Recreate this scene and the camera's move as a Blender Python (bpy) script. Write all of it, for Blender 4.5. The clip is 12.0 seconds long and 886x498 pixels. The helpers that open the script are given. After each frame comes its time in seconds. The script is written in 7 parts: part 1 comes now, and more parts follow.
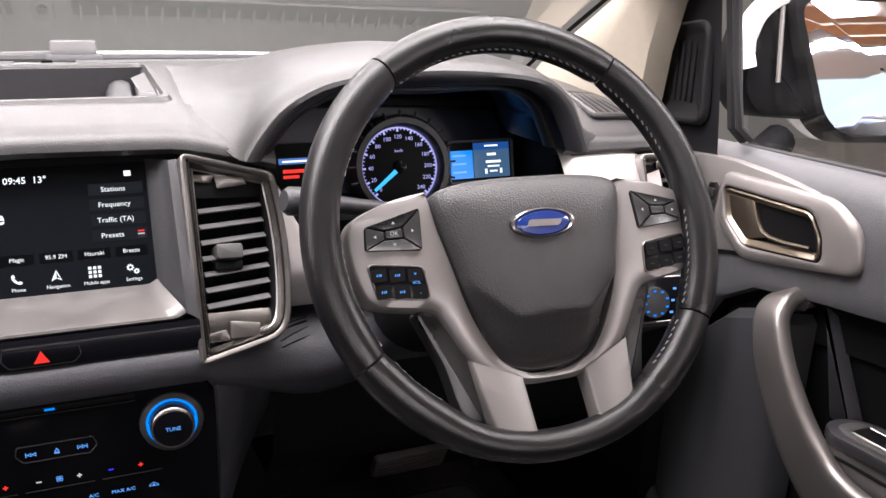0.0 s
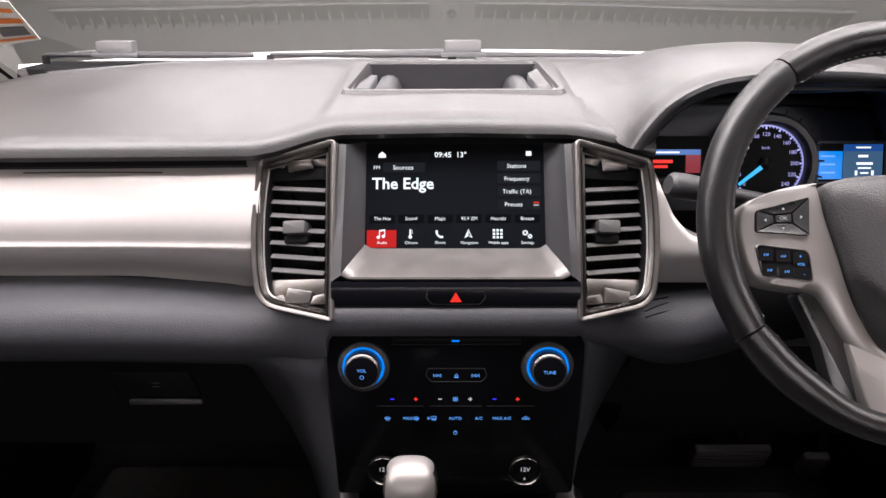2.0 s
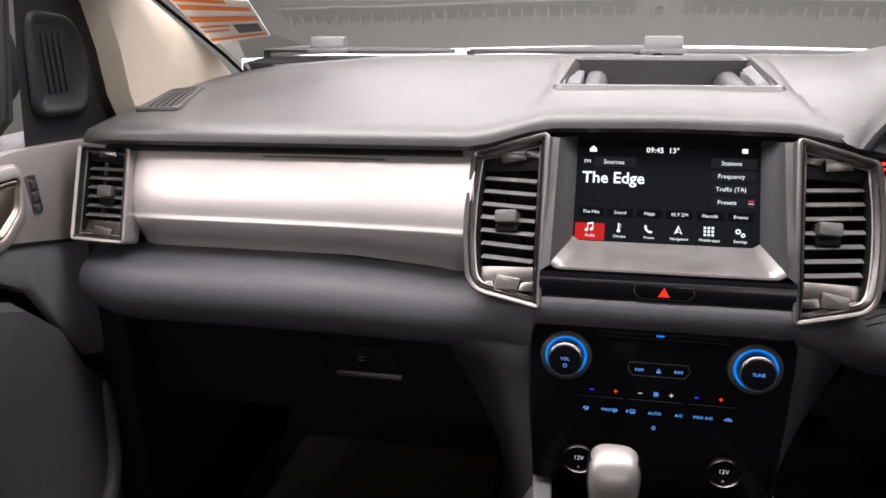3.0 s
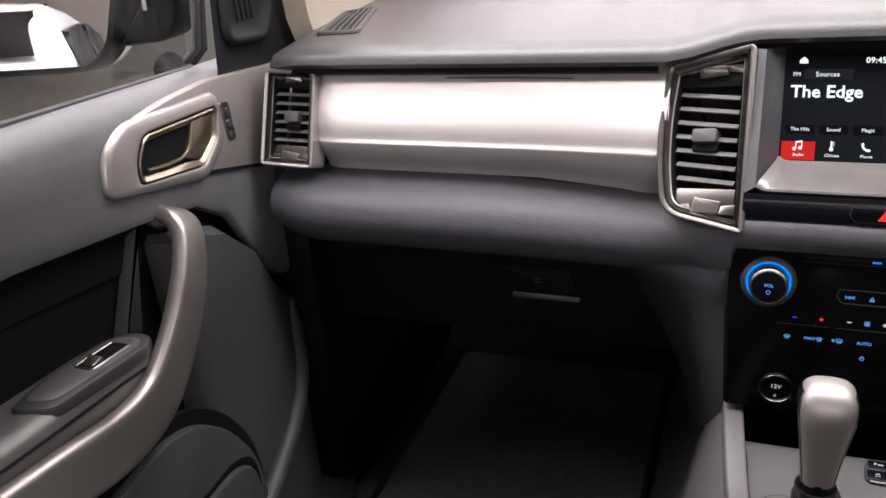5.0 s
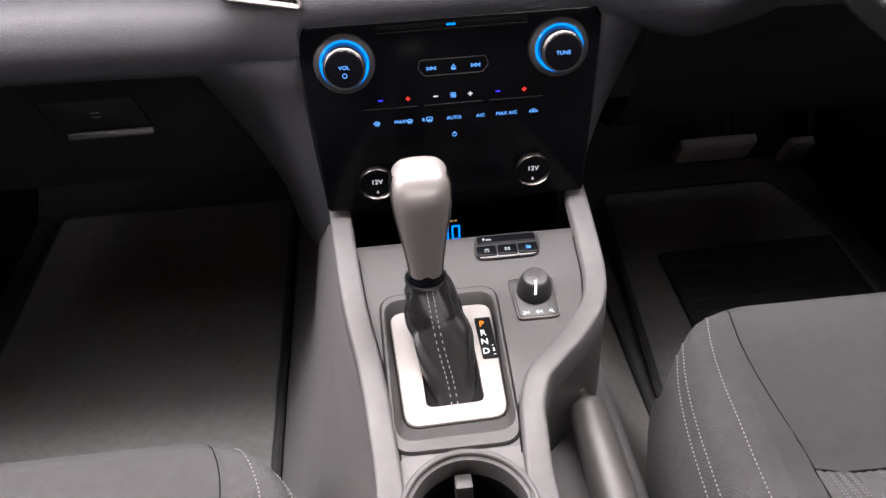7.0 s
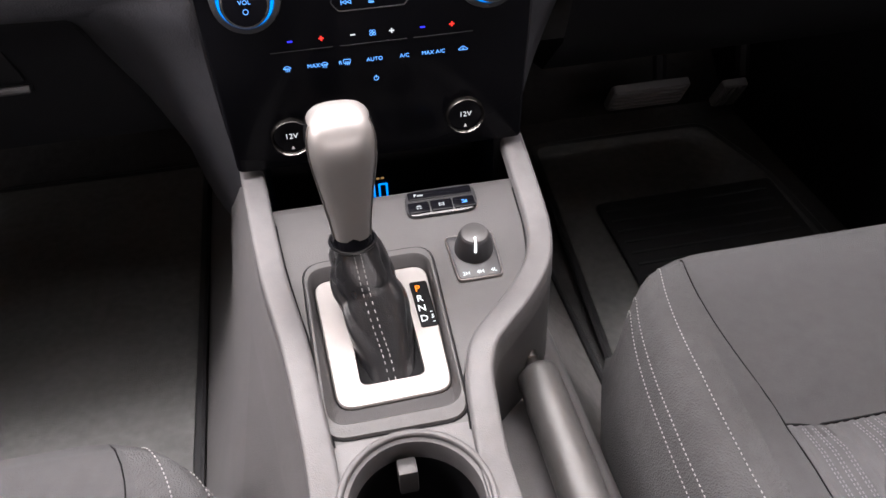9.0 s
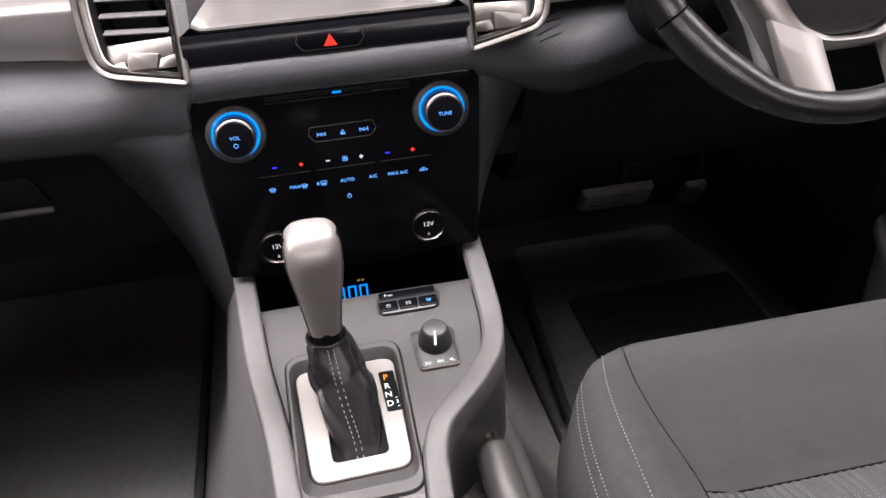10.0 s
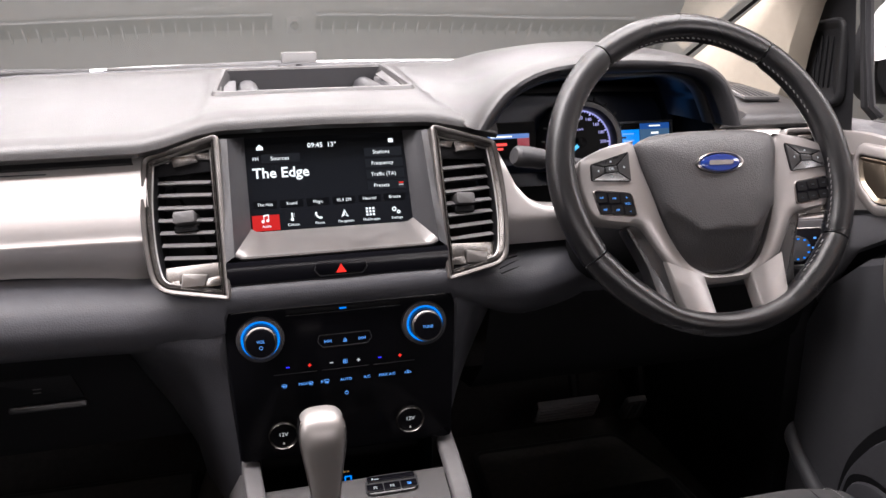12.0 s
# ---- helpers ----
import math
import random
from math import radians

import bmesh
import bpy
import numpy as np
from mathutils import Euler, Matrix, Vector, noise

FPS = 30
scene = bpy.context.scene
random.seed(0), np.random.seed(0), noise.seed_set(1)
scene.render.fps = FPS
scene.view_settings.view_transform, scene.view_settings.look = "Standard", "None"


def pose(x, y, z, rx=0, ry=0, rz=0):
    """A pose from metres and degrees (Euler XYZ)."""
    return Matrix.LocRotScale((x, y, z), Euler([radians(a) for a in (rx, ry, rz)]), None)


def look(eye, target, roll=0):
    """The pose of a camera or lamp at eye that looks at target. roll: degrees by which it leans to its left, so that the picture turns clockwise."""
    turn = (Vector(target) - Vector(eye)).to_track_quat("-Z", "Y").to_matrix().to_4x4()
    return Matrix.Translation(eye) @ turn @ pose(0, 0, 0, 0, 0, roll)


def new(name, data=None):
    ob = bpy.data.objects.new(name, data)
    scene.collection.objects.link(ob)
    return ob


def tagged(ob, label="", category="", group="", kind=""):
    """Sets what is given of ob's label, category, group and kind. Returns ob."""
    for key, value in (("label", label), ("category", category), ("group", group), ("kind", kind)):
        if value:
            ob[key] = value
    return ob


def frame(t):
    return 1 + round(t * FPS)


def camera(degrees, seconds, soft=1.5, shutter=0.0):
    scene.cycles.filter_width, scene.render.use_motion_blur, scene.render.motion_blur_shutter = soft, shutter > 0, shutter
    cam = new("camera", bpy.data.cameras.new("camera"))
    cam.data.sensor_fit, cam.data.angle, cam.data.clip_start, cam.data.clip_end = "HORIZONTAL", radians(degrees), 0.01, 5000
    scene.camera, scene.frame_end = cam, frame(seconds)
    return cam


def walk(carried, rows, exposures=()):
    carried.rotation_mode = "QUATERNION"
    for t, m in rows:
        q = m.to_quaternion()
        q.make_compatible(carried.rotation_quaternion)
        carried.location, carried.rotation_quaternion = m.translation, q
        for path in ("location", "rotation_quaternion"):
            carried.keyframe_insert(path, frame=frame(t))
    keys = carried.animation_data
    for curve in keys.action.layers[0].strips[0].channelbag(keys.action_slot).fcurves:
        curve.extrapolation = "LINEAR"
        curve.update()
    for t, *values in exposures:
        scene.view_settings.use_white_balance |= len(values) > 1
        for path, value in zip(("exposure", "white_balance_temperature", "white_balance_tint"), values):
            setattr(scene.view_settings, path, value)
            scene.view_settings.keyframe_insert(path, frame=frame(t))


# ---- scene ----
cam = camera(57.2, 12.0)
PATH = [
    (0, (0.079, -0.692, 0.999), (0.789, 1.068, 0.368), 1.4),
    (0.5, (0.054, -0.742, 1.005), (0.443, 1.112, 0.364), 0.1),
    (1, (0.028, -0.768, 1.007), (0.175, 1.122, 0.369), -0.3),
    (1.5, (0.004, -0.771, 1.005), (0.046, 1.124, 0.368), -0.1),
    (2, (-0.011, -0.777, 1.008), (-0.016, 1.117, 0.366), -0.1),
    (2.5, (-0.035, -0.791, 1.008), (-0.162, 1.099, 0.366), -0.1),
    (3, (-0.06, -0.808, 1.009), (-0.454, 1.043, 0.364), -1.0),
    (3.5, (-0.078, -0.821, 1.013), (-0.76, 0.941, 0.356), -2.2),
    (3.7, (-0.087, -0.827, 1.011), (-0.858, 0.898, 0.355), -2.8),
    (5.3, (-0.132, -0.801, 1.018), (-0.734, 0.883, 0.12), -5.9),
    (5.5, (-0.122, -0.788, 1.006), (-0.627, 0.895, 0.052), -6.1),
    (6, (-0.096, -0.756, 0.973), (-0.368, 0.913, -0.095), -6.1),
    (6.5, (-0.083, -0.729, 0.947), (-0.163, 0.899, -0.213), -5.3),
    (7, (-0.069, -0.689, 0.918), (0.052, 0.901, -0.289), -2.8),
    (7.5, (-0.075, -0.642, 0.884), (0.155, 0.884, -0.387), -1.1),
    (7.7, (-0.078, -0.628, 0.867), (0.188, 0.899, -0.397), -0.4),
    (9.3, (-0.058, -0.634, 0.864), (0.226, 0.878, -0.415), -1.9),
    (9.5, (-0.052, -0.656, 0.895), (0.231, 0.877, -0.357), -1.8),
    (10, (-0.035, -0.72, 0.927), (0.256, 0.932, -0.163), -3.3),
    (10.5, (-0.052, -0.782, 0.965), (0.295, 0.98, 0.085), -3.0),
    (11, (-0.076, -0.831, 0.983), (0.337, 0.987, 0.259), -2.1),
    (11.5, (-0.099, -0.876, 0.99), (0.346, 0.969, 0.36), -1.0),
    (12, (-0.101, -0.897, 0.99), (0.361, 0.957, 0.401), -0.5),
]
walk(cam, [(t, look(eye, target, roll)) for t, eye, target, roll in PATH], ((0, 0.18), (0.6, 0.09), (1.2, 0.02), (2.0, -0.01), (3.0, 0.0), (3.7, 0.05), (5.3, 0.06), (6.0, 0.36), (6.6, 0.76), (7.5, 0.79), (9.4, 0.78), (10.1, 0.66), (10.6, 0.61), (11.1, 0.27), (12, 0.15)))

# ---- light ----
world = bpy.data.worlds.new("world")
scene.world = world
world.use_nodes = True
world.node_tree.nodes["Background"].inputs[0].default_value = (0.9, 0.95, 1.0, 1)
world.node_tree.nodes["Background"].inputs[1].default_value = 0.14
scene.view_settings.exposure = 0.0


def area_lamp(name, x, y, z, sx, sy, watts, target, colour=(1, 0.93, 0.955)):
    lamp = bpy.data.lights.new(name, "AREA")
    lamp.shape, lamp.size, lamp.size_y, lamp.energy, lamp.color = "RECTANGLE", sx, sy, watts, colour
    ob = new(name, lamp)
    ob.matrix_basis = look((x, y, z), target)
    return tagged(ob, "long white ceiling light tube of the workshop", "ceiling light", "workshop lights", "")


LAMPS = ((0.0, -0.5, 3.0, 4.0, 2.0, 280), (0.0, 0.35, 3.0, 4.0, 0.5, 70), (0.0, 1.5, 3.0, 4.0, 0.3, 160), (0.0, 4.0, 3.0, 4.0, 0.3, 170), (0.0, -4.0, 3.0, 4.6, 0.3, 90), (1.5, -7.0, 3.0, 6.0, 0.2, 160), (3.5, -11.2, 2.9, 8.0, 0.2, 520), (-4.0, -7.5, 3.0, 5.0, 0.2, 160), (-1.9, -0.3, 2.8, 0.4, 4.0, 190), (1.9, -0.3, 2.8, 0.4, 4.0, 125))
for lx, ly, lz, sx, sy, watts in LAMPS:
    area_lamp("ceiling_light", lx, ly, lz, sx, sy, watts, (lx * 0.4, ly * 0.6, 0.0))

# ---- materials ----


def mat(name, colour, rough=0.5, metal=0.0, grain=0.0, scale=400.0, vary=0.12, emit=0.0, coat=0.0, stain=6.0, spec=0.5):
    m = bpy.data.materials.new(name)
    m.use_nodes = True
    nodes, links = m.node_tree.nodes, m.node_tree.links
    b = nodes["Principled BSDF"]
    b.inputs["Base Color"].default_value = (*colour, 1)
    b.inputs["Roughness"].default_value = rough
    b.inputs["Metallic"].default_value = metal
    b.inputs["Specular IOR Level"].default_value = spec
    b.inputs["Coat Weight"].default_value = coat
    if emit:
        b.inputs["Roughness"].default_value, b.inputs["Specular IOR Level"].default_value = 0.15, 0.15
        b.inputs["Base Color"].default_value = (0, 0, 0, 1)
        b.inputs["Emission Color"].default_value = (*colour, 1)
        b.inputs["Emission Strength"].default_value = emit
        return m
    co = nodes.new("ShaderNodeTexCoord")
    if vary:
        big, small = nodes.new("ShaderNodeTexNoise"), nodes.new("ShaderNodeTexNoise")
        big.inputs["Scale"].default_value, small.inputs["Scale"].default_value = stain, stain * 14
        big.inputs["Detail"].default_value = 5
        mix, ramp = nodes.new("ShaderNodeMath"), nodes.new("ShaderNodeMapRange")
        mix.operation = "ADD"
        ramp.inputs["From Min"].default_value, ramp.inputs["From Max"].default_value = 0.6, 1.4
        ramp.inputs["To Min"].default_value, ramp.inputs["To Max"].default_value = 1 - vary, 1 + vary
        tint = nodes.new("ShaderNodeVectorMath")
        tint.operation = "SCALE"
        tint.inputs[0].default_value = colour
        rr = nodes.new("ShaderNodeMapRange")
        rr.inputs["From Min"].default_value, rr.inputs["From Max"].default_value = 0.3, 0.7
        rr.inputs["To Min"].default_value, rr.inputs["To Max"].default_value = rough * 0.88, min(1, rough * 1.12)
        for n in (big, small):
            links.new(co.outputs["Object"], n.inputs["Vector"])
        links.new(big.outputs[0], mix.inputs[0])
        links.new(small.outputs[0], mix.inputs[1])
        links.new(mix.outputs[0], ramp.inputs[0])
        links.new(ramp.outputs[0], tint.inputs["Scale"])
        links.new(tint.outputs[0], b.inputs["Base Color"])
        links.new(big.outputs[0], rr.inputs[0])
        links.new(rr.outputs[0], b.inputs["Roughness"])
    if grain:
        v, bump = nodes.new("ShaderNodeTexVoronoi"), nodes.new("ShaderNodeBump")
        v.inputs["Scale"].default_value = scale
        bump.inputs["Strength"].default_value, bump.inputs["Distance"].default_value = grain, 0.0006
        links.new(co.outputs["Object"], v.inputs["Vector"])
        links.new(v.outputs["Distance"], bump.inputs["Height"])
        links.new(bump.outputs[0], b.inputs["Normal"])
    return m


SOFT = mat("soft_dark_plastic", (0.036, 0.035, 0.0355), 0.34, grain=0.32, scale=620, vary=0.16)
GREY = mat("grey_lower_plastic", (0.066, 0.066, 0.0705), 0.46, grain=0.4, scale=900)
LOWER = mat("lower_dash_plastic", (0.0255, 0.0258, 0.0298), 0.54, grain=0.34, scale=560, vary=0.15, spec=0.3)
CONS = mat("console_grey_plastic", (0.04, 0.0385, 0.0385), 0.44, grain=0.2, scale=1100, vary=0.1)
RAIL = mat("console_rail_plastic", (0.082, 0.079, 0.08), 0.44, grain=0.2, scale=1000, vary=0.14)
# dark plastic taken near black: the shade under the dash is in its colour
GLOVE_SHADE = mat("shaded_glovebox_plastic", (0.0058, 0.0059, 0.0067), 0.6, grain=0.3, scale=800, spec=0.06)
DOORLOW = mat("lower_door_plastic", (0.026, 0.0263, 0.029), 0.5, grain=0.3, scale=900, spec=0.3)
PULL = mat("satin_pull_paint", (0.25, 0.233, 0.222), 0.36, 0.85, vary=0.03, stain=40)
SAIL = mat("sail_panel_plastic", (0.0085, 0.0086, 0.0095), 0.45, grain=0.2, scale=900, spec=0.25)
DARK = mat("dark_plastic", (0.018, 0.018, 0.02), 0.45, grain=0.3, scale=800)
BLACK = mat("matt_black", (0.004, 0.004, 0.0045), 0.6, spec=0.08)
GLOSS = mat("gloss_black", (0.003, 0.003, 0.004), 0.16, vary=0.0, spec=0.08)
PIANO = mat("polished_black_strip", (0.006, 0.006, 0.0065), 0.14, vary=0.0, spec=0.5)
NAVY = mat("smoked_navy_plastic", (0.011, 0.015, 0.027), 0.34, vary=0.1, stain=20, spec=0.25)
SILVER = mat("satin_silver_paint", (0.62, 0.592, 0.577), 0.4, 0.76, vary=0.02, stain=8)
BRIGHT = mat("brushed_aluminium", (0.3, 0.288, 0.28), 0.38, 0.85, vary=0.03, stain=60)
SMOKED = mat("dark_smoked_chrome", (0.12, 0.112, 0.106), 0.27, 1.0, vary=0.0)
CHROME = mat("smoked_chrome", (0.3, 0.285, 0.274), 0.28, 1.0, vary=0.0)
HANDLE = mat("grained_handle_plastic", (0.055, 0.053, 0.0515), 0.3, grain=0.28, scale=2000, spec=0.8)
SPOKE = mat("satin_spoke_paint", (0.25, 0.236, 0.23), 0.42, 0.6, vary=0.02, stain=30)
KNOBM = mat("satin_knob_paint", (0.21, 0.198, 0.19), 0.4, 0.55, vary=0.02, stain=30)
PLATE = mat("satin_gate_plate", (0.235, 0.223, 0.216), 0.45, 0.8, vary=0.03, stain=50)
SURROUND = mat("smoked_satin_surround", (0.115, 0.107, 0.102), 0.33, 0.8, vary=0.03, stain=60)
TAUPE = mat("taupe_satin_paint", (0.235, 0.219, 0.211), 0.42, 0.6, vary=0.03, stain=50)
BEZEL = mat("satin_bezel_paint", (0.13, 0.124, 0.121), 0.36, 0.75, vary=0.04, stain=50)
SLAT = mat("vent_slat_plastic", (0.085, 0.083, 0.084), 0.45, vary=0.08, stain=60)
KEYMAT = mat("key_plastic", (0.02, 0.02, 0.021), 0.3, vary=0.05, stain=80)
BRONZE = mat("bronze_chrome", (0.26, 0.22, 0.172), 0.32, 1.0, vary=0.0)
LEATHER = mat("black_leather", (0.008, 0.008, 0.0088), 0.29, grain=0.22, scale=1000, spec=0.5)
PADSKIN = mat("airbag_skin", (0.033, 0.032, 0.033), 0.4, grain=0.5, scale=720)
FABRIC = mat("seat_fabric", (0.04, 0.04, 0.0415), 0.9, grain=0.6, scale=1500)
TWILL = mat("twill_fabric", (0.042, 0.042, 0.043), 0.9, grain=1.0, scale=700, vary=0.2)
RIBFAB = mat("ribbed_seat_fabric", (0.055, 0.055, 0.0575), 0.9, grain=0.5, scale=1500)
CARPET = mat("carpet", (0.042, 0.0405, 0.0405), 0.95, grain=0.9, scale=600, vary=0.3, spec=0.2)
# floor carpet lightened to make up for light missing beside the console
TUNNEL_LIT = mat("lightened_tunnel_carpet", (0.1, 0.097, 0.094), 0.95, grain=0.9, scale=700, vary=0.25, spec=0.2)
# floor carpet darkened: the shade below the dash is in its colour
TOE_SHADE = mat("shaded_toe_carpet", (0.018, 0.0175, 0.0175), 0.95, grain=0.9, scale=600, vary=0.3, spec=0.15)
MATF = mat("floor_mat_carpet", (0.088, 0.089, 0.087), 0.95, grain=0.9, scale=1100, vary=0.22, spec=0.2)
RUBBER = mat("rubber", (0.015, 0.015, 0.016), 0.5, spec=0.3)
BEIGE = mat("beige_headlining", (0.33, 0.292, 0.238), 0.85, grain=0.3, scale=1200, vary=0.05)
WHITEP = mat("white_car_paint", (0.8, 0.8, 0.8), 0.2, coat=0.5, vary=0.02)
STRIPE = mat("grey_stripe_thread", (0.12, 0.12, 0.125), 0.85, vary=0.0)
THREAD = mat("pale_thread", (0.26, 0.255, 0.25), 0.8, vary=0.0)
CONCRETE = mat("workshop_concrete", (0.25, 0.25, 0.24), 0.7, vary=0.25, stain=1.5)
WALLP = mat("grey_wall_paint", (0.19, 0.2, 0.19), 0.8, vary=0.06, stain=0.8)
WHITEWALL = mat("white_wall_paint", (0.75, 0.75, 0.74), 0.8, vary=0.05, stain=0.8)
TIMBER = mat("orange_timber", (0.62, 0.34, 0.16), 0.6, vary=0.2, stain=3)
BLUEP = mat("blue_car_paint", (0.05, 0.15, 0.4), 0.25, coat=0.5, vary=0.02)
BLACKP = mat("black_car_paint", (0.01, 0.012, 0.02), 0.2, coat=0.5, vary=0.02)
BADGE = mat("badge_blue", (0.01, 0.03, 0.16), 0.2, vary=0.0, coat=0.6)
ORANGE = mat("orange_print", (0.75, 0.2, 0.03), 0.6, vary=0.0)
PAPER = mat("label_paper", (0.75, 0.73, 0.7), 0.6, vary=0.03)
SCREEN = mat("screen_glass", (0.003, 0.0035, 0.0045), 0.12, vary=0.0, spec=0.2)
E_WHITE = mat("lit_white", (0.9, 0.95, 1.0), emit=1.25)
E_BLUE = mat("lit_blue", (0.0, 0.24, 1.0), emit=1.0)
E_ICE = mat("lit_ice_blue", (0.12, 0.38, 1.0), emit=1.15)
E_VIOLET = mat("lit_violet", (0.45, 0.45, 1.0), emit=0.8)
E_RED = mat("lit_red", (1.0, 0.04, 0.03), emit=1.0)
E_ORANGE = mat("lit_orange", (1.0, 0.22, 0.02), emit=1.6)
E_DEEP = mat("lit_deep_blue", (0.03, 0.03, 1.0), emit=1.5)
E_GREY = mat("lit_grey_tile", (0.1, 0.105, 0.12), emit=0.35)
E_TILE = mat("lit_dark_tile", (0.03, 0.033, 0.042), emit=0.45)
E_SOFT = mat("lit_pale_grey", (0.6, 0.62, 0.66), emit=0.85)


def glass_mat(name, tint, ior=1.5):
    m = bpy.data.materials.new(name)
    m.use_nodes = True
    nodes, links = m.node_tree.nodes, m.node_tree.links
    nodes.remove(nodes["Principled BSDF"])
    clear, shine, mix, fres = nodes.new("ShaderNodeBsdfTransparent"), nodes.new("ShaderNodeBsdfGlossy"), nodes.new("ShaderNodeMixShader"), nodes.new("ShaderNodeFresnel")
    clear.inputs[0].default_value, shine.inputs["Roughness"].default_value, fres.inputs[0].default_value = (*tint, 1), 0.02, ior
    links.new(fres.outputs[0], mix.inputs[0])
    links.new(clear.outputs[0], mix.inputs[1])
    links.new(shine.outputs[0], mix.inputs[2])
    links.new(mix.outputs[0], nodes["Material Output"].inputs[0])
    return m


GLASS = glass_mat("window_glass", (0.8, 0.82, 0.82))
WSGLASS = glass_mat("windscreen_glass", (0.8, 0.82, 0.81), 3.0)
MIRROR = mat("mirror_silver", (0.85, 0.87, 0.9), 0.02, 1.0, vary=0.0)

# ---- building helpers ----


def thing(name, x, y, z, label, category, group="", kind=""):
    ob = new(name)
    ob.empty_display_size = 0.02
    ob.location = (x, y, z)
    return tagged(ob, label, category, group, kind)


def part(name, bm, material, parent=None, label="", smooth=True, angle=40):
    bmesh.ops.recalc_face_normals(bm, faces=bm.faces)
    me = bpy.data.meshes.new(name)
    for e in bm.edges:
        e.smooth = len(e.link_faces) == 2 and e.calc_face_angle(0) < radians(angle)
    for f in bm.faces:
        f.smooth = smooth
    bm.to_mesh(me)
    bm.free()
    me.materials.append(material)
    ob = new(name, me)
    if parent:
        ob.parent = parent
        if parent.type == "EMPTY":
            ob.matrix_parent_inverse = Matrix.Translation(-Vector(parent.location))
    if label:
        ob["label"] = label
    return ob


def grid(rows, closed=False, cap=False):
    """A skin through rows of points."""
    bm = bmesh.new()
    vs = [[bm.verts.new(p) for p in r] for r in rows]
    n = len(rows[0])
    for a, b in zip(vs, vs[1:]):
        for i in range(n if closed else n - 1):
            j = (i + 1) % n
            bm.faces.new((a[i], a[j], b[j], b[i]))
    if cap:
        bm.faces.new(vs[0])
        bm.faces.new(vs[-1])
    return bm


def join(bm, other):
    me = bpy.data.meshes.new("joined")
    other.to_mesh(me)
    other.free()
    bm.from_mesh(me)
    bpy.data.meshes.remove(me)
    return bm


def spline(pts, n=6):
    """Points along a smooth line through the given ones."""
    p = [Vector(q) for q in pts]
    out = []
    for i in range(len(p) - 1):
        a, b, c, d = p[max(i - 1, 0)], p[i], p[i + 1], p[min(i + 2, len(p) - 1)]
        for k in range(n):
            t = k / n
            out.append(0.5 * (2 * b + (c - a) * t + (2 * a - 5 * b + 4 * c - d) * t * t + (3 * b - a - 3 * c + d) * t**3))
    return out + [p[-1]]


def tube(pts, radii, sides=10, flat=1.0, up=(0, 0, 1), closed=False):
    """A pipe along points; flat squeezes it along up."""
    pts = [Vector(p) for p in pts]
    radii = radii if isinstance(radii, (list, tuple)) else [radii] * len(pts)
    rows = []
    for i, p in enumerate(pts):
        q, r = (pts[(i + 1) % len(pts)], pts[i - 1]) if closed else (pts[min(i + 1, len(pts) - 1)], pts[max(i - 1, 0)])
        d = (q - r).normalized()
        s = d.cross(Vector(up))
        s = s.normalized() if s.length > 1e-4 else Vector((1, 0, 0))
        u = s.cross(d)
        rows.append([p + radii[i] * (math.cos(a) * s + math.sin(a) * u * flat) for a in [2 * math.pi * k / sides for k in range(sides)]])
    if closed:
        rows.append(rows[0])
    bm = grid(rows, True, not closed)
    if closed:
        bmesh.ops.remove_doubles(bm, verts=bm.verts, dist=1e-6)
    return bm


def rounded(poly, r, n=4):
    """A polygon with rounded corners, as 2D points."""
    out = []
    m = len(poly)
    rs = r if isinstance(r, (list, tuple)) else [r] * m
    for i in range(m):
        a, b, c = Vector(poly[i - 1]), Vector(poly[i]), Vector(poly[(i + 1) % m])
        rr = min(rs[i], 0.45 * (a - b).length, 0.45 * (c - b).length)
        p, q = b + (a - b).normalized() * rr, b + (c - b).normalized() * rr
        for k in range(n + 1):
            t = k / n
            out.append((1 - t) ** 2 * p + 2 * t * (1 - t) * b + t * t * q)
    return [(v.x, v.y) for v in out]


def inset(poly, d):
    """A polygon shrunk by d towards its middle, side by side."""
    n = len(poly)
    area = sum(poly[i - 1][0] * poly[i][1] - poly[i][0] * poly[i - 1][1] for i in range(n))
    s = 1 if area > 0 else -1
    out = []
    for i in range(n):
        a, b, c = Vector(poly[i - 1]), Vector(poly[i]), Vector(poly[(i + 1) % n])
        e, f = (b - a).normalized(), (c - b).normalized()
        ne, nf = Vector((-e.y, e.x)) * s, Vector((-f.y, f.x)) * s
        k = ne + nf
        k = k / max(k.dot(ne), 0.3)
        out.append(tuple(b + k * d))
    return out


def slab(poly, m, depth, bevel=0.0):
    """A polygon in the frame m, its face at z = 0 of that frame, going back by depth, with a bevelled front."""
    rows = []
    if bevel:
        rows.append([m @ Vector((x, y, 0)) for x, y in inset(poly, bevel)])
        rows.append([m @ Vector((x, y, -0.3 * bevel)) for x, y in inset(poly, bevel * 0.3)])
        rows.append([m @ Vector((x, y, -bevel)) for x, y in poly])
    else:
        rows.append([m @ Vector((x, y, 0)) for x, y in poly])
    rows.append([m @ Vector((x, y, -depth)) for x, y in poly])
    return grid(rows, True, True)


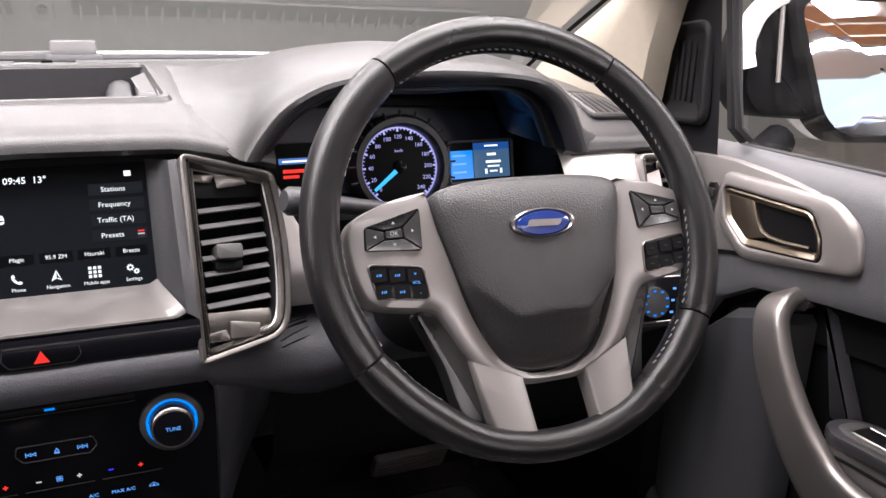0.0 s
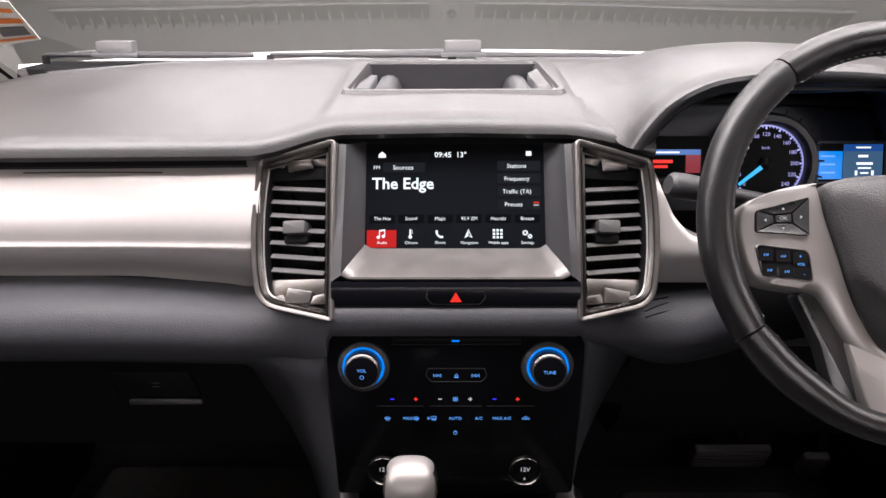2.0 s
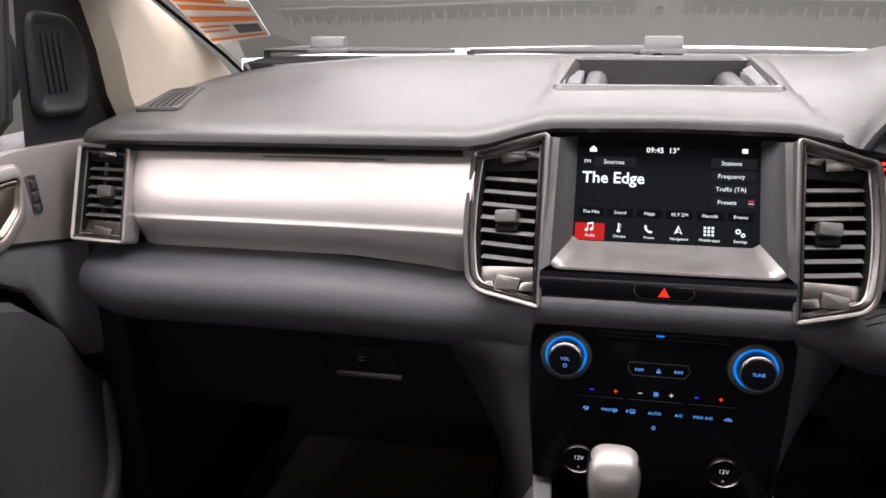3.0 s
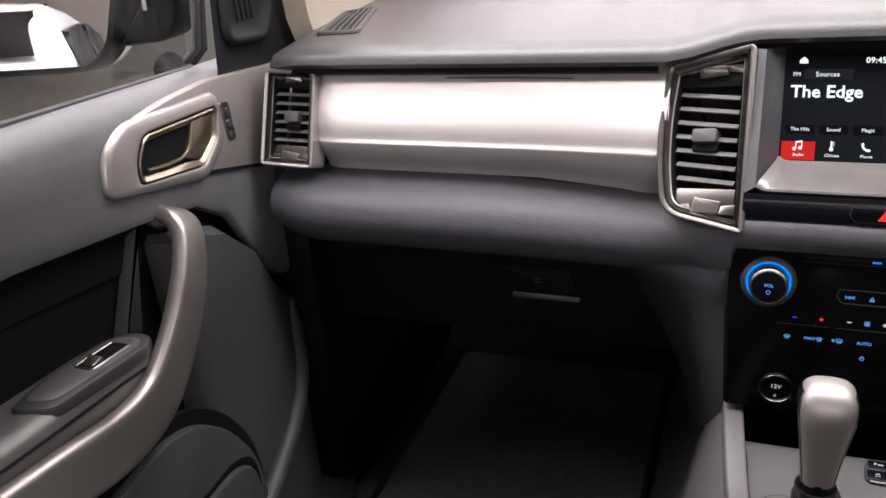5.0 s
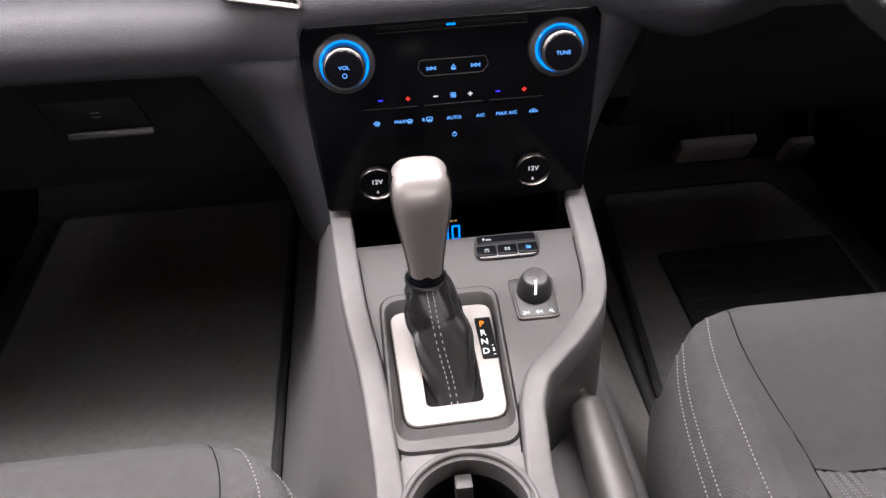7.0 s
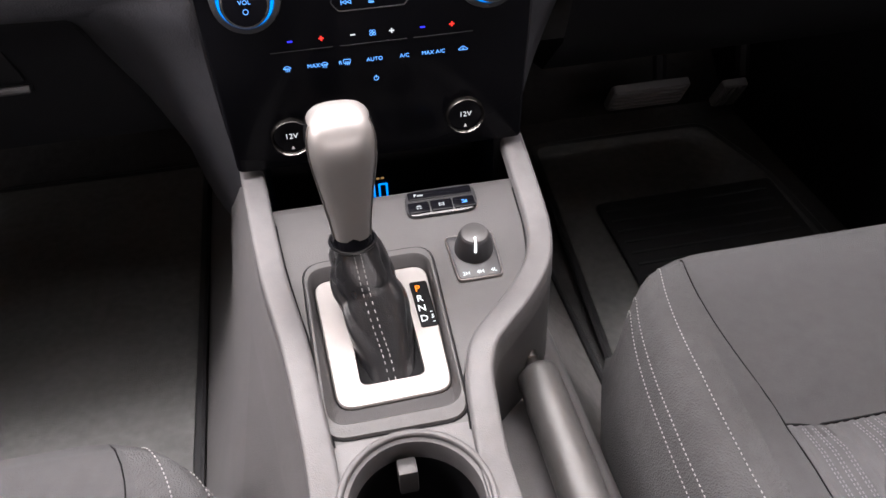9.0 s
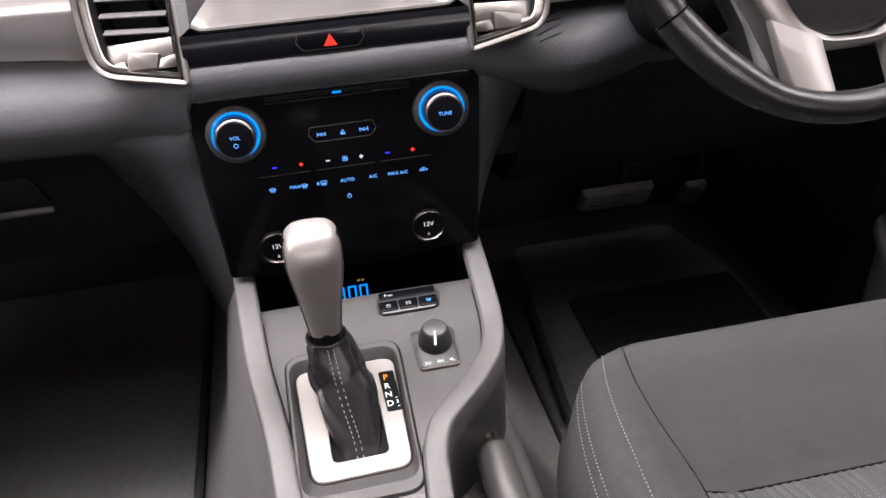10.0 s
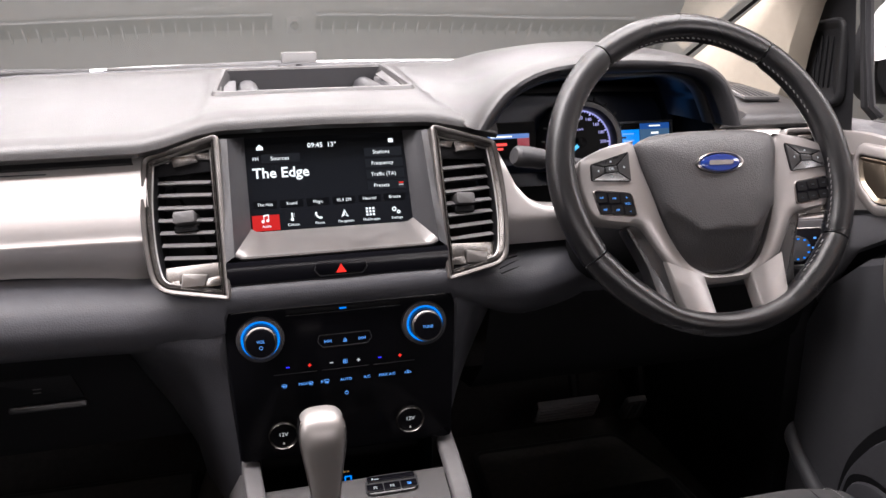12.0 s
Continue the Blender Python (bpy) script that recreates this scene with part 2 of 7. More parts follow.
def ring(poly, m, width, depth, bevel=0.002, sink=0.0):
    """A frame round a polygon's inside: outer edge poly, width wide; sink: how far its inner edge lies back."""
    inner = inset(poly, width)
    rows = [
        [m @ Vector((x, y, -depth)) for x, y in poly],
        [m @ Vector((x, y, -bevel)) for x, y in poly],
        [m @ Vector((x, y, 0)) for x, y in inset(poly, bevel)],
        [m @ Vector((x, y, -sink)) for x, y in inset(poly, width - bevel)],
        [m @ Vector((x, y, -sink - bevel)) for x, y in inner],
        [m @ Vector((x, y, -depth)) for x, y in inner],
    ]
    return grid(rows, True)


def box(x0, x1, y0, y1, z0, z1, bevel=0.0, seg=2):
    bm = bmesh.new()
    bmesh.ops.create_cube(bm, size=1.0)
    for v in bm.verts:
        v.co = Vector((x0 + (v.co.x + 0.5) * (x1 - x0), y0 + (v.co.y + 0.5) * (y1 - y0), z0 + (v.co.z + 0.5) * (z1 - z0)))
    if bevel:
        bmesh.ops.bevel(bm, geom=bm.edges, offset=bevel, segments=seg, affect="EDGES", profile=0.6)
    return bm


def rect(x0, x1, y0, y1):
    return [(x0, y0), (x1, y0), (x1, y1), (x0, y1)]


def disc_poly(r, n=32, sx=1.0):
    return [(r * sx * math.cos(2 * math.pi * k / n), r * math.sin(2 * math.pi * k / n)) for k in range(n)]


def lathe(profile, m, n=32):
    """Turns (radius, height) pairs round the z axis of m."""
    rows = [[m @ Vector((r * math.cos(2 * math.pi * k / n), r * math.sin(2 * math.pi * k / n), h)) for k in range(n)] for r, h in profile]
    return grid(rows, True, True)


def facing(x, y, z, back=0.0, turn=0.0, roll=0.0):
    """A frame whose x runs to the right, y up and z towards the seats; back: degrees by which its top leans forward."""
    return pose(x, y, z, 90, 0, 0) @ pose(0, 0, 0, 0, turn, 0) @ pose(0, 0, 0, -back, 0, 0) @ pose(0, 0, 0, 0, 0, roll)


def words(text, size, m, material, parent, name="lettering", centre=True, bold=0.0):
    """Flat lettering in the frame m, with Blender's own font."""
    cu = bpy.data.curves.new(name, "FONT")
    cu.body, cu.size, cu.extrude, cu.resolution_u = text, size, 0.0001, 2
    cu.offset = bold
    cu.align_x, cu.align_y = ("CENTER" if centre else "LEFT"), "CENTER"
    tmp = new("tmp", cu)
    me = bpy.data.meshes.new_from_object(tmp.evaluated_get(bpy.context.evaluated_depsgraph_get()))
    bpy.data.objects.remove(tmp)
    bpy.data.curves.remove(cu)
    bm = bmesh.new()
    bm.from_mesh(me)
    bpy.data.meshes.remove(me)
    bmesh.ops.transform(bm, matrix=m, verts=bm.verts)
    return part(name, bm, material, parent, smooth=False)


def at(m, x, y, z=0.0):
    return m @ Matrix.Translation((x, y, z))

# ---- the car's shell ----


def lerp(x, xs, ys):
    return float(np.interp(x, xs, ys))


def windscreen_point(x, y):
    return Vector((x, y, 0.897 + (0.488 - y) * 0.52 + 0.02 * (1 - (x / 0.72) ** 2)))


# floor pan, tunnel and firewall
def floor_height(x, y):
    return 0.1 + 0.9 * max(0.0, y - 0.58)


FX = (-0.76, -0.6, -0.4, -0.21, 0.0, 0.21, 0.4, 0.6, 0.76)
tagged(part("floor", grid([[(x, y, floor_height(x, y)) for y in (-1.6, -0.6, -0.1, 0.3, 0.58)] for x in FX]), CARPET), "dark grey carpeted car floor", "floor", kind="structure")
# toe board coloured darker than the floor to give the footwell's shade
tagged(part("toe_board", grid([[(x, y, floor_height(x, y)) for y in (0.58, 0.66, 0.74, 0.8, 0.95)] for x in FX]), TOE_SHADE), "toe board rising to the firewall, coloured dark for footwell shade", "toe board", kind="structure")
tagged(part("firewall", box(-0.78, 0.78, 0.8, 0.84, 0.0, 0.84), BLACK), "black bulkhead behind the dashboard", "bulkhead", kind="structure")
tagged(part("ceiling", grid([[(x, y, z) for x in (-0.66, -0.4, 0, 0.4, 0.66)] for y, z in ((-0.22, 1.24), (-0.3, 1.27), (-0.6, 1.32), (-1.6, 1.3))]), BEIGE), "beige fabric roof lining", "roof lining", kind="structure")
tagged(part("wall_rear", box(-0.78, 0.78, -1.66, -1.6, 0.0, 0.95), DARK), "dark plain rear wall of the cabin", "wall", kind="structure")

for s in (-1, 1):
    tagged(part("kick_panel", box(min(s * 0.7, s * 0.8), max(s * 0.7, s * 0.8), 0.1, 0.85, 0.05, 0.68, 0.01), GLOVE_SHADE), "dark plastic footwell side panel, made darker for footwell shade", "side panel", kind="structure")
    tagged(part("door_sill", box(min(s * 0.69, s * 0.8), max(s * 0.69, s * 0.8), -1.6, 0.12, 0.05, 0.14, 0.015), DARK), "dark plastic door sill", "door sill", kind="structure")
    tagged(part("wall_side", box(min(s * 0.78, s * 0.8), max(s * 0.78, s * 0.8), -1.6, -0.78, 0.05, 0.9), DARK), "plain dark rear side wall of the cabin", "wall", kind="structure")

# windscreen
rows = [[windscreen_point(x, y) for x in np.linspace(-0.71, 0.71, 13)] for y in np.linspace(0.66, -0.22, 9)]
ws = tagged(part("window_1", grid(rows), WSGLASS), "raked windscreen glass mirroring the dashboard top", "windscreen", kind="structure")
ws.visible_shadow = False
if ws.data.polygons[0].normal.z > 0:
    ws.data.flip_normals()

# ---- dashboard ----
dash = thing("dashboard", 0, 0.4, 0.6, "dark grey soft-touch dashboard with satin silver trim", "dashboard")
TX0, TX1, TY0, TY1 = -0.12, 0.118, 0.186, 0.335


def near_edge(x):
    xs = (-0.7, -0.66, -0.215, -0.19, -0.15, -0.125, 0.0, 0.125, 0.15, 0.19, 0.215, 0.7)
    ys = (0.075, 0.06, 0.066, 0.07, 0.08, 0.084, 0.085, 0.084, 0.08, 0.08, 0.08, 0.085)
    zs = (0.824, 0.831, 0.833, 0.837, 0.848, 0.852, 0.854, 0.852, 0.848, 0.839, 0.833, 0.826)
    return lerp(x, xs, ys), lerp(x, xs, zs)


def pad_height(x, y):
    yn, zn = near_edge(x)
    zc = lerp(x, (-0.7, -0.6, -0.4, 0, 0.4, 0.6, 0.7), (0.853, 0.871, 0.887, 0.891, 0.891, 0.878, 0.86))
    u = min(1, max(0, (y - yn) / (0.42 - yn)))
    z = zn + 0.006 + (zc - zn - 0.006) * (1 - (1 - u) ** 1.7)
    # a flat-sided plateau carries the tray, its sides flaring out towards the seats
    side = 0.15 - 0.12 * max(0, min(y, 0.2) - 0.09)
    k = min(1, max(0, (side + 0.004 - abs(x)) / 0.008)) * min(1, max(0, (0.42 - y) / 0.06)) * min(1, max(0, (y - yn) / 0.06))
    z += 0.0045 * k
    return z - 5.0 * max(0, min(y, 0.5) - 0.42) ** 2 - 0.3 * max(0, y - 0.5)


xs = [-0.7, -0.69, -0.66, -0.6, -0.5, -0.4, -0.3, -0.24, -0.215, -0.19, -0.17, -0.155, -0.149, -0.143, -0.137, -0.131, TX0, -0.06, 0, 0.06, TX1, 0.131, 0.137, 0.143, 0.149, 0.155, 0.17, 0.19, 0.215, 0.26, 0.34, 0.42, 0.5, 0.535, 0.56, 0.62, 0.66, 0.7]
ycols = [0.012, 0.03, 0.06, TY0, 0.21, 0.25, TY1, 0.352, 0.38, 0.42, 0.46, 0.5, 0.55, 0.6, 0.66]
bm = bmesh.new()
net = []
for x in xs:
    yn, zn = near_edge(x)
    col = [(x, yn + 0.03, zn - 0.016), (x, yn + 0.006, zn - 0.013), (x, yn, zn - 0.007), (x, yn + 0.001, zn)]
    for k, y in enumerate(ycols):
        yy = yn + y if k < 3 else y
        col.append((x, yy, pad_height(x, yy)))
    net.append([bm.verts.new(p) for p in col])
for a, b in zip(net, net[1:]):
    for i in range(len(a) - 1):
        mid = (a[i].co + b[i + 1].co) / 2
        if not (TX0 < mid.x < TX1 and TY0 < mid.y < TY1) and not (0.22 < mid.x < 0.53 and mid.y < 0.195):
            bm.faces.new((a[i], a[i + 1], b[i + 1], b[i]))
part("upper_pad", bm, SOFT, dash, "grained dark grey top pad", angle=50)


# tray in the middle of the top pad
def tray_rim(d, up):
    pts = []
    for x, y in rounded([(TX0 - d, TY0 - d), (TX1 + d, TY0 - d), (TX1 + d * 0.8 - 0.012, TY1 + d), (TX0 - d * 0.8 + 0.012, TY1 + d)], 0.012):
        pts.append((x, y, pad_height(x, y) + up))
    return pts


part("tray_rim", grid([tray_rim(0.014, 0.0), tray_rim(0.011, 0.004), tray_rim(0.006, 0.004), tray_rim(0.002, -0.002), tray_rim(0.0, -0.03)], True), SOFT, dash)
part("tray", grid([[(x, y, z) for x in (TX0 - 0.004, 0, TX1 + 0.004)] for y, z in ((TY0 - 0.004, 0.85), (TY1 + 0.004, 0.86))]), GREY, dash)
part("tray_back", box(TX0, TX1, TY1 - 0.004, TY1, 0.85, pad_height(0, TY1) + 0.001), DARK, dash)
for side in (-1, 1):
    end = TX0 if side < 0 else TX1
    for k in range(11):
        y = TY0 + 0.01 + k * 0.0122
        part("tray_rib", box(min(end - side * 0.003, end - side * 0.019), max(end - side * 0.003, end - side * 0.019), y, y + 0.0055, 0.845, 0.88, 0.001, 1), GREY, dash)
    sec = ((0.052, 0.85), (0.051, 0.866), (0.047, 0.875), (0.04, 0.8795), (0.032, 0.88), (0.025, 0.877), (0.021, 0.869), (0.02, 0.85))
    part("tray_ridge", grid([[(end - side * a, y, 0.85 + (z - 0.85) * g) for a, z in sec] for y, g in ((TY0 + 0.004, 0.7), (TY0 + 0.012, 0.9), (TY0 + 0.03, 1.0), (TY1 - 0.01, 1.0), (TY1 - 0.005, 0.95))]), DARK, dash, "rounded ridge at the end of the tray")

# dark seam under the pad's near edge
for x0, x1 in ((-0.69, -0.222), (0.545, 0.69)):
    part("pad_seam", grid([[(x, near_edge(x)[0] + a, near_edge(x)[1] + b) for x in np.linspace(x0, x1, 12)] for a, b in ((0.004, -0.0125), (0.005, -0.018), (0.012, -0.022))]), BLACK, dash)
# core behind the trims
part("core", box(-0.69, 0.19, 0.11, 0.6, 0.64, 0.82), BLACK, dash)
part("core", box(0.19, 0.54, 0.26, 0.6, 0.64, 0.82), BLACK, dash)
part("core", box(0.54, 0.69, 0.11, 0.6, 0.64, 0.82), BLACK, dash)


# satin silver trim
def trim_panel(x0, x1):
    top = [(0.105, 0.824), (0.0925, 0.8188), (0.0817, 0.8084), (0.0735, 0.798), (0.0668, 0.787), (0.0617, 0.7767), (0.058, 0.7663), (0.0556, 0.757), (0.0543, 0.749), (0.0537, 0.7425), (0.0534, 0.737)]
    bead = [(0.0531, 0.734), (0.0524, 0.7322), (0.0517, 0.731), (0.0515, 0.7295), (0.0521, 0.7275)]
    low = [(0.0537, 0.7245), (0.0575, 0.719), (0.063, 0.712), (0.069, 0.705), (0.0745, 0.6985), (0.079, 0.692), (0.081, 0.686), (0.09, 0.682)]
    prof = top + bead + low
    xs = np.linspace(x0, x1, 28)
    rows = []
    for x in xs:
        # the lower edge sinks towards the middle vent, and the outer end rolls in to the end vent
        sink = 0.017 * lerp(abs(x), (0.219, 0.25, 0.36), (1, 0.6, 0)) if x < 0 else 0.0
        roll = lerp(abs(x), (0.6, 0.63, 0.64), (0, 0.002, 0.009))
        rows.append([(x, y + roll, z - sink * min(1, max(0, (0.737 - z) / 0.05))) for y, z in prof])
    return grid(rows)


part("trim_panel", trim_panel(-0.642, -0.209), SILVER, dash, "satin silver passenger side trim")
rows = []
for x in np.linspace(0.209, 0.33, 15):
    top = lerp(x, (0.219, 0.226, 0.236, 0.252, 0.27, 0.33), (0.8, 0.778, 0.757, 0.741, 0.733, 0.728))
    prof = [(lerp(z, (0.682, 0.722, 0.78, 0.824), (0.064, 0.0465, 0.066, 0.098)), z) for z in np.linspace(0.684, top, 9)]
    rows.append([(x, 0.1, 0.682)] + [(x, y, z) for y, z in prof] + [(x, prof[-1][0] + 0.004, top + 0.002), (x, prof[-1][0] + 0.03, top + 0.001)])
part("trim_panel", grid(rows), SILVER, dash, "satin silver trim curving down beside the wheel", angle=60)
part("trim_panel", trim_panel(0.53, 0.66), SILVER, dash, "satin silver driver side trim")
part("seam_line", tube(spline([(-0.465, 0.0768, 0.8055), (-0.39, 0.0772, 0.8062), (-0.315, 0.0768, 0.8057)], 4), 0.0007, 5), DARK, dash)


# grey lower pad with the band under the screen
def lower_profile(x):
    a = abs(x)
    mid_ = [(0.04, 0.684), (0.015, 0.684), (0.0, 0.683), (-0.006, 0.6805), (-0.01, 0.676), (-0.012, 0.67), (-0.012, 0.663), (-0.0105, 0.656), (-0.006, 0.651), (0.01, 0.649), (0.06, 0.648)]
    if a < 0.135:
        return mid_
    k = lerp(a, (0.135, 0.24), (0, 1))
    k = k * k * (3 - 2 * k)
    far = [(0.09, 0.686), (0.06, 0.684), (0.038, 0.68), (0.021, 0.673), (0.0095, 0.664), (0.003, 0.653), (0.001, 0.641), (0.004, 0.629), (0.012, 0.617), (0.026, 0.606), (0.055, 0.599)]
    near = [(0.04, 0.684), (0.015, 0.684), (0.0, 0.683), (-0.006, 0.6805), (-0.01, 0.676), (-0.012, 0.669), (-0.012, 0.66), (-0.0105, 0.652), (-0.006, 0.645), (0.006, 0.64), (0.06, 0.637)]
    if x < 0:
        near[6:] = [(-0.0122, 0.66), (-0.0119, 0.651), (-0.0113, 0.64), (-0.009, 0.63), (0.012, 0.622)]
    k2 = lerp(a, (0.122, 0.172, 0.235, 0.36), (0, 1, 0.95, 0))
    near, far = [(p[0] + 0.016 * k2, p[1] - 0.012 * k2) for p in near], [(p[0] + 0.016 * k2, p[1] - 0.012 * k2) for p in far]
    end = max(0, (a - 0.62) / 0.08) ** 2
    return [((1 - k) * p[0] + k * q[0] + 0.02 * end, (1 - k) * p[1] + k * q[1] + 0.12 * end * (0.686 - q[1])) for p, q in zip(near, far)]


xs = [-0.7, -0.69, -0.68, -0.66, -0.64, -0.62, -0.6, -0.5, -0.4, -0.3, -0.24, -0.22, -0.2, -0.185, -0.17, -0.155, -0.145, -0.135, -0.13, 0, 0.13, 0.135, 0.145, 0.155, 0.17, 0.185, 0.2, 0.22, 0.24, 0.26, 0.29, 0.33, 0.4, 0.5]
part("lower_pad", grid([[(x, y + lerp(x, (0.25, 0.29, 0.33, 0.5), (0, 0.015, 0.035, 0.03)), z) for y, z in lower_profile(x)] for x in xs]), LOWER, dash, "mid grey grained lower pad")
xs = [0.5, 0.56, 0.6, 0.66, 0.7]
part("lower_pad", grid([[(x, y + 0.01, z) for y, z in lower_profile(x)] for x in xs]), LOWER, dash, "mid grey grained lower pad")


# small curved grille lines in the lower pad near the wheel
for k in range(4):
    ends = []
    for x in (0.204, 0.219, 0.234):
        z = 0.6725 - 0.0045 * k + 0.1 * (x - 0.204)
        line = sorted((b, a) for a, b in lower_profile(x)[2:9])
        ends.append((x, lerp(z, [b for b, a in line], [a for b, a in line]) - 0.0003, z))
    part("grille_line", tube(spline(ends, 5), 0.0009, 5), BLACK, dash)


# cheeks beside the climate panel
def cheek(s):
    """Runs from the panel's edge back to the glovebox or, by the wheel, to the knee panel."""
    wide = s < 0
    rows = []
    for z, xi, xo, xn in ((0.655, 0.133, 0.27, 0.25), (0.64, 0.1355, 0.272, 0.24), (0.625, 0.136, 0.274, 0.237), (0.61, 0.1355, 0.275, 0.228), (0.59, 0.135, 0.275, 0.215), (0.57, 0.1345, 0.27, 0.205), (0.55, 0.134, 0.262, 0.195), (0.51, 0.132, 0.241, 0.175), (0.47, 0.13, 0.218, 0.158), (0.43, 0.1285, 0.2, 0.15), (0.405, 0.127, 0.19, 0.15), (0.36, 0.126, 0.182, 0.15)):
        y0 = 0.004 if z > 0.64 else -0.004 + (0.64 - z) * 0.1
        x1, y1 = (xo, 0.147) if wide else (xn, 0.1)
        k = min(1, max(0, (z - 0.545) / 0.085))
        k = k * k * (3 - 2 * k)
        sec = [(xi, y0 + 0.04), (xi, y0 + 0.002), (xi + 0.003, y0)]
        for f in (0.08, 0.16, 0.25, 0.35, 0.45, 0.55, 0.65, 0.75, 0.88, 1.0):
            x = xi + (x1 - xi) * f
            back = y0 + (y1 - y0) * (0.45 * f + 0.55 * f * f)
            front = sorted((b, a) for a, b in lower_profile(s * x)[2:])
            low_y = min(a for b, a in front)
            face = max(low_y, lerp(z, [b for b, a in front], [a for b, a in front])) + 0.006 if z > 0.62 else low_y + 0.002
            sec.append((x, back * (1 - k) + face * k if wide else back))
        sec.append((x1 + 0.003, y1 + 0.06))
        rows.append([(s * x, y, z) for x, y in sec])
    return grid(rows)


part("cheek", cheek(-1), LOWER, dash, "grey cheek beside the climate panel")
part("cheek", cheek(1), LOWER, dash, "grey cheek beside the climate panel")

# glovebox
glove = part("glovebox_door", grid([[(x, y, z) for x in (-0.71, -0.5, -0.35, -0.245 + (0.62 - z) * 0.42)] for y, z in ((0.03, 0.632), (0.12, 0.612), (0.15, 0.57), (0.16, 0.5), (0.165, 0.43), (0.175, 0.41), (0.3, 0.4))]), GLOVE_SHADE, dash, "dark glovebox lid, made darker for footwell shade")
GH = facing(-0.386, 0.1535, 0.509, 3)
part("handle", slab(rounded([(-0.044, -0.018), (0.06, -0.016), (0.047, 0.018), (-0.056, 0.018)], 0.004), GH, 0.006, 0.0015), GLOVE_SHADE, glove)
part("handle_edge", tube([at(GH, x, y, 0.0004).translation for x, y in ((-0.044, -0.018), (-0.056, 0.017), (-0.052, 0.0185), (0.047, 0.0185))], 0.0009, 5), BLACK, glove)
part("handle_lip", slab(rounded(rect(-0.045, 0.05, -0.0045, 0.0045), 0.003), facing(-0.374, 0.151, 0.486, 20), 0.01, 0.002), DARK, glove)
for dz in (0.0025, -0.0025):
    part("handle_mark", slab(rect(-0.005, 0.005, -0.0005, 0.0005), at(GH, 0.004, dz, 0.0006), 0.0004), RAIL, glove)
part("lid_seam", tube([(-x, y - 0.001, z) for x, y, z in ((0.277, 0.1, 0.6), (0.2765, 0.125, 0.585), (0.263, 0.149, 0.55), (0.242, 0.153, 0.51), (0.219, 0.156, 0.47), (0.201, 0.16, 0.43), (0.192, 0.168, 0.41))], 0.0035, 6), BLACK, glove)
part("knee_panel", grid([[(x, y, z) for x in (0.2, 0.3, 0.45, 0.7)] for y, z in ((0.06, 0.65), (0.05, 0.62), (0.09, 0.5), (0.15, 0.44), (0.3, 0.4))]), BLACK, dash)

# instrument hood
ARCH = [(0.186, 0.836), (0.2, 0.858), (0.225, 0.884), (0.268, 0.904), (0.333, 0.911), (0.406, 0.911), (0.478, 0.903), (0.512, 0.882), (0.53, 0.85), (0.54, 0.826)]


def arch(y, grow=0.0, lift=0.0, base=None):
    pts = spline([(x, y, z) for x, z in ARCH], 4)
    c = Vector((0.365, y, 0.82))
    out = []
    for p in pts:
        d = p - c
        w = d.length
        out.append(c + d * ((w + grow) / w) + Vector((0, 0, lift * max(0, (p.z - 0.826) / 0.085))))
    return out


def hood_row(y, grow, lift=0.0):
    """A section of the hood whose feet run out into the top pad."""
    pts = arch(y, grow, lift)
    if y < 0.09:
        feet = pts
    else:
        keep = [p for p in pts if p.z > pad_height(p.x, y) + 0.012]
        w = 0.03 + 0.09 * min(1, (y - 0.09) / 0.15)
        a, b = keep[0], keep[-1]
        feet = spline([(a.x - w, y, pad_height(a.x - w, y) - 0.001), (a.x - 0.55 * w, y, pad_height(a.x - 0.55 * w, y) + 0.001)] + [tuple(p) for p in keep] + [(b.x + 0.02, y, pad_height(b.x + 0.02, y) + 0.002), (b.x + 0.045, y, pad_height(b.x + 0.045, y) - 0.002)], 3)
    run = [0.0]
    for p, q in zip(feet, feet[1:]):
        run.append(run[-1] + (q - p).length)
    return [tuple(np.interp(d, run, [p[i] for p in feet]) for i in range(3)) for d in np.linspace(0, run[-1], 56)]


part("instrument_hood", grid([hood_row(0.051, 0.003), hood_row(0.056, 0.008), hood_row(0.075, 0.012), hood_row(0.1, 0.016), hood_row(0.14, 0.018, 0.0), hood_row(0.2, 0.02, -0.001), hood_row(0.28, 0.022, -0.008), hood_row(0.36, 0.022, -0.016)]), SOFT, dash, "arched soft hood over the instruments", angle=70)
part("hood_edge", grid([arch(0.066, -0.014), arch(0.054, -0.009), arch(0.0495, -0.002), arch(0.0515, 0.0035)]), DARK, dash, "dark rounded edge of the hood", angle=60)
part("hood_lining", grid([arch(0.062, -0.012), arch(0.08, -0.013), arch(0.085, -0.018), arch(0.19, -0.026)]), NAVY, dash)
part("hood_lip", grid([arch(0.083, -0.012), arch(0.08, -0.02), arch(0.085, -0.024), arch(0.1, -0.024)]), DARK, dash)

# side demister grilles on the top pad
def on_pad(s, a, b, lift):
    """a runs across the grille, b along it, both 0 to 1."""
    near, far = (-0.66 + 0.05 * a, 0.15 - 0.005 * a), (-0.682 + 0.048 * a, 0.268 - 0.014 * a)
    x, y = near[0] + (far[0] - near[0]) * b, near[1] + (far[1] - near[1]) * b
    return (-s * x, y, pad_height(x, y) + lift)


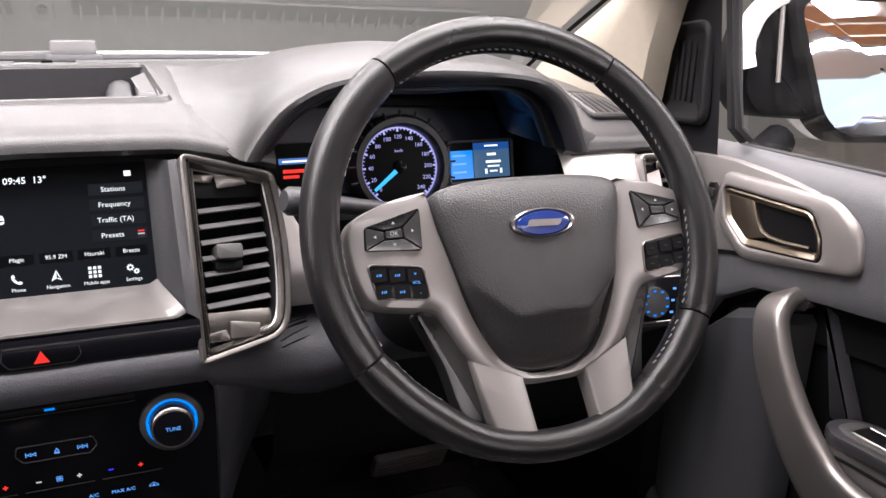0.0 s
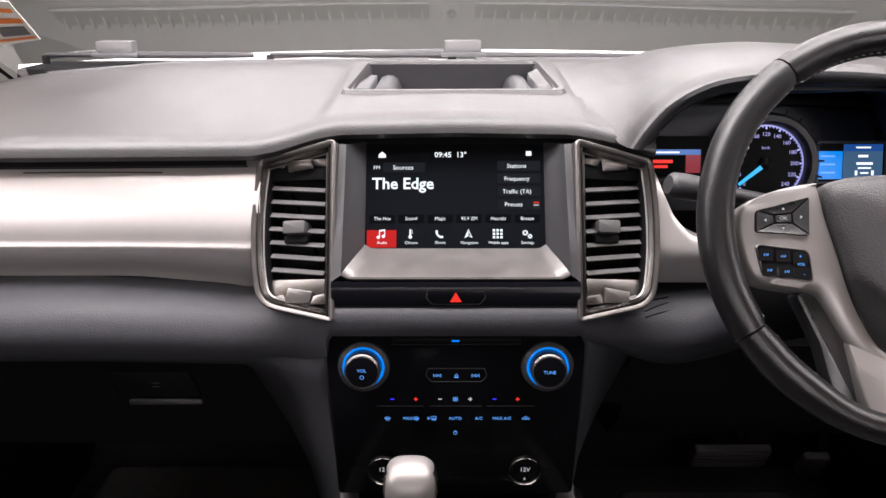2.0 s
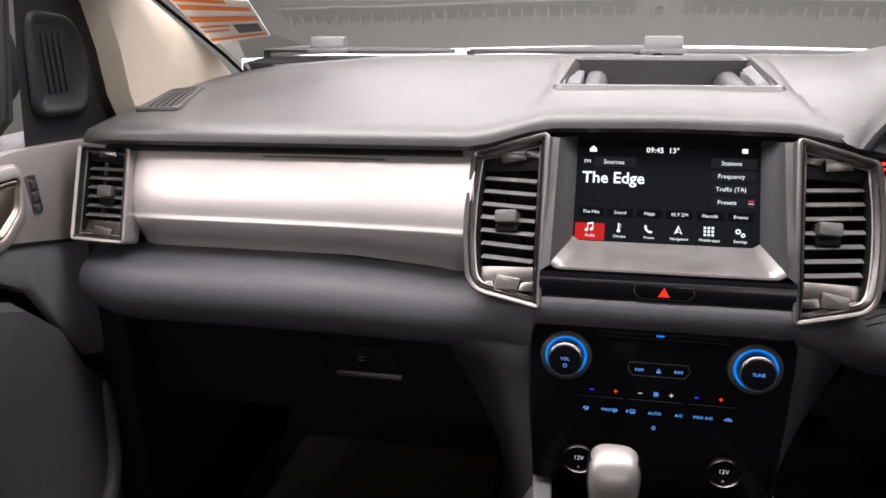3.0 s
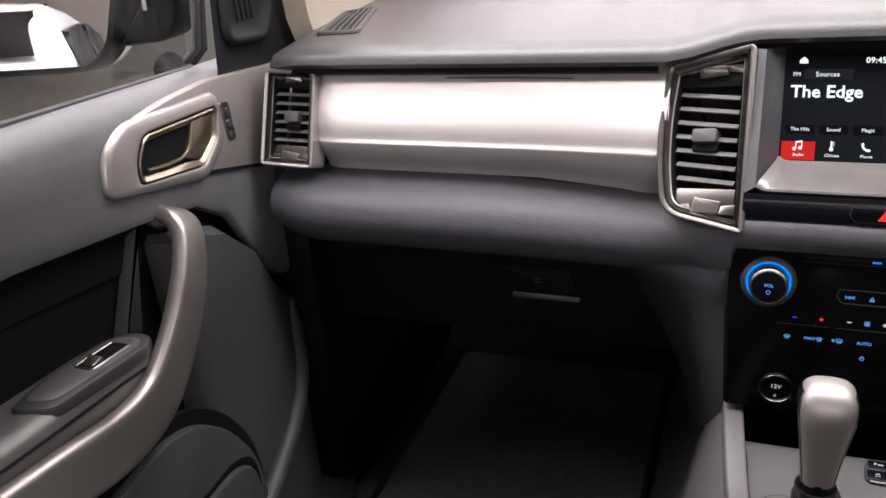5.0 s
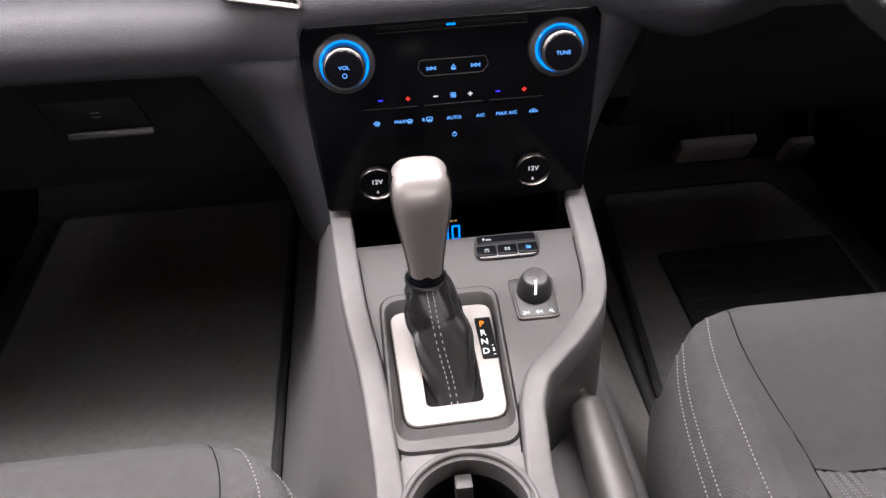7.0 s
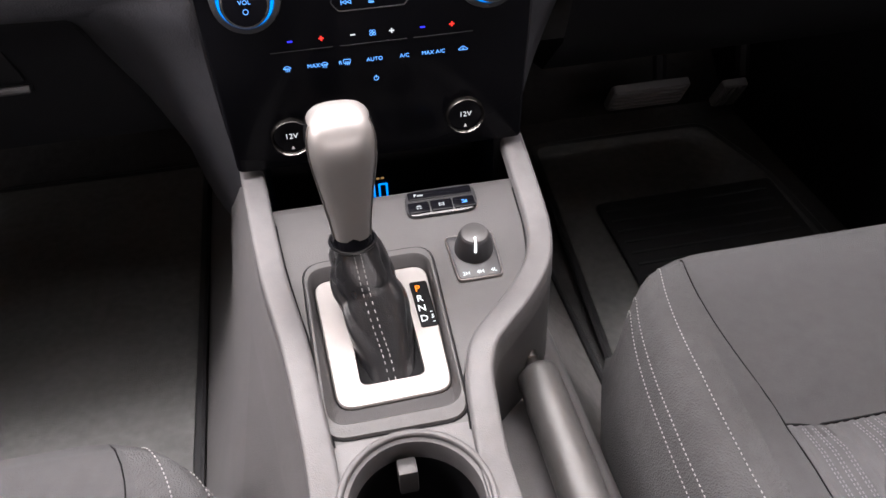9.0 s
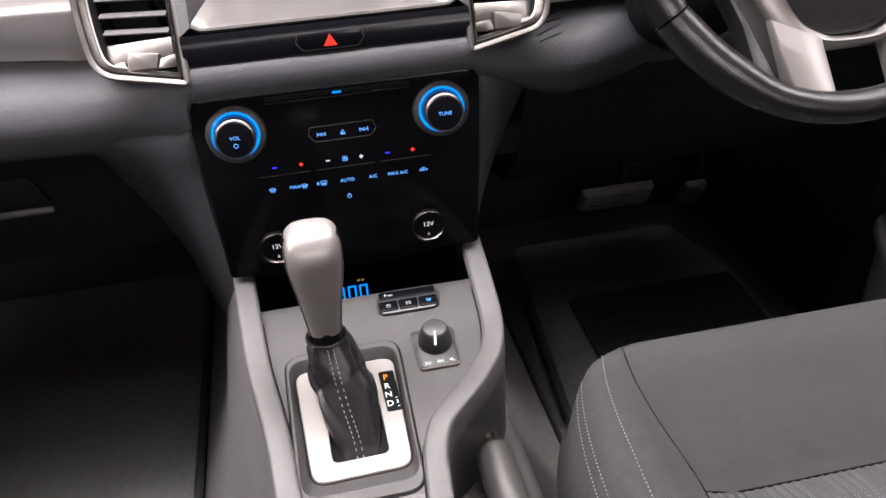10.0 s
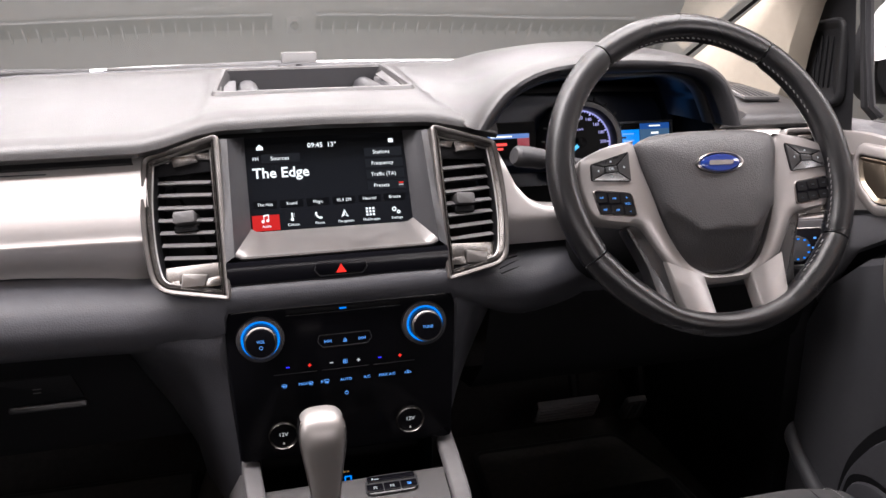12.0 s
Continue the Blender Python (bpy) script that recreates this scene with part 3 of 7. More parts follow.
for s in (-1, 1):
    loop = rounded([(-0.1, -0.06), (1.1, -0.06), (1.1, 1.06), (-0.1, 1.06)], 0.08, 3)
    g = part("demister", tube([on_pad(s, a, b, 0.001) for a, b in loop + loop[:1]], 0.004, 8), SOFT, dash, "raised rim of a side demister grille")
    part("demister_back", grid([[on_pad(s, a, b, 0.0012) for b in np.linspace(-0.05, 1.05, 6)] for a in (-0.08, 0.3, 0.7, 1.08)]), BLACK, g)
    for k in range(5):
        a = 0.08 + 0.21 * k
        part("demister_slat", grid([[on_pad(s, a + d, b, h) for b in np.linspace(-0.03, 1.03, 6)] for d, h in ((-0.045, 0.001), (-0.03, 0.0035), (0.02, 0.0035), (0.035, 0.001))]), SOFT, g)

# windscreen demister slots along the front of the pad
for x0, x1 in ((-0.6, -0.035), (0.035, 0.6)):
    d = part("demister_slot", grid([[(x, y, pad_height(x, y) + 0.002) for x in np.linspace(x0, x1, 8)] for y in (0.45, 0.47, 0.492)]), BLACK, dash, "long black demister slot")
    n = int((x1 - x0) / 0.02)
    for k in range(n):
        x = x0 + (k + 0.5) * (x1 - x0) / n
        part("slot_rib", box(x - 0.0015, x + 0.0015, 0.451, 0.491, pad_height(x, 0.492) - 0.004, pad_height(x, 0.47) + 0.004), DARK, d)
    part("slot_rim", tube([(x, 0.446, pad_height(x, 0.446) + 0.001) for x in np.linspace(x0, x1, 10)], 0.003, 6), GREY, d)
part("sun_sensor", box(-0.013, 0.013, 0.45, 0.49, pad_height(0, 0.49) - 0.01, pad_height(0, 0.47) + 0.006, 0.004), DARK, dash)
part("sensor_lens", lathe([(0.0, 0.008), (0.006, 0.007), (0.008, 0.0), (0.008, -0.01)], Matrix.Translation((0, 0.47, pad_height(0, 0.47) + 0.004)), 16), GLOSS, dash)


# ---- air vents ----
def vent(corners, label, slats=7, tab=0.5, wide=0.015, bow=0.0, rim=None):
    tl, tr, br, bl = [Vector(c) for c in corners]
    c = (tl + tr + br + bl) / 4
    u = ((tr - tl) + (br - bl)).normalized()
    v = ((tl + tr) - (bl + br))
    v = (v - u * v.dot(u)).normalized()
    w = u.cross(v)
    m = Matrix((u, v, w)).transposed().to_4x4()
    m.translation = c + w * 0.012
    q = [((p - c).dot(u), (p - c).dot(v)) for p in (tl, tr, br, bl)]
    root = thing("air_vent", *((bl + br) / 2), label, "air vent", "dashboard air vents")
    mid = lambda a, b, f, d: (a[0] + (b[0] - a[0]) * f + d, a[1] + (b[1] - a[1]) * f)
    out = [q[0], q[1]] + ([mid(q[1], q[2], 0.35, bow), mid(q[1], q[2], 0.7, bow)] if bow > 0 else []) + [q[2], q[3]] + ([mid(q[3], q[0], 0.3, bow), mid(q[3], q[0], 0.65, bow)] if bow < 0 else [])
    turn = [0.009, 0.009] + ([0.05, 0.05] if bow > 0 else []) + [0.03 if bow > 0 else 0.007, 0.03 if bow < 0 else 0.007] + ([0.05, 0.05] if bow < 0 else [])
    poly = rounded(out, turn, 5)
    k = wide / 0.015
    part("frame", ring(poly, m, 0.006 * k, 0.03, 0.0016, 0.0006), rim or SURROUND, root, "satin outer surround")
    part("groove", ring(inset(poly, 0.0058 * k), at(m, 0, 0, -0.0022), 0.0012 * k, 0.02, 0.0003), BLACK, root)
    part("chrome_ring", ring(inset(poly, 0.0066 * k), at(m, 0, 0, -0.0008), 0.0058 * k, 0.024, 0.0012, 0.0065), SMOKED, root, "dark smoked chrome inner ring")
    part("ring_edge", ring(inset(poly, 0.0114 * k), at(m, 0, 0, -0.0066), 0.0016 * k, 0.024, 0.0005, 0.0006), BRIGHT, root)
    part("inner_lip", ring(inset(poly, 0.0128 * k), at(m, 0, 0, -0.0078), 0.0032 * k, 0.03, 0.0004, 0.008), BLACK, root)
    part("backing", slab(inset(poly, 0.0125 * k), at(m, 0, 0, -0.05), 0.004), BLACK, root)
    hgt = 0.5 * ((q[0][1] + q[1][1]) - (q[2][1] + q[3][1])) - 2 * wide
    y0 = 0.5 * (q[2][1] + q[3][1]) + wide
    low, high = y0 + 0.165 * hgt, y0 + 0.87 * hgt
    for i in range(slats):
        y = low + (high - low) * (i + 0.5) / slats
        f = (y - q[3][1]) / (q[0][1] - q[3][1])
        bulge = bow * max(0, 1 - abs(f - 0.5) / 0.5) * 0.9
        xl = q[3][0] + (q[0][0] - q[3][0]) * f + wide + 0.0005 + min(0, bulge)
        xr = q[2][0] + (q[1][0] - q[2][0]) * f - wide - 0.0005 + max(0, bulge)
        part("slat", slat_mesh(m, xl, xr, y, (high - low) / slats, -0.8 * u.z / v.z), SLAT, root)
    tx, ty = q[3][0] * (1 - tab) + q[2][0] * tab, low + (high - low) * 0.52
    t = part("tab", slab(rounded(rect(-0.0125 * k, 0.0125 * k, -0.007, 0.007), 0.003), at(m, tx, ty, -0.003) @ pose(0, 0, 0, -4), 0.02, 0.0012), CONS, root, "grey sliding tab")
    part("tab_grip", slab(rounded(rect(-0.013 * k, 0.013 * k, -0.0165, -0.0086), 0.002), at(m, tx, ty, -0.009), 0.016, 0.001), BLACK, t)
    # polished inserts above and below the slats, each with a notch
    for name, ya, yb, sgn in (("lower_accent", y0 - 0.0045, low - 0.001, 1), ("upper_accent", y0 + hgt + 0.0045, high + 0.002, -1)):
        fa = ((ya + yb) / 2 - q[3][1]) / (q[0][1] - q[3][1])
        xl, xr = q[3][0] + (q[0][0] - q[3][0]) * fa + wide - 0.003, q[2][0] + (q[1][0] - q[2][0]) * fa - wide + 0.003
        xa, xb, h = xl + (xr - xl) * 0.3, xl + (xr - xl) * 0.78, yb - ya
        shelf = [(xl, ya), (xr, ya), (xr, yb), (xl, yb)]
        tilt = Matrix.Translation((0, (ya + yb) / 2, 0)) @ pose(0, 0, 0, -sgn * 9) @ Matrix.Translation((0, -(ya + yb) / 2, 0))
        part(name, slab(shelf, at(m, 0, 0, -0.011) @ tilt, 0.006, 0.001), SMOKED if sgn > 0 else BLACK, root)
        strip = [(xl, ya), (xr, ya), (xr, ya + 0.42 * h), (xb, ya + 0.34 * h), (xb - 0.004, ya + 0.1 * h), (xa, ya + 0.1 * h), (xa - 0.003, ya + 0.4 * h), (xl, ya + 0.3 * h)]
        part(name + "_strip", slab(strip, at(m, 0, 0, -0.0088) @ tilt, 0.003, 0.0006), SMOKED, root, "polished smoked strip")
        block = rounded([(xa, ya + 0.06 * h), (xb - 0.003, ya + 0.06 * h), (xb, ya + 0.5 * h), (xa + 0.002, ya + 0.66 * h)], 0.0015)
        part(name + "_block", slab(block, at(m, 0, 0, -0.0068) @ tilt, 0.004, 0.0008), SURROUND if sgn > 0 else SMOKED, root, "polished chrome block")
    return root


def slat_mesh(m, x0, x1, y, pitch, lean):
    """A slat whose upper face slopes up towards the back."""
    a = 0.2 * pitch
    prof = ((-a, -0.011), (-a + 0.0008, -0.0104), (a, -0.0165), (a, -0.036), (a - 0.002, -0.037), (-a + 0.001, -0.014))
    return grid([[m @ Vector((x, y + h + lean * (x - (x0 + x1) / 2), d)) for h, d in prof] for x in (x0, x1)], True, True)


CENTRE_VENT = ((-0.211, 0.092, 0.814), (-0.1235, 0.083, 0.839), (-0.123, -0.006, 0.665), (-0.207, 0.022, 0.672))
SIDE_VENT = ((-0.706, 0.086, 0.814), (-0.632, 0.077, 0.813), (-0.636, 0.044, 0.697), (-0.714, 0.046, 0.699))
DRIVER_VENT = ((-0.698, 0.09, 0.81), (-0.625, 0.082, 0.812), (-0.63, 0.044, 0.688), (-0.705, 0.05, 0.69))
mirror = lambda c: [(-p[0], p[1], p[2]) for p in (c[1], c[0], c[3], c[2])]
vent(CENTRE_VENT, "tall dashboard vent beside the screen with smoked chrome frame", tab=0.45, bow=-0.007)
vent(mirror(CENTRE_VENT), "tall dashboard vent beside the screen near the wheel", tab=0.45, bow=0.007)
vent(SIDE_VENT, "narrow dashboard end vent by the passenger door", 6, 0.55, 0.012, rim=SPOKE)
vent(mirror(DRIVER_VENT), "narrow dashboard end vent by the driver door", 6, 0.45, 0.012, rim=SPOKE)

# ---- screen ----
S = facing(0.0, 0.0765, 0.7795, 29)
screen = thing("touchscreen", 0, 0.03, 0.715, "colour touchscreen showing a radio page in a silver surround", "touchscreen")
part("housing", ring([(-0.127, -0.068), (0.127, -0.068), (0.127, 0.068), (-0.127, 0.068)], at(S, 0, 0, -0.001), 0.032, 0.03, 0.001), BLACK, screen)
part("display", slab(rounded([(-0.097, -0.0585), (0.097, -0.0585), (0.097, 0.0585), (-0.097, 0.0585)], 0.002), S, 0.006), SCREEN, screen, "black glossy display glass")
# one satin ledge under the display, hollowed along its length and turning up into the sides
rows = []
for y, z, w, dip in ((0.0475, 0.7292, 0.097, 0.0), (0.0455, 0.7288, 0.0975, 0.0), (0.036, 0.7262, 0.101, 0.0012), (0.022, 0.722, 0.107, 0.0016), (0.01, 0.7178, 0.1125, 0.0008), (0.001, 0.7142, 0.1165, 0.0), (0.0, 0.7122, 0.118, 0.0), (0.003, 0.7095, 0.118, 0.0)):
    rows.append([(w * f, y + 0.004 * max(0, abs(f) - 0.9) * 10 * 0.2, z - dip * (1 - f * f) + 0.0045 * max(0, abs(f) - 0.93) / 0.07) for f in np.linspace(-1, 1, 33)])
part("lower_bezel", grid(rows), BEZEL, screen, "satin silver sloping lower bezel")
for s in (-1, 1):
    rows = []
    for f in np.linspace(0, 1, 9):
        inn, mid_, out = Vector((s * 0.097, 0.0475 + 0.0585 * f, 0.73 + 0.102 * f)), Vector((s * (0.1175 - 0.001 * f), 0.0 + 0.084 * f, 0.7165 + 0.1185 * f)), Vector((s * 0.1275, 0.001 + 0.079 * f, 0.709 + 0.127 * f))
        rows.append([inn, inn.lerp(mid_, 0.12) + Vector((0, -0.0006, 0.0004)), inn.lerp(mid_, 0.5) + Vector((0, 0.0015, 0)), inn.lerp(mid_, 0.9), mid_ + Vector((0, -0.0012, 0)), mid_.lerp(out, 0.3), out])
    part("side_bezel", grid(rows), DARK, screen, "dark satin side bezel", angle=50)
part("lower_panel", grid([[(x, y, z) for x in (-0.128, 0, 0.128)] for y, z in ((0.02, 0.712), (0.0, 0.709), (-0.004, 0.704), (-0.004, 0.684), (0.01, 0.682))]), GLOSS, screen, "gloss black strip under the screen")
HZ = facing(0.0, -0.0045, 0.694, 4)
hazard = thing("hazard_switch", 0, -0.005, 0.685, "black hazard warning switch with a red triangle", "switch")
hexa = [(-0.031, -0.001), (-0.025, -0.0085), (0.025, -0.0085), (0.031, -0.001), (0.029, 0.0085), (-0.029, 0.0085)]
part("rim", ring(rounded(hexa, 0.002), HZ, 0.0012, 0.003, 0.0004), DARK, hazard)
part("button", slab(rounded(inset(hexa, 0.0014), 0.002), at(HZ, 0, 0, 0.0006), 0.003, 0.0006), GLOSS, hazard)
part("triangle", slab([(-0.006, -0.005), (0.006, -0.005), (0, 0.0055)], at(HZ, 0, 0, 0.001), 0.0004), E_RED, hazard)

# ---- climate panel ----
P0 = facing(0.0, -0.001, 0.59, 0)
panel = thing("climate_panel", 0, 0, 0.53, "black audio and climate panel with blue lit keys", "control panel")
shape = [(-0.131, -0.135), (0.131, -0.135), (0.137, 0.045), (0.128, 0.06), (-0.128, 0.06), (-0.137, 0.045)]
part("face", slab(rounded(shape, 0.006), P0, 0.02, 0.002), GLOSS, panel)
part("slot", box(-0.066, 0.068, -0.0018, 0.004, 0.6415, 0.6465, 0.0008), BLACK, panel, "dark disc slot")
part("slot_lip", box(-0.067, 0.069, -0.0032, 0.002, 0.6395, 0.6412, 0.0006), PIANO, panel)
part("slot_light", box(-0.004, 0.004, -0.002, 0.0, 0.6425, 0.6445), E_BLUE, panel)


def knob(x, z, text):
    m = facing(x, -0.001, z, 8)
    k = thing("rotary_knob", x, -0.012, z - 0.02, "black rotary knob with chrome edge and blue lit ring", "knob", "climate panel knobs")
    part("collar", lathe([(0.028, 0), (0.027, 0.006), (0.0225, 0.0085), (0.022, 0.0)], m), DARK, k)
    part("light_ring", lathe([(0.0222, 0.0), (0.022, 0.0075), (0.0202, 0.0082), (0.02, 0)], m), E_BLUE, k, "glowing blue ring")
    rows = []
    for r, h, notch in ((0.0197, 0.0, 0), (0.0193, 0.012, 0), (0.0191, 0.0165, 0.5), (0.0186, 0.0205, 1), (0.0168, 0.0222, 0.4), (0.002, 0.0226, 0)):
        rows.append([m @ Vector(((r - 0.0007 * notch * (j % 2)) * math.cos(math.pi * j / 18), (r - 0.0007 * notch * (j % 2)) * math.sin(math.pi * j / 18), h)) for j in range(36)])
    part("grip", grid(rows, True, True), SMOKED, k, "faceted chrome edge", angle=8)
    part("grip_edge", lathe([(0.0188, 0.0196), (0.0187, 0.0208), (0.0178, 0.0219), (0.0168, 0.0222), (0.0166, 0.0205)], m, 40), CHROME, k)
    part("cap", lathe([(0.0168, 0.0218), (0.0158, 0.0234), (0.0, 0.0242)], m), GLOSS, k)
    words(text, 0.005, at(m, 0, 0.002 if text == "VOL" else 0, 0.0246), E_ICE, k)
    if text == "VOL":
        part("symbol", ring(disc_poly(0.0022, 12), at(m, 0, -0.005, 0.0247), 0.0005, 0.0002, 0.0001), E_ICE, k)
    return k


knob(-0.097, 0.615, "VOL")
knob(0.097, 0.615, "TUNE")
K = facing(0, -0.0015, 0.603, 0)
part("key_bar", ring(rounded([(-0.032, -0.0005), (-0.026, -0.008), (0.028, -0.008), (0.034, -0.0005), (0.031, 0.0085), (-0.03, 0.0085)], 0.002), K, 0.001, 0.002, 0.0003), DARK, panel)


def key_mark(name, polys, m, material):
    bm = bmesh.new()
    for p in polys:
        join(bm, slab(p, m, 0.0003))
    return part(name, bm, material, panel, smooth=False)


def tri_r(x, s, d=1):
    return [(x - d * s, -s), (x + d * s, 0), (x - d * s, s)]


def outline(poly, m, width=0.00045):
    """A thin line round a shape."""
    return slab(poly, m, 0.0002) if width is None else ring(poly, m, width, 0.0003, 0.00008)


def lit_lines(shapes, m, material, name="key_symbol"):
    bm = bmesh.new()
    for p in shapes:
        join(bm, outline(p, m))
    return part(name, bm, material, panel, smooth=False)


for x, d in ((-0.019, -1), (0.021, 1)):
    lit_lines([tri_r(x - 0.0019, 0.0019, d), tri_r(x + 0.0019, 0.0019, d)], at(K, 0, 0, 0.0004), E_ICE)
    key_mark("key_symbol", [rect(x + d * 0.0042 - 0.0003, x + d * 0.0042 + 0.0003, -0.002, 0.002)], at(K, 0, 0, 0.0004), E_ICE)
lit_lines([[(-0.0022, -0.0008), (0.0022, -0.0008), (0, 0.0026)], rect(-0.0022, 0.0022, -0.0026, -0.0016)], at(K, 0.001, 0, 0.0004), E_ICE)


def dash_or_plus(x, z, plus, material):
    m = facing(x, -0.0013, z, 0)
    polys = [rect(-0.0021, 0.0021, -0.0006, 0.0006)]
    if plus:
        polys += [rect(-0.0006, 0.0006, 0.0006, 0.0021), rect(-0.0006, 0.0006, -0.0021, -0.0006)]
    key_mark("key_symbol", polys, m, material)


for x, plus, e in ((-0.068, 0, E_DEEP), (-0.0425, 1, E_RED), (-0.0165, 0, E_SOFT), (0.016, 1, E_SOFT), (0.042, 0, E_DEEP), (0.067, 1, E_RED)):
    dash_or_plus(x, 0.5745, plus, e)
FAN = facing(0.0, -0.0013, 0.5745, 0)
lit_lines([[(0.0018 * math.cos(a * 1.571 + 0.78) + 0.0014 * math.cos(b), 0.0018 * math.sin(a * 1.571 + 0.78) + 0.0014 * math.sin(b)) for b in [k * 0.785 for k in range(8)]] for a in range(4)], FAN, E_ICE, "fan_symbol")
Z = 0.551
for x, text in ((-0.0515, "MAX"), (-0.029, "R"), (0.0, "AUTO"), (0.0255, "A/C"), (0.0505, "MAX A/C")):
    words(text, 0.005, facing(x, -0.0014, Z, 0), E_ICE, panel)


def wave(x):
    return [(x - 0.0002, -0.0022), (x + 0.0003, -0.0022), (x + 0.0007, -0.001), (x + 0.0001, 0.0001), (x + 0.0005, 0.0012), (x, 0.0012), (x - 0.0004, 0.0001), (x + 0.0002, -0.001)]


def screen_symbol(x, rear):
    """A window outline with warm air rising through it."""
    m = facing(x, -0.0013, Z, 0)
    line = rounded(rect(-0.0031, 0.0031, -0.0012, 0.0026), 0.001, 3) if rear else [(0.0034 * math.cos(a), -0.0006 + 0.0028 * math.sin(a)) for a in np.linspace(0.15, 2.99, 10)] + [(-0.0022, -0.0005), (0.0022, -0.0005)]
    lit_lines([line], m, E_ICE)
    key_mark("key_symbol", [wave(c) for c in (-0.0015, 0.0, 0.0015)], at(m, 0, -0.0005, 0.0002), E_ICE)


screen_symbol(-0.0735, False)
screen_symbol(-0.0425, False)
screen_symbol(-0.0235, True)
lit_lines([rounded([(-0.0042, -0.0014), (0.0042, -0.0014), (0.004, 0.0004), (0.0022, 0.0008), (0.0012, 0.0022), (-0.0014, 0.0022), (-0.0024, 0.0008), (-0.004, 0.0004)], 0.0006, 2), disc_poly(0.0009, 8)], facing(0.0765, -0.0013, Z, 0), E_ICE)
part("key_symbol", ring(disc_poly(0.0022, 14), facing(0.0, -0.0013, 0.533, 0), 0.0005, 0.0003, 0.0001), E_ICE, panel)
key_mark("key_symbol", [rect(-0.0003, 0.0003, 0.0006, 0.003)], facing(0.0, -0.0015, 0.533, 0), E_ICE)
for x0, x1 in ((-0.085, -0.034), (-0.028, 0.028), (0.034, 0.085)):
    part("key_edge", box(x0, x1, -0.0018, -0.0008, 0.566, 0.5664), DARK, panel)

# lower stack with the sockets and cubby
stack = thing("lower_stack", 0, 0.05, 0.35, "gloss black storage cubby below the climate panel", "cubby")
part("socket_panel", slab(rounded([(-0.129, -0.03), (0.129, -0.03), (0.131, 0.035), (-0.131, 0.035)], 0.004), facing(0, 0.006, 0.49, -4), 0.01, 0.002), BLACK, stack)
part("cubby_back", box(-0.128, 0.128, 0.1, 0.105, 0.3, 0.47), BLACK, stack)
part("cubby_floor", box(-0.1, 0.1, -0.045, 0.102, 0.308, 0.32), BLACK, stack)
for s in (-1, 1):
    part("cubby_side", box(s * 0.118 - 0.01, s * 0.118 + 0.01, 0.01, 0.102, 0.3, 0.47), BLACK, stack)
for x in (-0.079, 0.077):
    m = facing(x, -0.002, 0.488, 0)
    sk = thing("power_socket", x, 0.0, 0.47, "round 12V power socket cap with a chrome ring", "power socket", "12V sockets")
    part("ring", lathe([(0.0178, 0), (0.0175, 0.005), (0.0168, 0.0062), (0.0156, 0.0045), (0.0152, 0.0)], m), SMOKED, sk)
    part("cap", lathe([(0.0152, 0.0), (0.015, 0.0025), (0.0, 0.003)], m), GLOSS, sk)
    words("12V", 0.0072, at(m, 0, 0.001, 0.0034), E_SOFT, sk)
    part("arrow", slab([(-0.0014, -0.0015), (0.0014, -0.0015), (0, 0.002)], at(m, 0, -0.0105, 0.0033), 0.0002), PAPER, sk)
D = facing(0.001, 0.0985, 0.3435, 0)
for x in (-0.022, -0.0075, 0.0065):
    part("lit_digit", ring(rounded(rect(-0.0052, 0.0052, -0.0105, 0.0105), 0.001), at(D, x, 0, 0.0006), 0.0022, 0.0004, 0.0002), E_BLUE, stack)

for x in (0.0015, 0.0065):
    part("lit_mark", slab(rounded(rect(-0.0018, 0.0018, -0.0012, 0.0012), 0.0005), at(D, x, 0.0175, 0.0006), 0.0003), mat("lit_amber", (0.5, 0.3, 0.12), emit=0.35) if x < 0.005 else bpy.data.materials["lit_amber"], stack)

# ---- centre console ----


def top_z(y):
    return 0.392 + 0.16 * (min(y, 0.06) + 0.28)


console = thing("centre_console", -0.03, -0.3, 0.1, "grey plastic centre console with raised rails and cup holder", "console")
LEFT = [(-0.124, 0.075), (-0.1215, 0.02), (-0.112, -0.1), (-0.1, -0.18), (-0.094, -0.24), (-0.09, -0.3), (-0.09, -0.42), (-0.09, -0.9)]
RIGHT = [(0.128, 0.075), (0.1265, 0.02), (0.123, -0.06), (0.119, -0.105), (0.109, -0.138), (0.086, -0.169), (0.061, -0.193), (0.045, -0.21), (0.035, -0.235), (0.0315, -0.262), (0.029, -0.3), (0.03, -0.34), (0.032, -0.42), (0.032, -0.9)]
CUP = (-0.03, -0.323)


def edge_at(line, y):
    return float(np.interp(-y, [-p[1] for p in line], [p[0] for p in line]))


GX0, GX1, GY0, GY1 = -0.082, 0.019, -0.262, -0.105
bm = bmesh.new()
ys = [-0.034, -0.04, -0.06, -0.085, GY1, -0.14, -0.165, -0.19, -0.215, -0.24, GY0, -0.269]
net = []
for y in ys:
    l, r = edge_at(LEFT, y) + 0.01, edge_at(RIGHT, y) - 0.01
    cols = [l, GX0 if GX0 > l else l + 0.002, GX0 + 0.03, GX0 + 0.07, min(GX1, r - 0.001), r]
    net.append([bm.verts.new((x, y, top_z(y) if y < 0.05 else top_z(y))) for x in cols])
lip = [[bm.verts.new((v.co.x, v.co.y + d, v.co.z - h)) for v in net[0]] for d, h in ((0.004, 0.002), (0.006, 0.006), (0.006, 0.05))]
for a, b in zip([net[0]] + lip, lip):
    for j in range(5):
        bm.faces.new((a[j], a[j + 1], b[j + 1], b[j]))
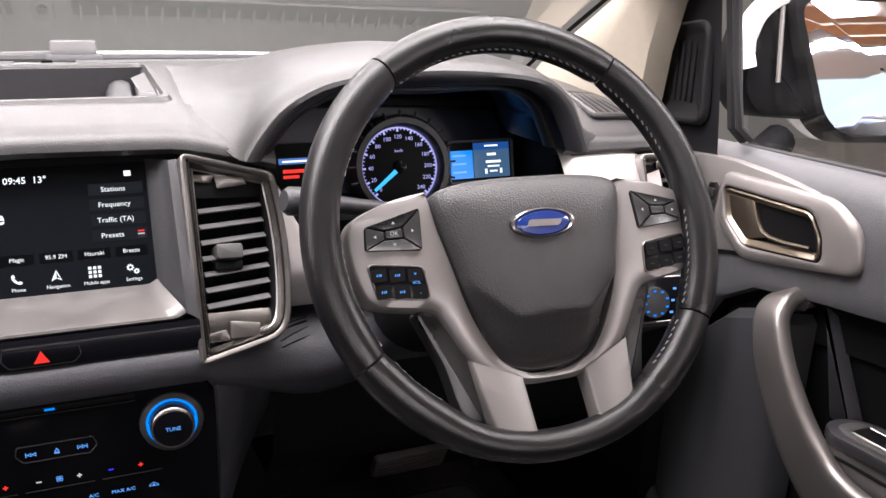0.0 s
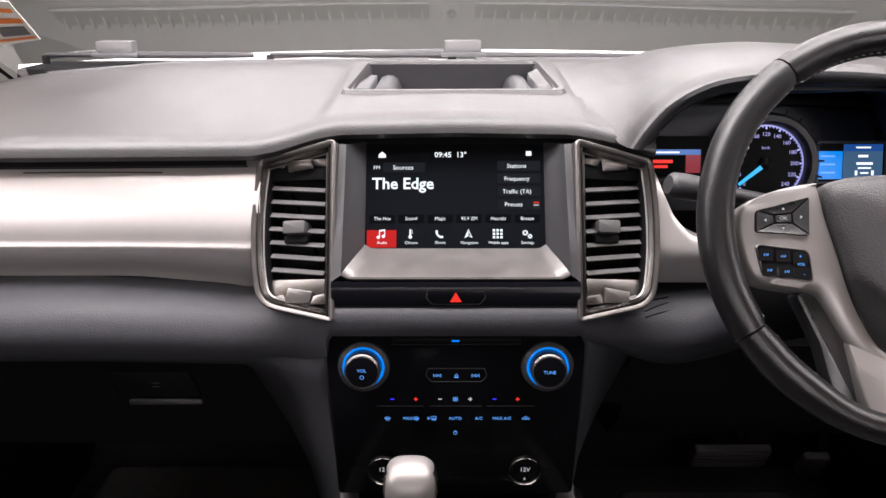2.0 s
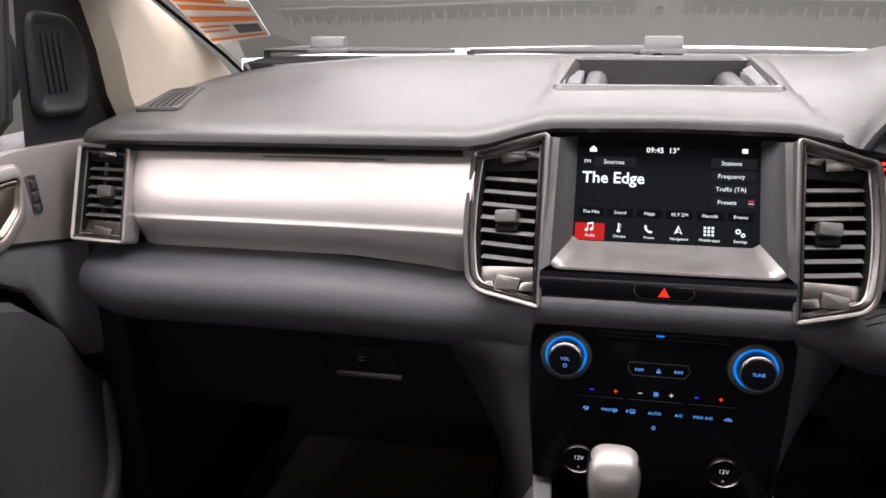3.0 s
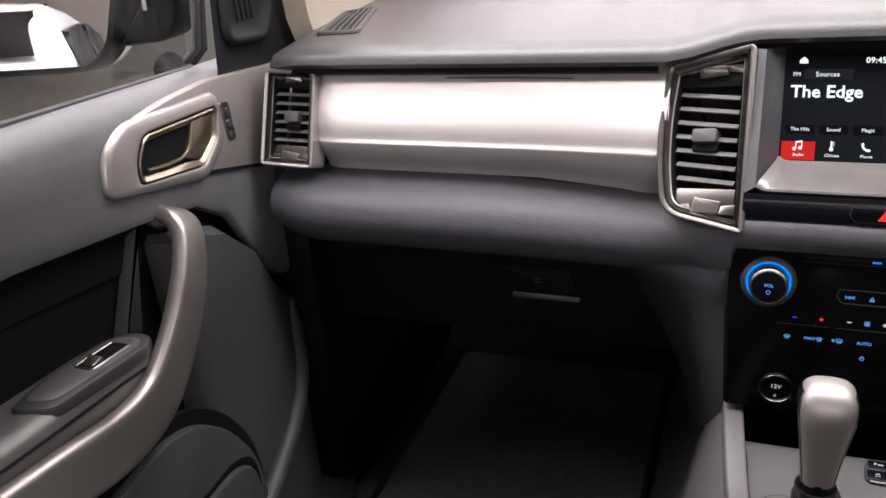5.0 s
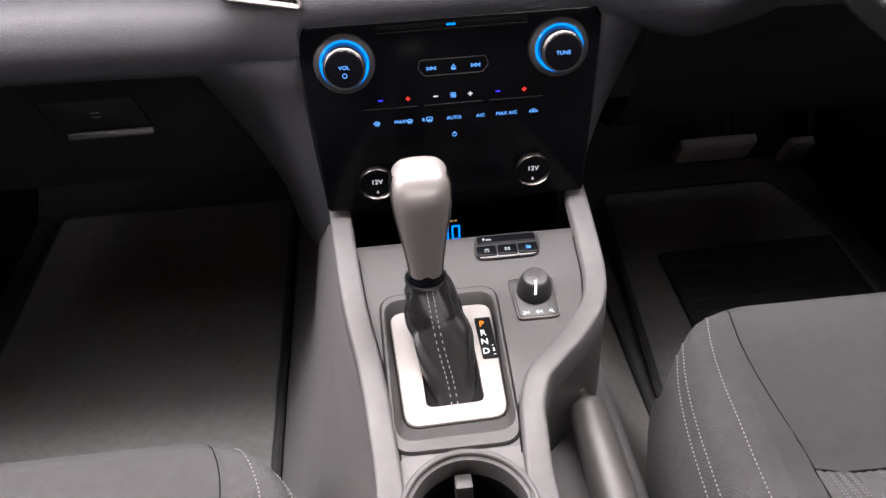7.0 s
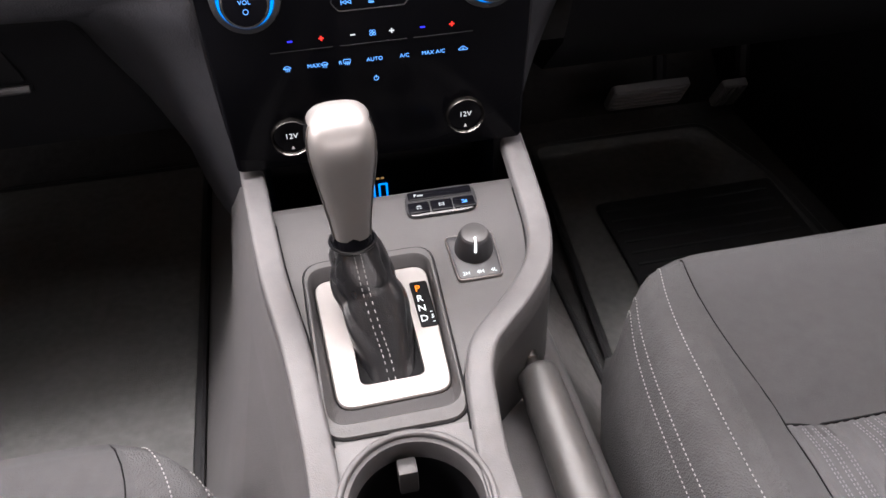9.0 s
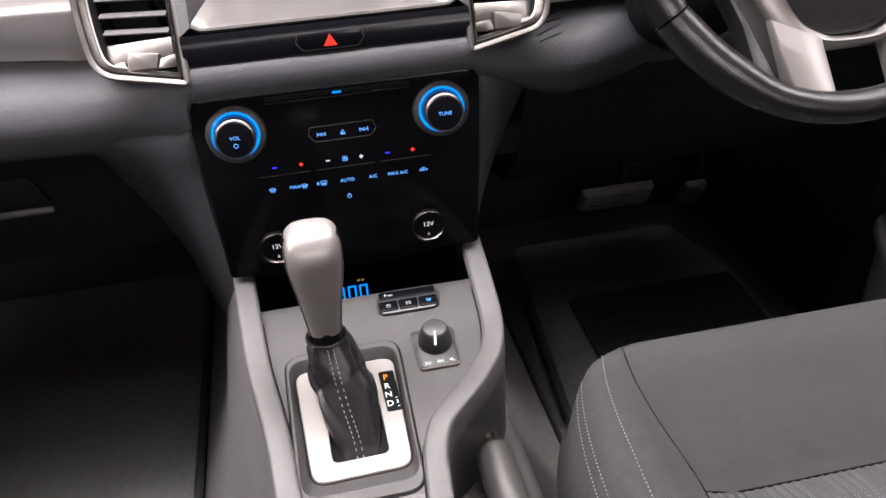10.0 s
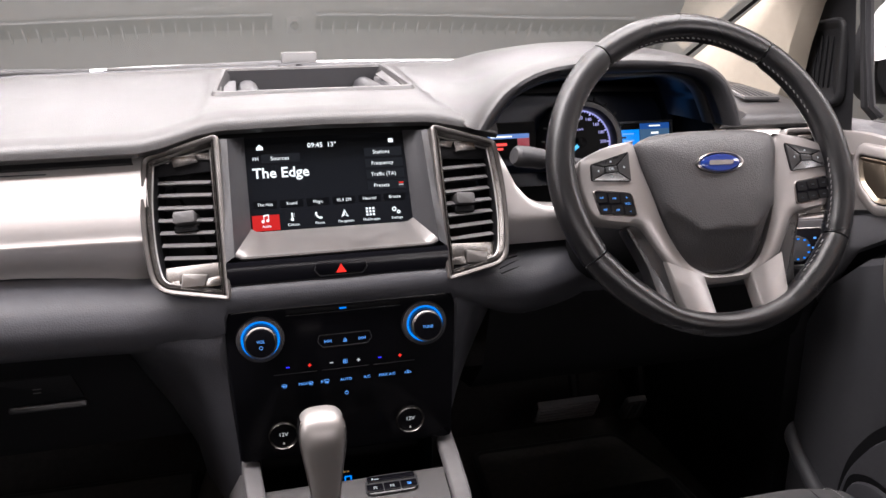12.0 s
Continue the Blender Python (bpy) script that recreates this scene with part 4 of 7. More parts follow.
for i, (a, b) in enumerate(zip(net, net[1:])):
    for j in range(5):
        if not (1 <= j <= 3 and ys[i] <= GY1 + 1e-6 and ys[i + 1] >= GY0 - 1e-6):
            bm.faces.new((a[j], a[j + 1], b[j + 1], b[j]))
part("top", bm, CONS, console, "grained grey console top")
# rear deck with the cup holder well
rows = []
N = 40
for f in (0.0, 0.5, 1.0):
    row = []
    for k in range(N):
        a = 2 * math.pi * k / N
        cx, cy = CUP[0] + 0.05 * math.cos(a), CUP[1] + 0.05 * math.sin(a)
        dx, dy = math.cos(a), math.sin(a)
        s = min((0.08 / abs(dx)) if abs(dx) > 1e-6 else 9, ((0.054 if dy > 0 else 0.4) / abs(dy)) if abs(dy) > 1e-6 else 9)
        ox, oy = CUP[0] + dx * s, CUP[1] + dy * s
        oy = min(oy, -0.269)
        ox = min(max(ox, edge_at(LEFT, oy) + 0.01), edge_at(RIGHT, oy) - 0.01)
        far = max(1.0, 0.0512 / math.hypot(ox - CUP[0], oy - CUP[1]))
        ox, oy = CUP[0] + (ox - CUP[0]) * far, CUP[1] + (oy - CUP[1]) * far
        x, y = cx + (ox - cx) * f, cy + (oy - cy) * f
        row.append((x, y, top_z(y)))
    rows.append(row)
part("rear_deck", grid(rows, True), RAIL, console)
CM = Matrix.Translation((CUP[0], CUP[1], top_z(CUP[1]))) @ pose(0, 0, 0, 9)
part("cup_rim", grid([[CM @ Vector((r * math.cos(2 * math.pi * k / 48), r * math.sin(2 * math.pi * k / 48), h)) for k in range(48)] for r, h in ((0.0562, -0.004), (0.0558, 0.002), (0.055, 0.004), (0.0535, 0.0048), (0.0515, 0.0044), (0.0505, 0.0034), (0.05, 0.0012), (0.049, 0.0006), (0.0472, 0.0002), (0.046, -0.003), (0.0455, -0.02))], True), RAIL, console, "rounded grey cup holder rim", angle=30)
part("deck_seam", tube([(x, y, top_z(y) + 0.0035) for x, y in ((0.0265, -0.277), (0.0235, -0.262), (0.0205, -0.268))][:2], 0.0006, 5), BLACK, console)
part("cup_well", grid([[CM @ Vector((r * math.cos(2 * math.pi * k / 48), r * math.sin(2 * math.pi * k / 48), h)) for k in range(48)] for r, h in ((0.0457, -0.016), (0.043, -0.075), (0.001, -0.075))], True), BLACK, console)
part("cup_clip", box(CUP[0] - 0.008, CUP[0] + 0.006, CUP[1] + 0.03, CUP[1] + 0.044, top_z(CUP[1]) - 0.03, top_z(CUP[1]) - 0.006, 0.002), CONS, console)


# raised rails along both sides and the console's flanks
def rail(line, s, name):
    pts = spline([(x, y, top_z(y)) for x, y in line], 5)
    rows = []
    for i, p in enumerate(pts):
        q, r = pts[min(i + 1, len(pts) - 1)], pts[max(i - 1, 0)]
        d = (q - r).normalized()
        n = Vector((0, 0, 1)).cross(d) * -s
        n.z = 0
        n.normalize()
        k = lerp(p.y, (-0.32, -0.25), (0.25, 1.0))
        rows.append([p + n * d + Vector((0, 0, h * (k if h > 0 else 1))) for d, h in ((-0.0118, -0.002), (-0.0112, 0.007), (-0.0102, 0.0092), (-0.008, 0.0102), (0.0068, 0.0106), (0.0088, 0.0101), (0.01, 0.0085), (0.0107, -0.006), (0.0112, -0.016))])
    part("rail_gap", tube([r[0] + Vector((0, 0, 0.0022)) - (r[4] - r[0]).normalized() * 0.0006 for r in rows if r[0].y > -0.28 and r[0].y < -0.03], 0.0009, 5), BLACK, console)
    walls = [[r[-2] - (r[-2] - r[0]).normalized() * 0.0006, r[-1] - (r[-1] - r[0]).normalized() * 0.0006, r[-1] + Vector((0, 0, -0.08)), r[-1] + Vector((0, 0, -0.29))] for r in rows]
    # same moulding as the rail; the darker grey puts shade on the walls
    part("shaded_flank_wall", grid(walls), CONS, console, "side wall below the rail, darker grey for its shade")
    return part(name, grid(rows), RAIL, console, angle=60)


rail(LEFT, 1, "rail")
rail(RIGHT, -1, "rail")
for x, s in ((-0.124, 1), (0.126, -1)):
    part("rail_front", grid([[(x + s * a, 0.07 + 0.01 * k, top_z(0.07) + b - 0.02 * k * k) for a, b in ((0.013, -0.002), (0.008, 0.01), (0, 0.011), (-0.008, 0.004), (-0.011, -0.02), (-0.02, -0.2))] for k in range(4)]), RAIL, console)

# carpeted tunnel side by the driver's mat, light put into its paler colour
part("lightened_tunnel_carpet", grid([[(x, y, z) for x, z in ((0.136, 0.292), (0.15, 0.255), (0.17, 0.205), (0.195, 0.155), (0.22, 0.12), (0.24, 0.104))] for y in (0.5, 0.3, 0.1, -0.1, -0.3, -0.6, -0.9)]), TUNNEL_LIT, console, "carpeted tunnel side, coloured lighter as if lit")
part("tunnel_edge", tube([(0.241, y, 0.108) for y in (0.36, 0.2, 0.0, -0.2, -0.5)], 0.0045, 8), RUBBER, console, "black bound edge of the tunnel carpet")
# flank sloping down to the passenger mat
part("flank", grid([[(-x, y, z) for x, z in ((-edge_at(LEFT, y) + 0.006, top_z(y) - 0.004), (-edge_at(LEFT, y) + 0.014, top_z(y) - 0.018), (-edge_at(LEFT, y) + 0.027, top_z(y) - 0.065), (0.172, 0.26), (0.203, 0.17), (0.222, 0.125), (0.231, 0.102))] for y in (0.5, 0.3, 0.1, 0.06, 0.0, -0.1, -0.3, -0.6, -0.9)]), RAIL, console, "grey sloping console flank")

# gate surround and selector plate
gate = thing("gear_selector", -0.03, -0.17, 0.39, "automatic gear lever with silver knob and stitched leather boot", "gear lever")


def console_frame(x, y, dz=0.0):
    return Matrix.Translation((x, y, top_z(y) + dz)) @ pose(0, 0, 0, 9.1)


GM = console_frame(-0.03, -0.172)
surround = rounded([(-0.055, -0.096), (0.0505, -0.096), (0.0535, 0.074), (-0.0565, 0.072)], 0.018, 6)
rim_in = rounded([(-0.0505, -0.084), (0.0478, -0.0825), (0.0487, 0.066), (-0.0527, 0.064)], 0.016, 6)
plate = rounded([(-0.043, -0.068), (0.0445, -0.066), (0.0462, 0.059), (-0.0495, 0.057)], 0.014, 6)
levels = ((surround, -0.012), (surround, 0.0005), (inset(surround, 0.0012), 0.0022), (inset(rim_in, -0.0012), 0.0022), (rim_in, 0.001), (inset(rim_in, 0.001), -0.001), (inset(plate, -0.002), -0.0062), (inset(plate, -0.0012), -0.0085), (plate, -0.012))
part("surround", grid([[GM @ Vector((x, y, h)) for x, y in line] for line, h in levels], True), CONS, gate, "rounded grey gate surround", angle=35)
part("surround_line", ring(inset(surround, -0.0012), at(GM, 0, 0, 0.0006), 0.0012, 0.003, 0.0003), BLACK, gate)
hole = [(-0.024, -0.05), (0.0265, -0.049), (0.0245, 0.044), (-0.026, 0.044)]
PM = at(GM, 0.0, 0.0, -0.006)
bm = bmesh.new()
n = len(plate)
hr = rounded(hole, 0.007, 6)
rows = [[PM @ Vector((x, y, -0.004)) for x, y in plate], [PM @ Vector((x, y, -0.0012)) for x, y in plate], [PM @ Vector((x, y, 0)) for x, y in inset(plate, 0.0012)], [PM @ Vector((x, y, 0)) for x, y in hr], [PM @ Vector((x, y, -0.004)) for x, y in inset(hr, 0.0005)]]
part("gate_plate", grid(rows, True), PLATE, gate, "brushed aluminium gate plate")
part("gate_base", slab(inset(plate, 0.001), at(PM, 0, 0, -0.006), 0.004), BLACK, gate)
IND = at(PM, 0.0375, 0.0175, 0.0008)
ind = part("indicator", slab(rounded([(-0.0065, -0.0235), (0.0078, -0.0235), (0.0062, 0.0235), (-0.0085, 0.0235)], 0.002), IND, 0.002, 0.0005), BLACK, gate, "black gear position display")
for text, y, e in (("P", 0.0155, E_ORANGE), ("R", 0.005, E_WHITE), ("N", -0.005, E_WHITE), ("D", -0.0155, E_WHITE)):
    words(text, 0.009, at(IND, -0.0025, y, 0.0003), e, ind)
words("S", 0.005, at(IND, 0.0045, -0.0145, 0.0003), E_WHITE, ind)
part("lettering", slab(rect(-0.001, 0.001, -0.0002, 0.0002), at(IND, 0.0042, -0.0095, 0.0003), 0.0002), E_WHITE, ind)
part("lettering", slab(rect(-0.001, 0.001, -0.0002, 0.0002), at(IND, 0.0048, -0.0195, 0.0003), 0.0002), E_WHITE, ind)
# leather boot: rows from the gate up to the collar
rows = []
B0, B1 = Vector((-0.029, -0.178, 0.386)), Vector((-0.043, -0.135, 0.47))
for k in range(31):
    f = k / 30
    c = B0.lerp(B1, f) + Vector((0, 0.012 * math.sin(f * 3.14), 0))
    hw = lerp(f, (0, 0.15, 0.3, 0.5, 0.68, 0.78, 0.88, 0.95, 1), (0.0225, 0.0242, 0.0258, 0.0262, 0.0236, 0.0212, 0.0184, 0.0164, 0.0156))
    hl = lerp(f, (0, 0.2, 0.45, 0.65, 0.85, 1), (0.046, 0.041, 0.034, 0.027, 0.019, 0.0152))
    c.x += 0.001 * math.sin(f * 7.5)
    row = []
    for j in range(56):
        a = 2 * math.pi * j / 56
        e = 0.72
        cx, sy = math.copysign(abs(math.cos(a)) ** e, math.cos(a)), math.copysign(abs(math.sin(a)) ** e, math.sin(a))
        w = (0.0034 * (abs(math.sin(2.5 * a + 5 * f)) ** 0.7 - 0.7) + 0.0042 * (abs(math.sin(1.5 * a - 6.5 * f + 0.9 * math.sin(2 * a))) ** 0.6 - 0.72) + 0.001 * (abs(math.sin(4 * a + 9 * f + 1.3)) ** 0.5 - 0.7)) * math.sin(f * 3.14) ** 0.6
        row.append(c + Vector(((hw + w) * cx, (hl + w) * sy, 0.003 * math.sin(3 * a + 8 * f) * math.sin(f * 3.14))))
    rows.append(row)
boot = part("boot", grid(rows, True), LEATHER, gate, "wrinkled black leather boot", angle=70)
for s in (-1, 1):
    for k in range(22):
        f = (k + 0.5) / 22.5
        i = f * 30
        a, b = rows[int(i)], rows[min(int(i) + 1, 30)]
        p = a[42].lerp(b[42], i - int(i)) + Vector((s * 0.0026, -0.0006, 0))
        q = p + (b[42] - a[42]).normalized() * 0.0026
        part("stitch", tube([p, q], 0.0004, 5), THREAD, boot)
KB = Vector((-0.043, -0.136, 0.466))
part("collar", lathe([(0.0165, 0.0), (0.0172, 0.004), (0.0155, 0.008), (0.0145, 0.016)], Matrix.Translation(KB), 24), GLOSS, gate)
part("collar_edge", tube([KB + Vector((0.0178 * math.cos(a), 0.0178 * math.sin(a), 0.0035)) for a in [2 * math.pi * k / 28 for k in range(28)]], 0.0013, 6, closed=True), LEATHER, gate, "rolled leather edge")
# silver knob: a tapered rounded block leaning back a little


def knob_rows(scale=1.0, grow=0.0):
    out = []
    for h, w, d, off in ((0.012, 0.014, 0.0145, 0), (0.03, 0.0162, 0.0165, 0.001), (0.055, 0.0196, 0.0195, 0.001), (0.076, 0.0228, 0.0225, 0.0), (0.088, 0.0242, 0.0236, -0.001), (0.096, 0.0246, 0.0234, -0.0005), (0.1025, 0.0243, 0.0222, 0.0), (0.108, 0.0232, 0.0202, 0.001), (0.1122, 0.0212, 0.0174, 0.002), (0.1152, 0.018, 0.014, 0.003), (0.1172, 0.0138, 0.0102, 0.0038), (0.1183, 0.008, 0.0058, 0.0042), (0.1186, 0.002, 0.0015, 0.0044)):
        row = []
        for j in range(32):
            a = 2 * math.pi * j / 32
            e = 0.68
            cx, sy = math.copysign(abs(math.cos(a)) ** e, math.cos(a)), math.copysign(abs(math.sin(a)) ** e, math.sin(a))
            row.append(KB + Vector(((w + grow) * cx, (d + grow) * sy + off, h)))
        out.append(row)
    return out


part("knob", grid(knob_rows(), True, True), KNOBM, gate, "satin silver knob")
for cols in ((14, 15, 16, 17, 18), (30, 31, 0, 1, 2)):
    strip = []
    for r in knob_rows()[:9]:
        line = []
        for c in cols:
            out = (r[c] - Vector((KB.x, KB.y, r[c].z))).normalized()
            line.append(r[c] + out * 0.0007)
        strip.append(line)
    part("side_strip", grid(strip), PIANO, gate, "gloss black side strip")
    part("strip_edge", tube([p[-1 if cols[0] == 14 else 0] for p in strip], 0.0006, 6), CHROME, gate)

# four-wheel-drive dial and key row
dial = thing("drive_dial", 0.058, -0.12, top_z(-0.12), "black rotary drive mode dial on a silver edged plinth", "dial")
DM = console_frame(0.0585, -0.118, 0.001)
part("plinth", slab(rounded([(-0.019, -0.026), (0.018, -0.026), (0.02, 0.022), (-0.021, 0.022)], 0.005), at(DM, 0, 0, 0.003), 0.006, 0.002), DARK, dial)
part("plinth_edge", ring(rounded([(-0.02, -0.027), (0.019, -0.027), (0.021, 0.023), (-0.022, 0.023)], 0.005), at(DM, 0, 0, 0.0022), 0.0015, 0.004, 0.0004), CHROME, dial)
part("knob", lathe([(0.0165, 0.003), (0.0162, 0.008), (0.0135, 0.019), (0.0122, 0.0222), (0.0105, 0.0235), (0.0, 0.024)], at(DM, 0, 0.004, 0), 32), DARK, dial, angle=30)
part("knob_cap", lathe([(0.0118, 0.0225), (0.0112, 0.0238), (0.0095, 0.0246), (0.0, 0.0248)], at(DM, 0, 0.004, 0), 28), CONS, dial, "grey knob cap")
part("pointer", tube([at(DM, *p).translation for p in ((-0.0012, -0.002, 0.0246), (-0.0016, -0.0062, 0.0238), (-0.0019, -0.0083, 0.0222), (-0.0023, -0.0108, 0.0155))], 0.0011, 6), E_WHITE, dial, "white pointer line")
for text, x in (("2H", -0.012), ("4H", 0.0), ("4L", 0.0115)):
    words(text, 0.0052, at(DM, x, -0.0215, 0.0034), E_WHITE, dial)
keys = thing("switch_row", 0.042, -0.05, top_z(-0.05), "row of black console switches with lit symbols", "switch")
BM = console_frame(0.0425, -0.051, 0.001)
part("frame", slab(rounded([(-0.033, -0.0165), (0.032, -0.0165), (0.034, 0.0155), (-0.03, 0.0155)], 0.011), at(BM, 0, 0, 0.003), 0.006, 0.0012), KEYMAT, keys)
for x in (-0.0205, 0.0, 0.0205):
    part("key", slab(rounded(rect(-0.0096, 0.0096, -0.0065, 0.0065), 0.0015), at(BM, x, -0.0075, 0.0045), 0.004, 0.0008), GLOSS, keys)
    e = E_ICE if x > 0.01 else E_SOFT
    f = at(BM, x, -0.0075, 0.0048)
    if x < 0:
        shapes = [[(-0.0024, 0.0004), (-0.0014, 0.0018), (0.0014, 0.0018), (0.0024, 0.0004)], rect(-0.0022, -0.0006, -0.0022, -0.001), rect(0.0006, 0.0022, -0.0022, -0.001)]
    elif x == 0:
        shapes = [rect(-0.0024, -0.0016, -0.002, 0.002), rect(0.0016, 0.0024, -0.002, 0.002), rect(-0.0016, 0.0016, 0.0008, 0.0014), rect(-0.0016, 0.0016, -0.0014, -0.0008)]
    else:
        shapes = [[(-0.0026, -0.002), (0.0026, -0.002), (0.0026, 0.0018)], rect(-0.002, 0.0002, 0.0006, 0.0018)]
    for q_ in shapes:
        part("key_symbol", slab(q_, f, 0.0002), e, keys)
part("key", slab(rounded(rect(-0.028, 0.03, -0.005, 0.005), 0.0015), at(BM, 0, 0.0075, 0.004), 0.004, 0.0008), GLOSS, keys)
words("P", 0.0045, at(BM, -0.0215, 0.0075, 0.0042), E_WHITE, keys)
part("key_symbol", slab(rect(-0.0026, 0.0026, -0.0008, 0.0008), at(BM, -0.0168, 0.0072, 0.0042), 0.0002), E_SOFT, keys)

# ---- handbrake ----
hb = thing("handbrake", 0.09, -0.3, 0.3, "black grained handbrake lever with chrome release button", "handbrake")
axis = [(0.0945, -0.1905, 0.342), (0.095, -0.198, 0.341), (0.0955, -0.235, 0.338), (0.096, -0.3, 0.333), (0.0965, -0.36, 0.325), (0.097, -0.48, 0.305)]
part("grip", tube(spline(axis, 4), [0.0095, 0.0135, 0.0165, 0.0172] + [0.018] * 3 + [0.0185] * 9 + [0.0178] * 5, 16, 1.15), HANDLE, hb)
part("button", tube([(0.0937, -0.1705, 0.345), (0.0937, -0.1712, 0.3449), (0.0938, -0.1725, 0.3447), (0.0939, -0.179, 0.3436), (0.094, -0.1798, 0.3435), (0.0941, -0.182, 0.3432), (0.0945, -0.204, 0.341)], [0.003, 0.0058, 0.0068, 0.0072, 0.0062, 0.0072, 0.0072], 16), CHROME, hb, "chrome release button")
part("boot", box(0.07, 0.122, -0.6, -0.35, 0.16, 0.31, 0.015), BLACK, hb)
part("tunnel_side", grid([[(x, y, z) for y in (0.1, -0.1, -0.3, -0.9)] for x, z in ((0.02, 0.31), (0.1, 0.303), (0.129, 0.302), (0.1355, 0.298), (0.139, 0.289), (0.142, 0.22))]), RAIL, console)

# ---- steering wheel ----
WC, WT, WR = Vector((0.353, -0.176, 0.822)), 28.0, 0.1688
WM = facing(*WC, WT)
wheel = thing("steering_wheel", 0.363, -0.17, 0.67, "black leather steering wheel with satin silver spokes", "steering wheel")


def rim_piece(a0, a1, n, tube_r=0.0138, name="rim", material=LEATHER):
    rows = []
    for k in range(n + 1):
        a = radians(a0 + (a1 - a0) * k / n)
        e = min(k, n - k)
        thin = min(1, max(0, (38 - abs(math.degrees(a) - 180)) / 16))
        r = (tube_r - 0.0022 * thin * thin * (3 - 2 * thin)) * (0.94 if e == 0 else 1.0)
        mid = WR - r
        d = Vector((math.sin(a), math.cos(a), 0))
        rows.append([WM @ (d * (mid + r * math.cos(t) * 1.02) + Vector((0, 0, r * math.sin(t) * 1.08))) for t in [2 * math.pi * j / 14 for j in range(14)]])
    return part(name, grid(rows, True, True), material, wheel, "grained black leather rim section", angle=60)


for a0, a1 in ((-36.5, 36.5), (37.1, 121), (121.6, 238.4), (239, 322.9)):
    rim_piece(a0, a1, 24)
for a0, a1 in ((-36, 36), (38, 68), (88, 120), (125, 143), (217, 235), (240, 270), (290, 322)):
    n = int(abs(a1 - a0) * (WR - 0.0268) * 0.01745 / 0.006)
    bm = bmesh.new()
    for k in range(n):
        a = radians(a0 + (a1 - a0) * (k + 0.2) / n)
        b = radians(a0 + (a1 - a0) * (k + 0.75) / n)
        r = WR - 0.0268
        join(bm, tube([WM @ Vector((r * math.sin(a), r * math.cos(a), 0.0045)), WM @ Vector((r * math.sin(b), r * math.cos(b), 0.003))], 0.0008, 4))
    tagged(part("stitching", bm, THREAD, wheel, "pale thread stitching"), kind="stuff")

# airbag pad, set back from the rim
HM = at(WM, 0.008, -0.0145, -0.018)
HALF = [(0.03, 0.0565), (0.066, 0.0525), (0.0775, 0.043), (0.0745, 0.02), (0.0675, -0.006), (0.062, -0.03), (0.054, -0.048), (0.044, -0.07), (0.034, -0.081), (0.015, -0.0885)]
PADW = HALF + [(-x, y) for x, y in reversed(HALF)]
pad_line = [(p.x, p.y) for p in spline([(x, y, 0) for x, y in PADW + PADW[:1]], 4)[:-1]]
rows = []
for f, h in ((1.0, -0.01), (1.0, 0.01), (0.99, 0.0165), (0.965, 0.021), (0.92, 0.0245), (0.88, 0.0262), (0.84, 0.0278), (0.8, 0.029), (0.76, 0.03), (0.72, 0.0309), (0.68, 0.0317), (0.65, 0.0322), (0.62, 0.0327), (0.59, 0.0331), (0.56, 0.0335), (0.51, 0.0339), (0.46, 0.0343), (0.36, 0.035), (0.26, 0.0354), (0.15, 0.0357), (0.05, 0.0358)):
    row = []
    for x, y in pad_line:
        px, py = x * f, (y + 0.005) * f - 0.005
        w = min(1, max(0, (h - 0.005) / 0.015))
        c = -py - 0.05 + 0.85 * max(0, abs(px) - 0.03)
        t = min(1, max(0, c / 0.004))
        drop = 0.0035 * t * t * (3 - 2 * t) + 0.42 * max(0, min(c, 0.04)) + 0.05 * max(0, -py - 0.02)
        row.append(HM @ Vector((px, py, h - w * drop)))
    rows.append(row)
part("airbag_cover", grid(rows, True, True), PADSKIN, wheel, "grained dark grey airbag cover", angle=70)
BG = at(HM, -0.002, 0.016, 0.0365)
badge = part("badge", lathe([(0.001, 0.0022), (0.02, 0.0018), (0.0225, 0.0)], BG @ Matrix.Diagonal((1.0, 0.42, 1, 1)), 40), BADGE, wheel, "plain blue oval badge with silver edge")
part("badge_edge", grid([[BG @ Vector((r * math.cos(a), r * 0.42 * math.sin(a), h)) for a in [2 * math.pi * k / 40 for k in range(40)]] for r, h in ((0.0265, -0.002), (0.026, 0.001), (0.024, 0.0018), (0.0222, 0.0006))], True), CHROME, badge)
part("badge_mark", slab(rounded([(-0.014, -0.0022), (0.012, -0.003), (0.015, 0.0015), (-0.012, 0.0028)], 0.002), at(BG, 0, 0, 0.0026), 0.0006), BRIGHT, badge)
for w, y in ((0.02, -0.026), (0.008, -0.04)):
    part("embossing", box(-w / 2, w / 2, -0.001, 0.001, 0, 0.0006), PADSKIN, wheel).matrix_basis = at(HM, 0.004, y, 0.0335 if y > -0.03 else 0.0245)


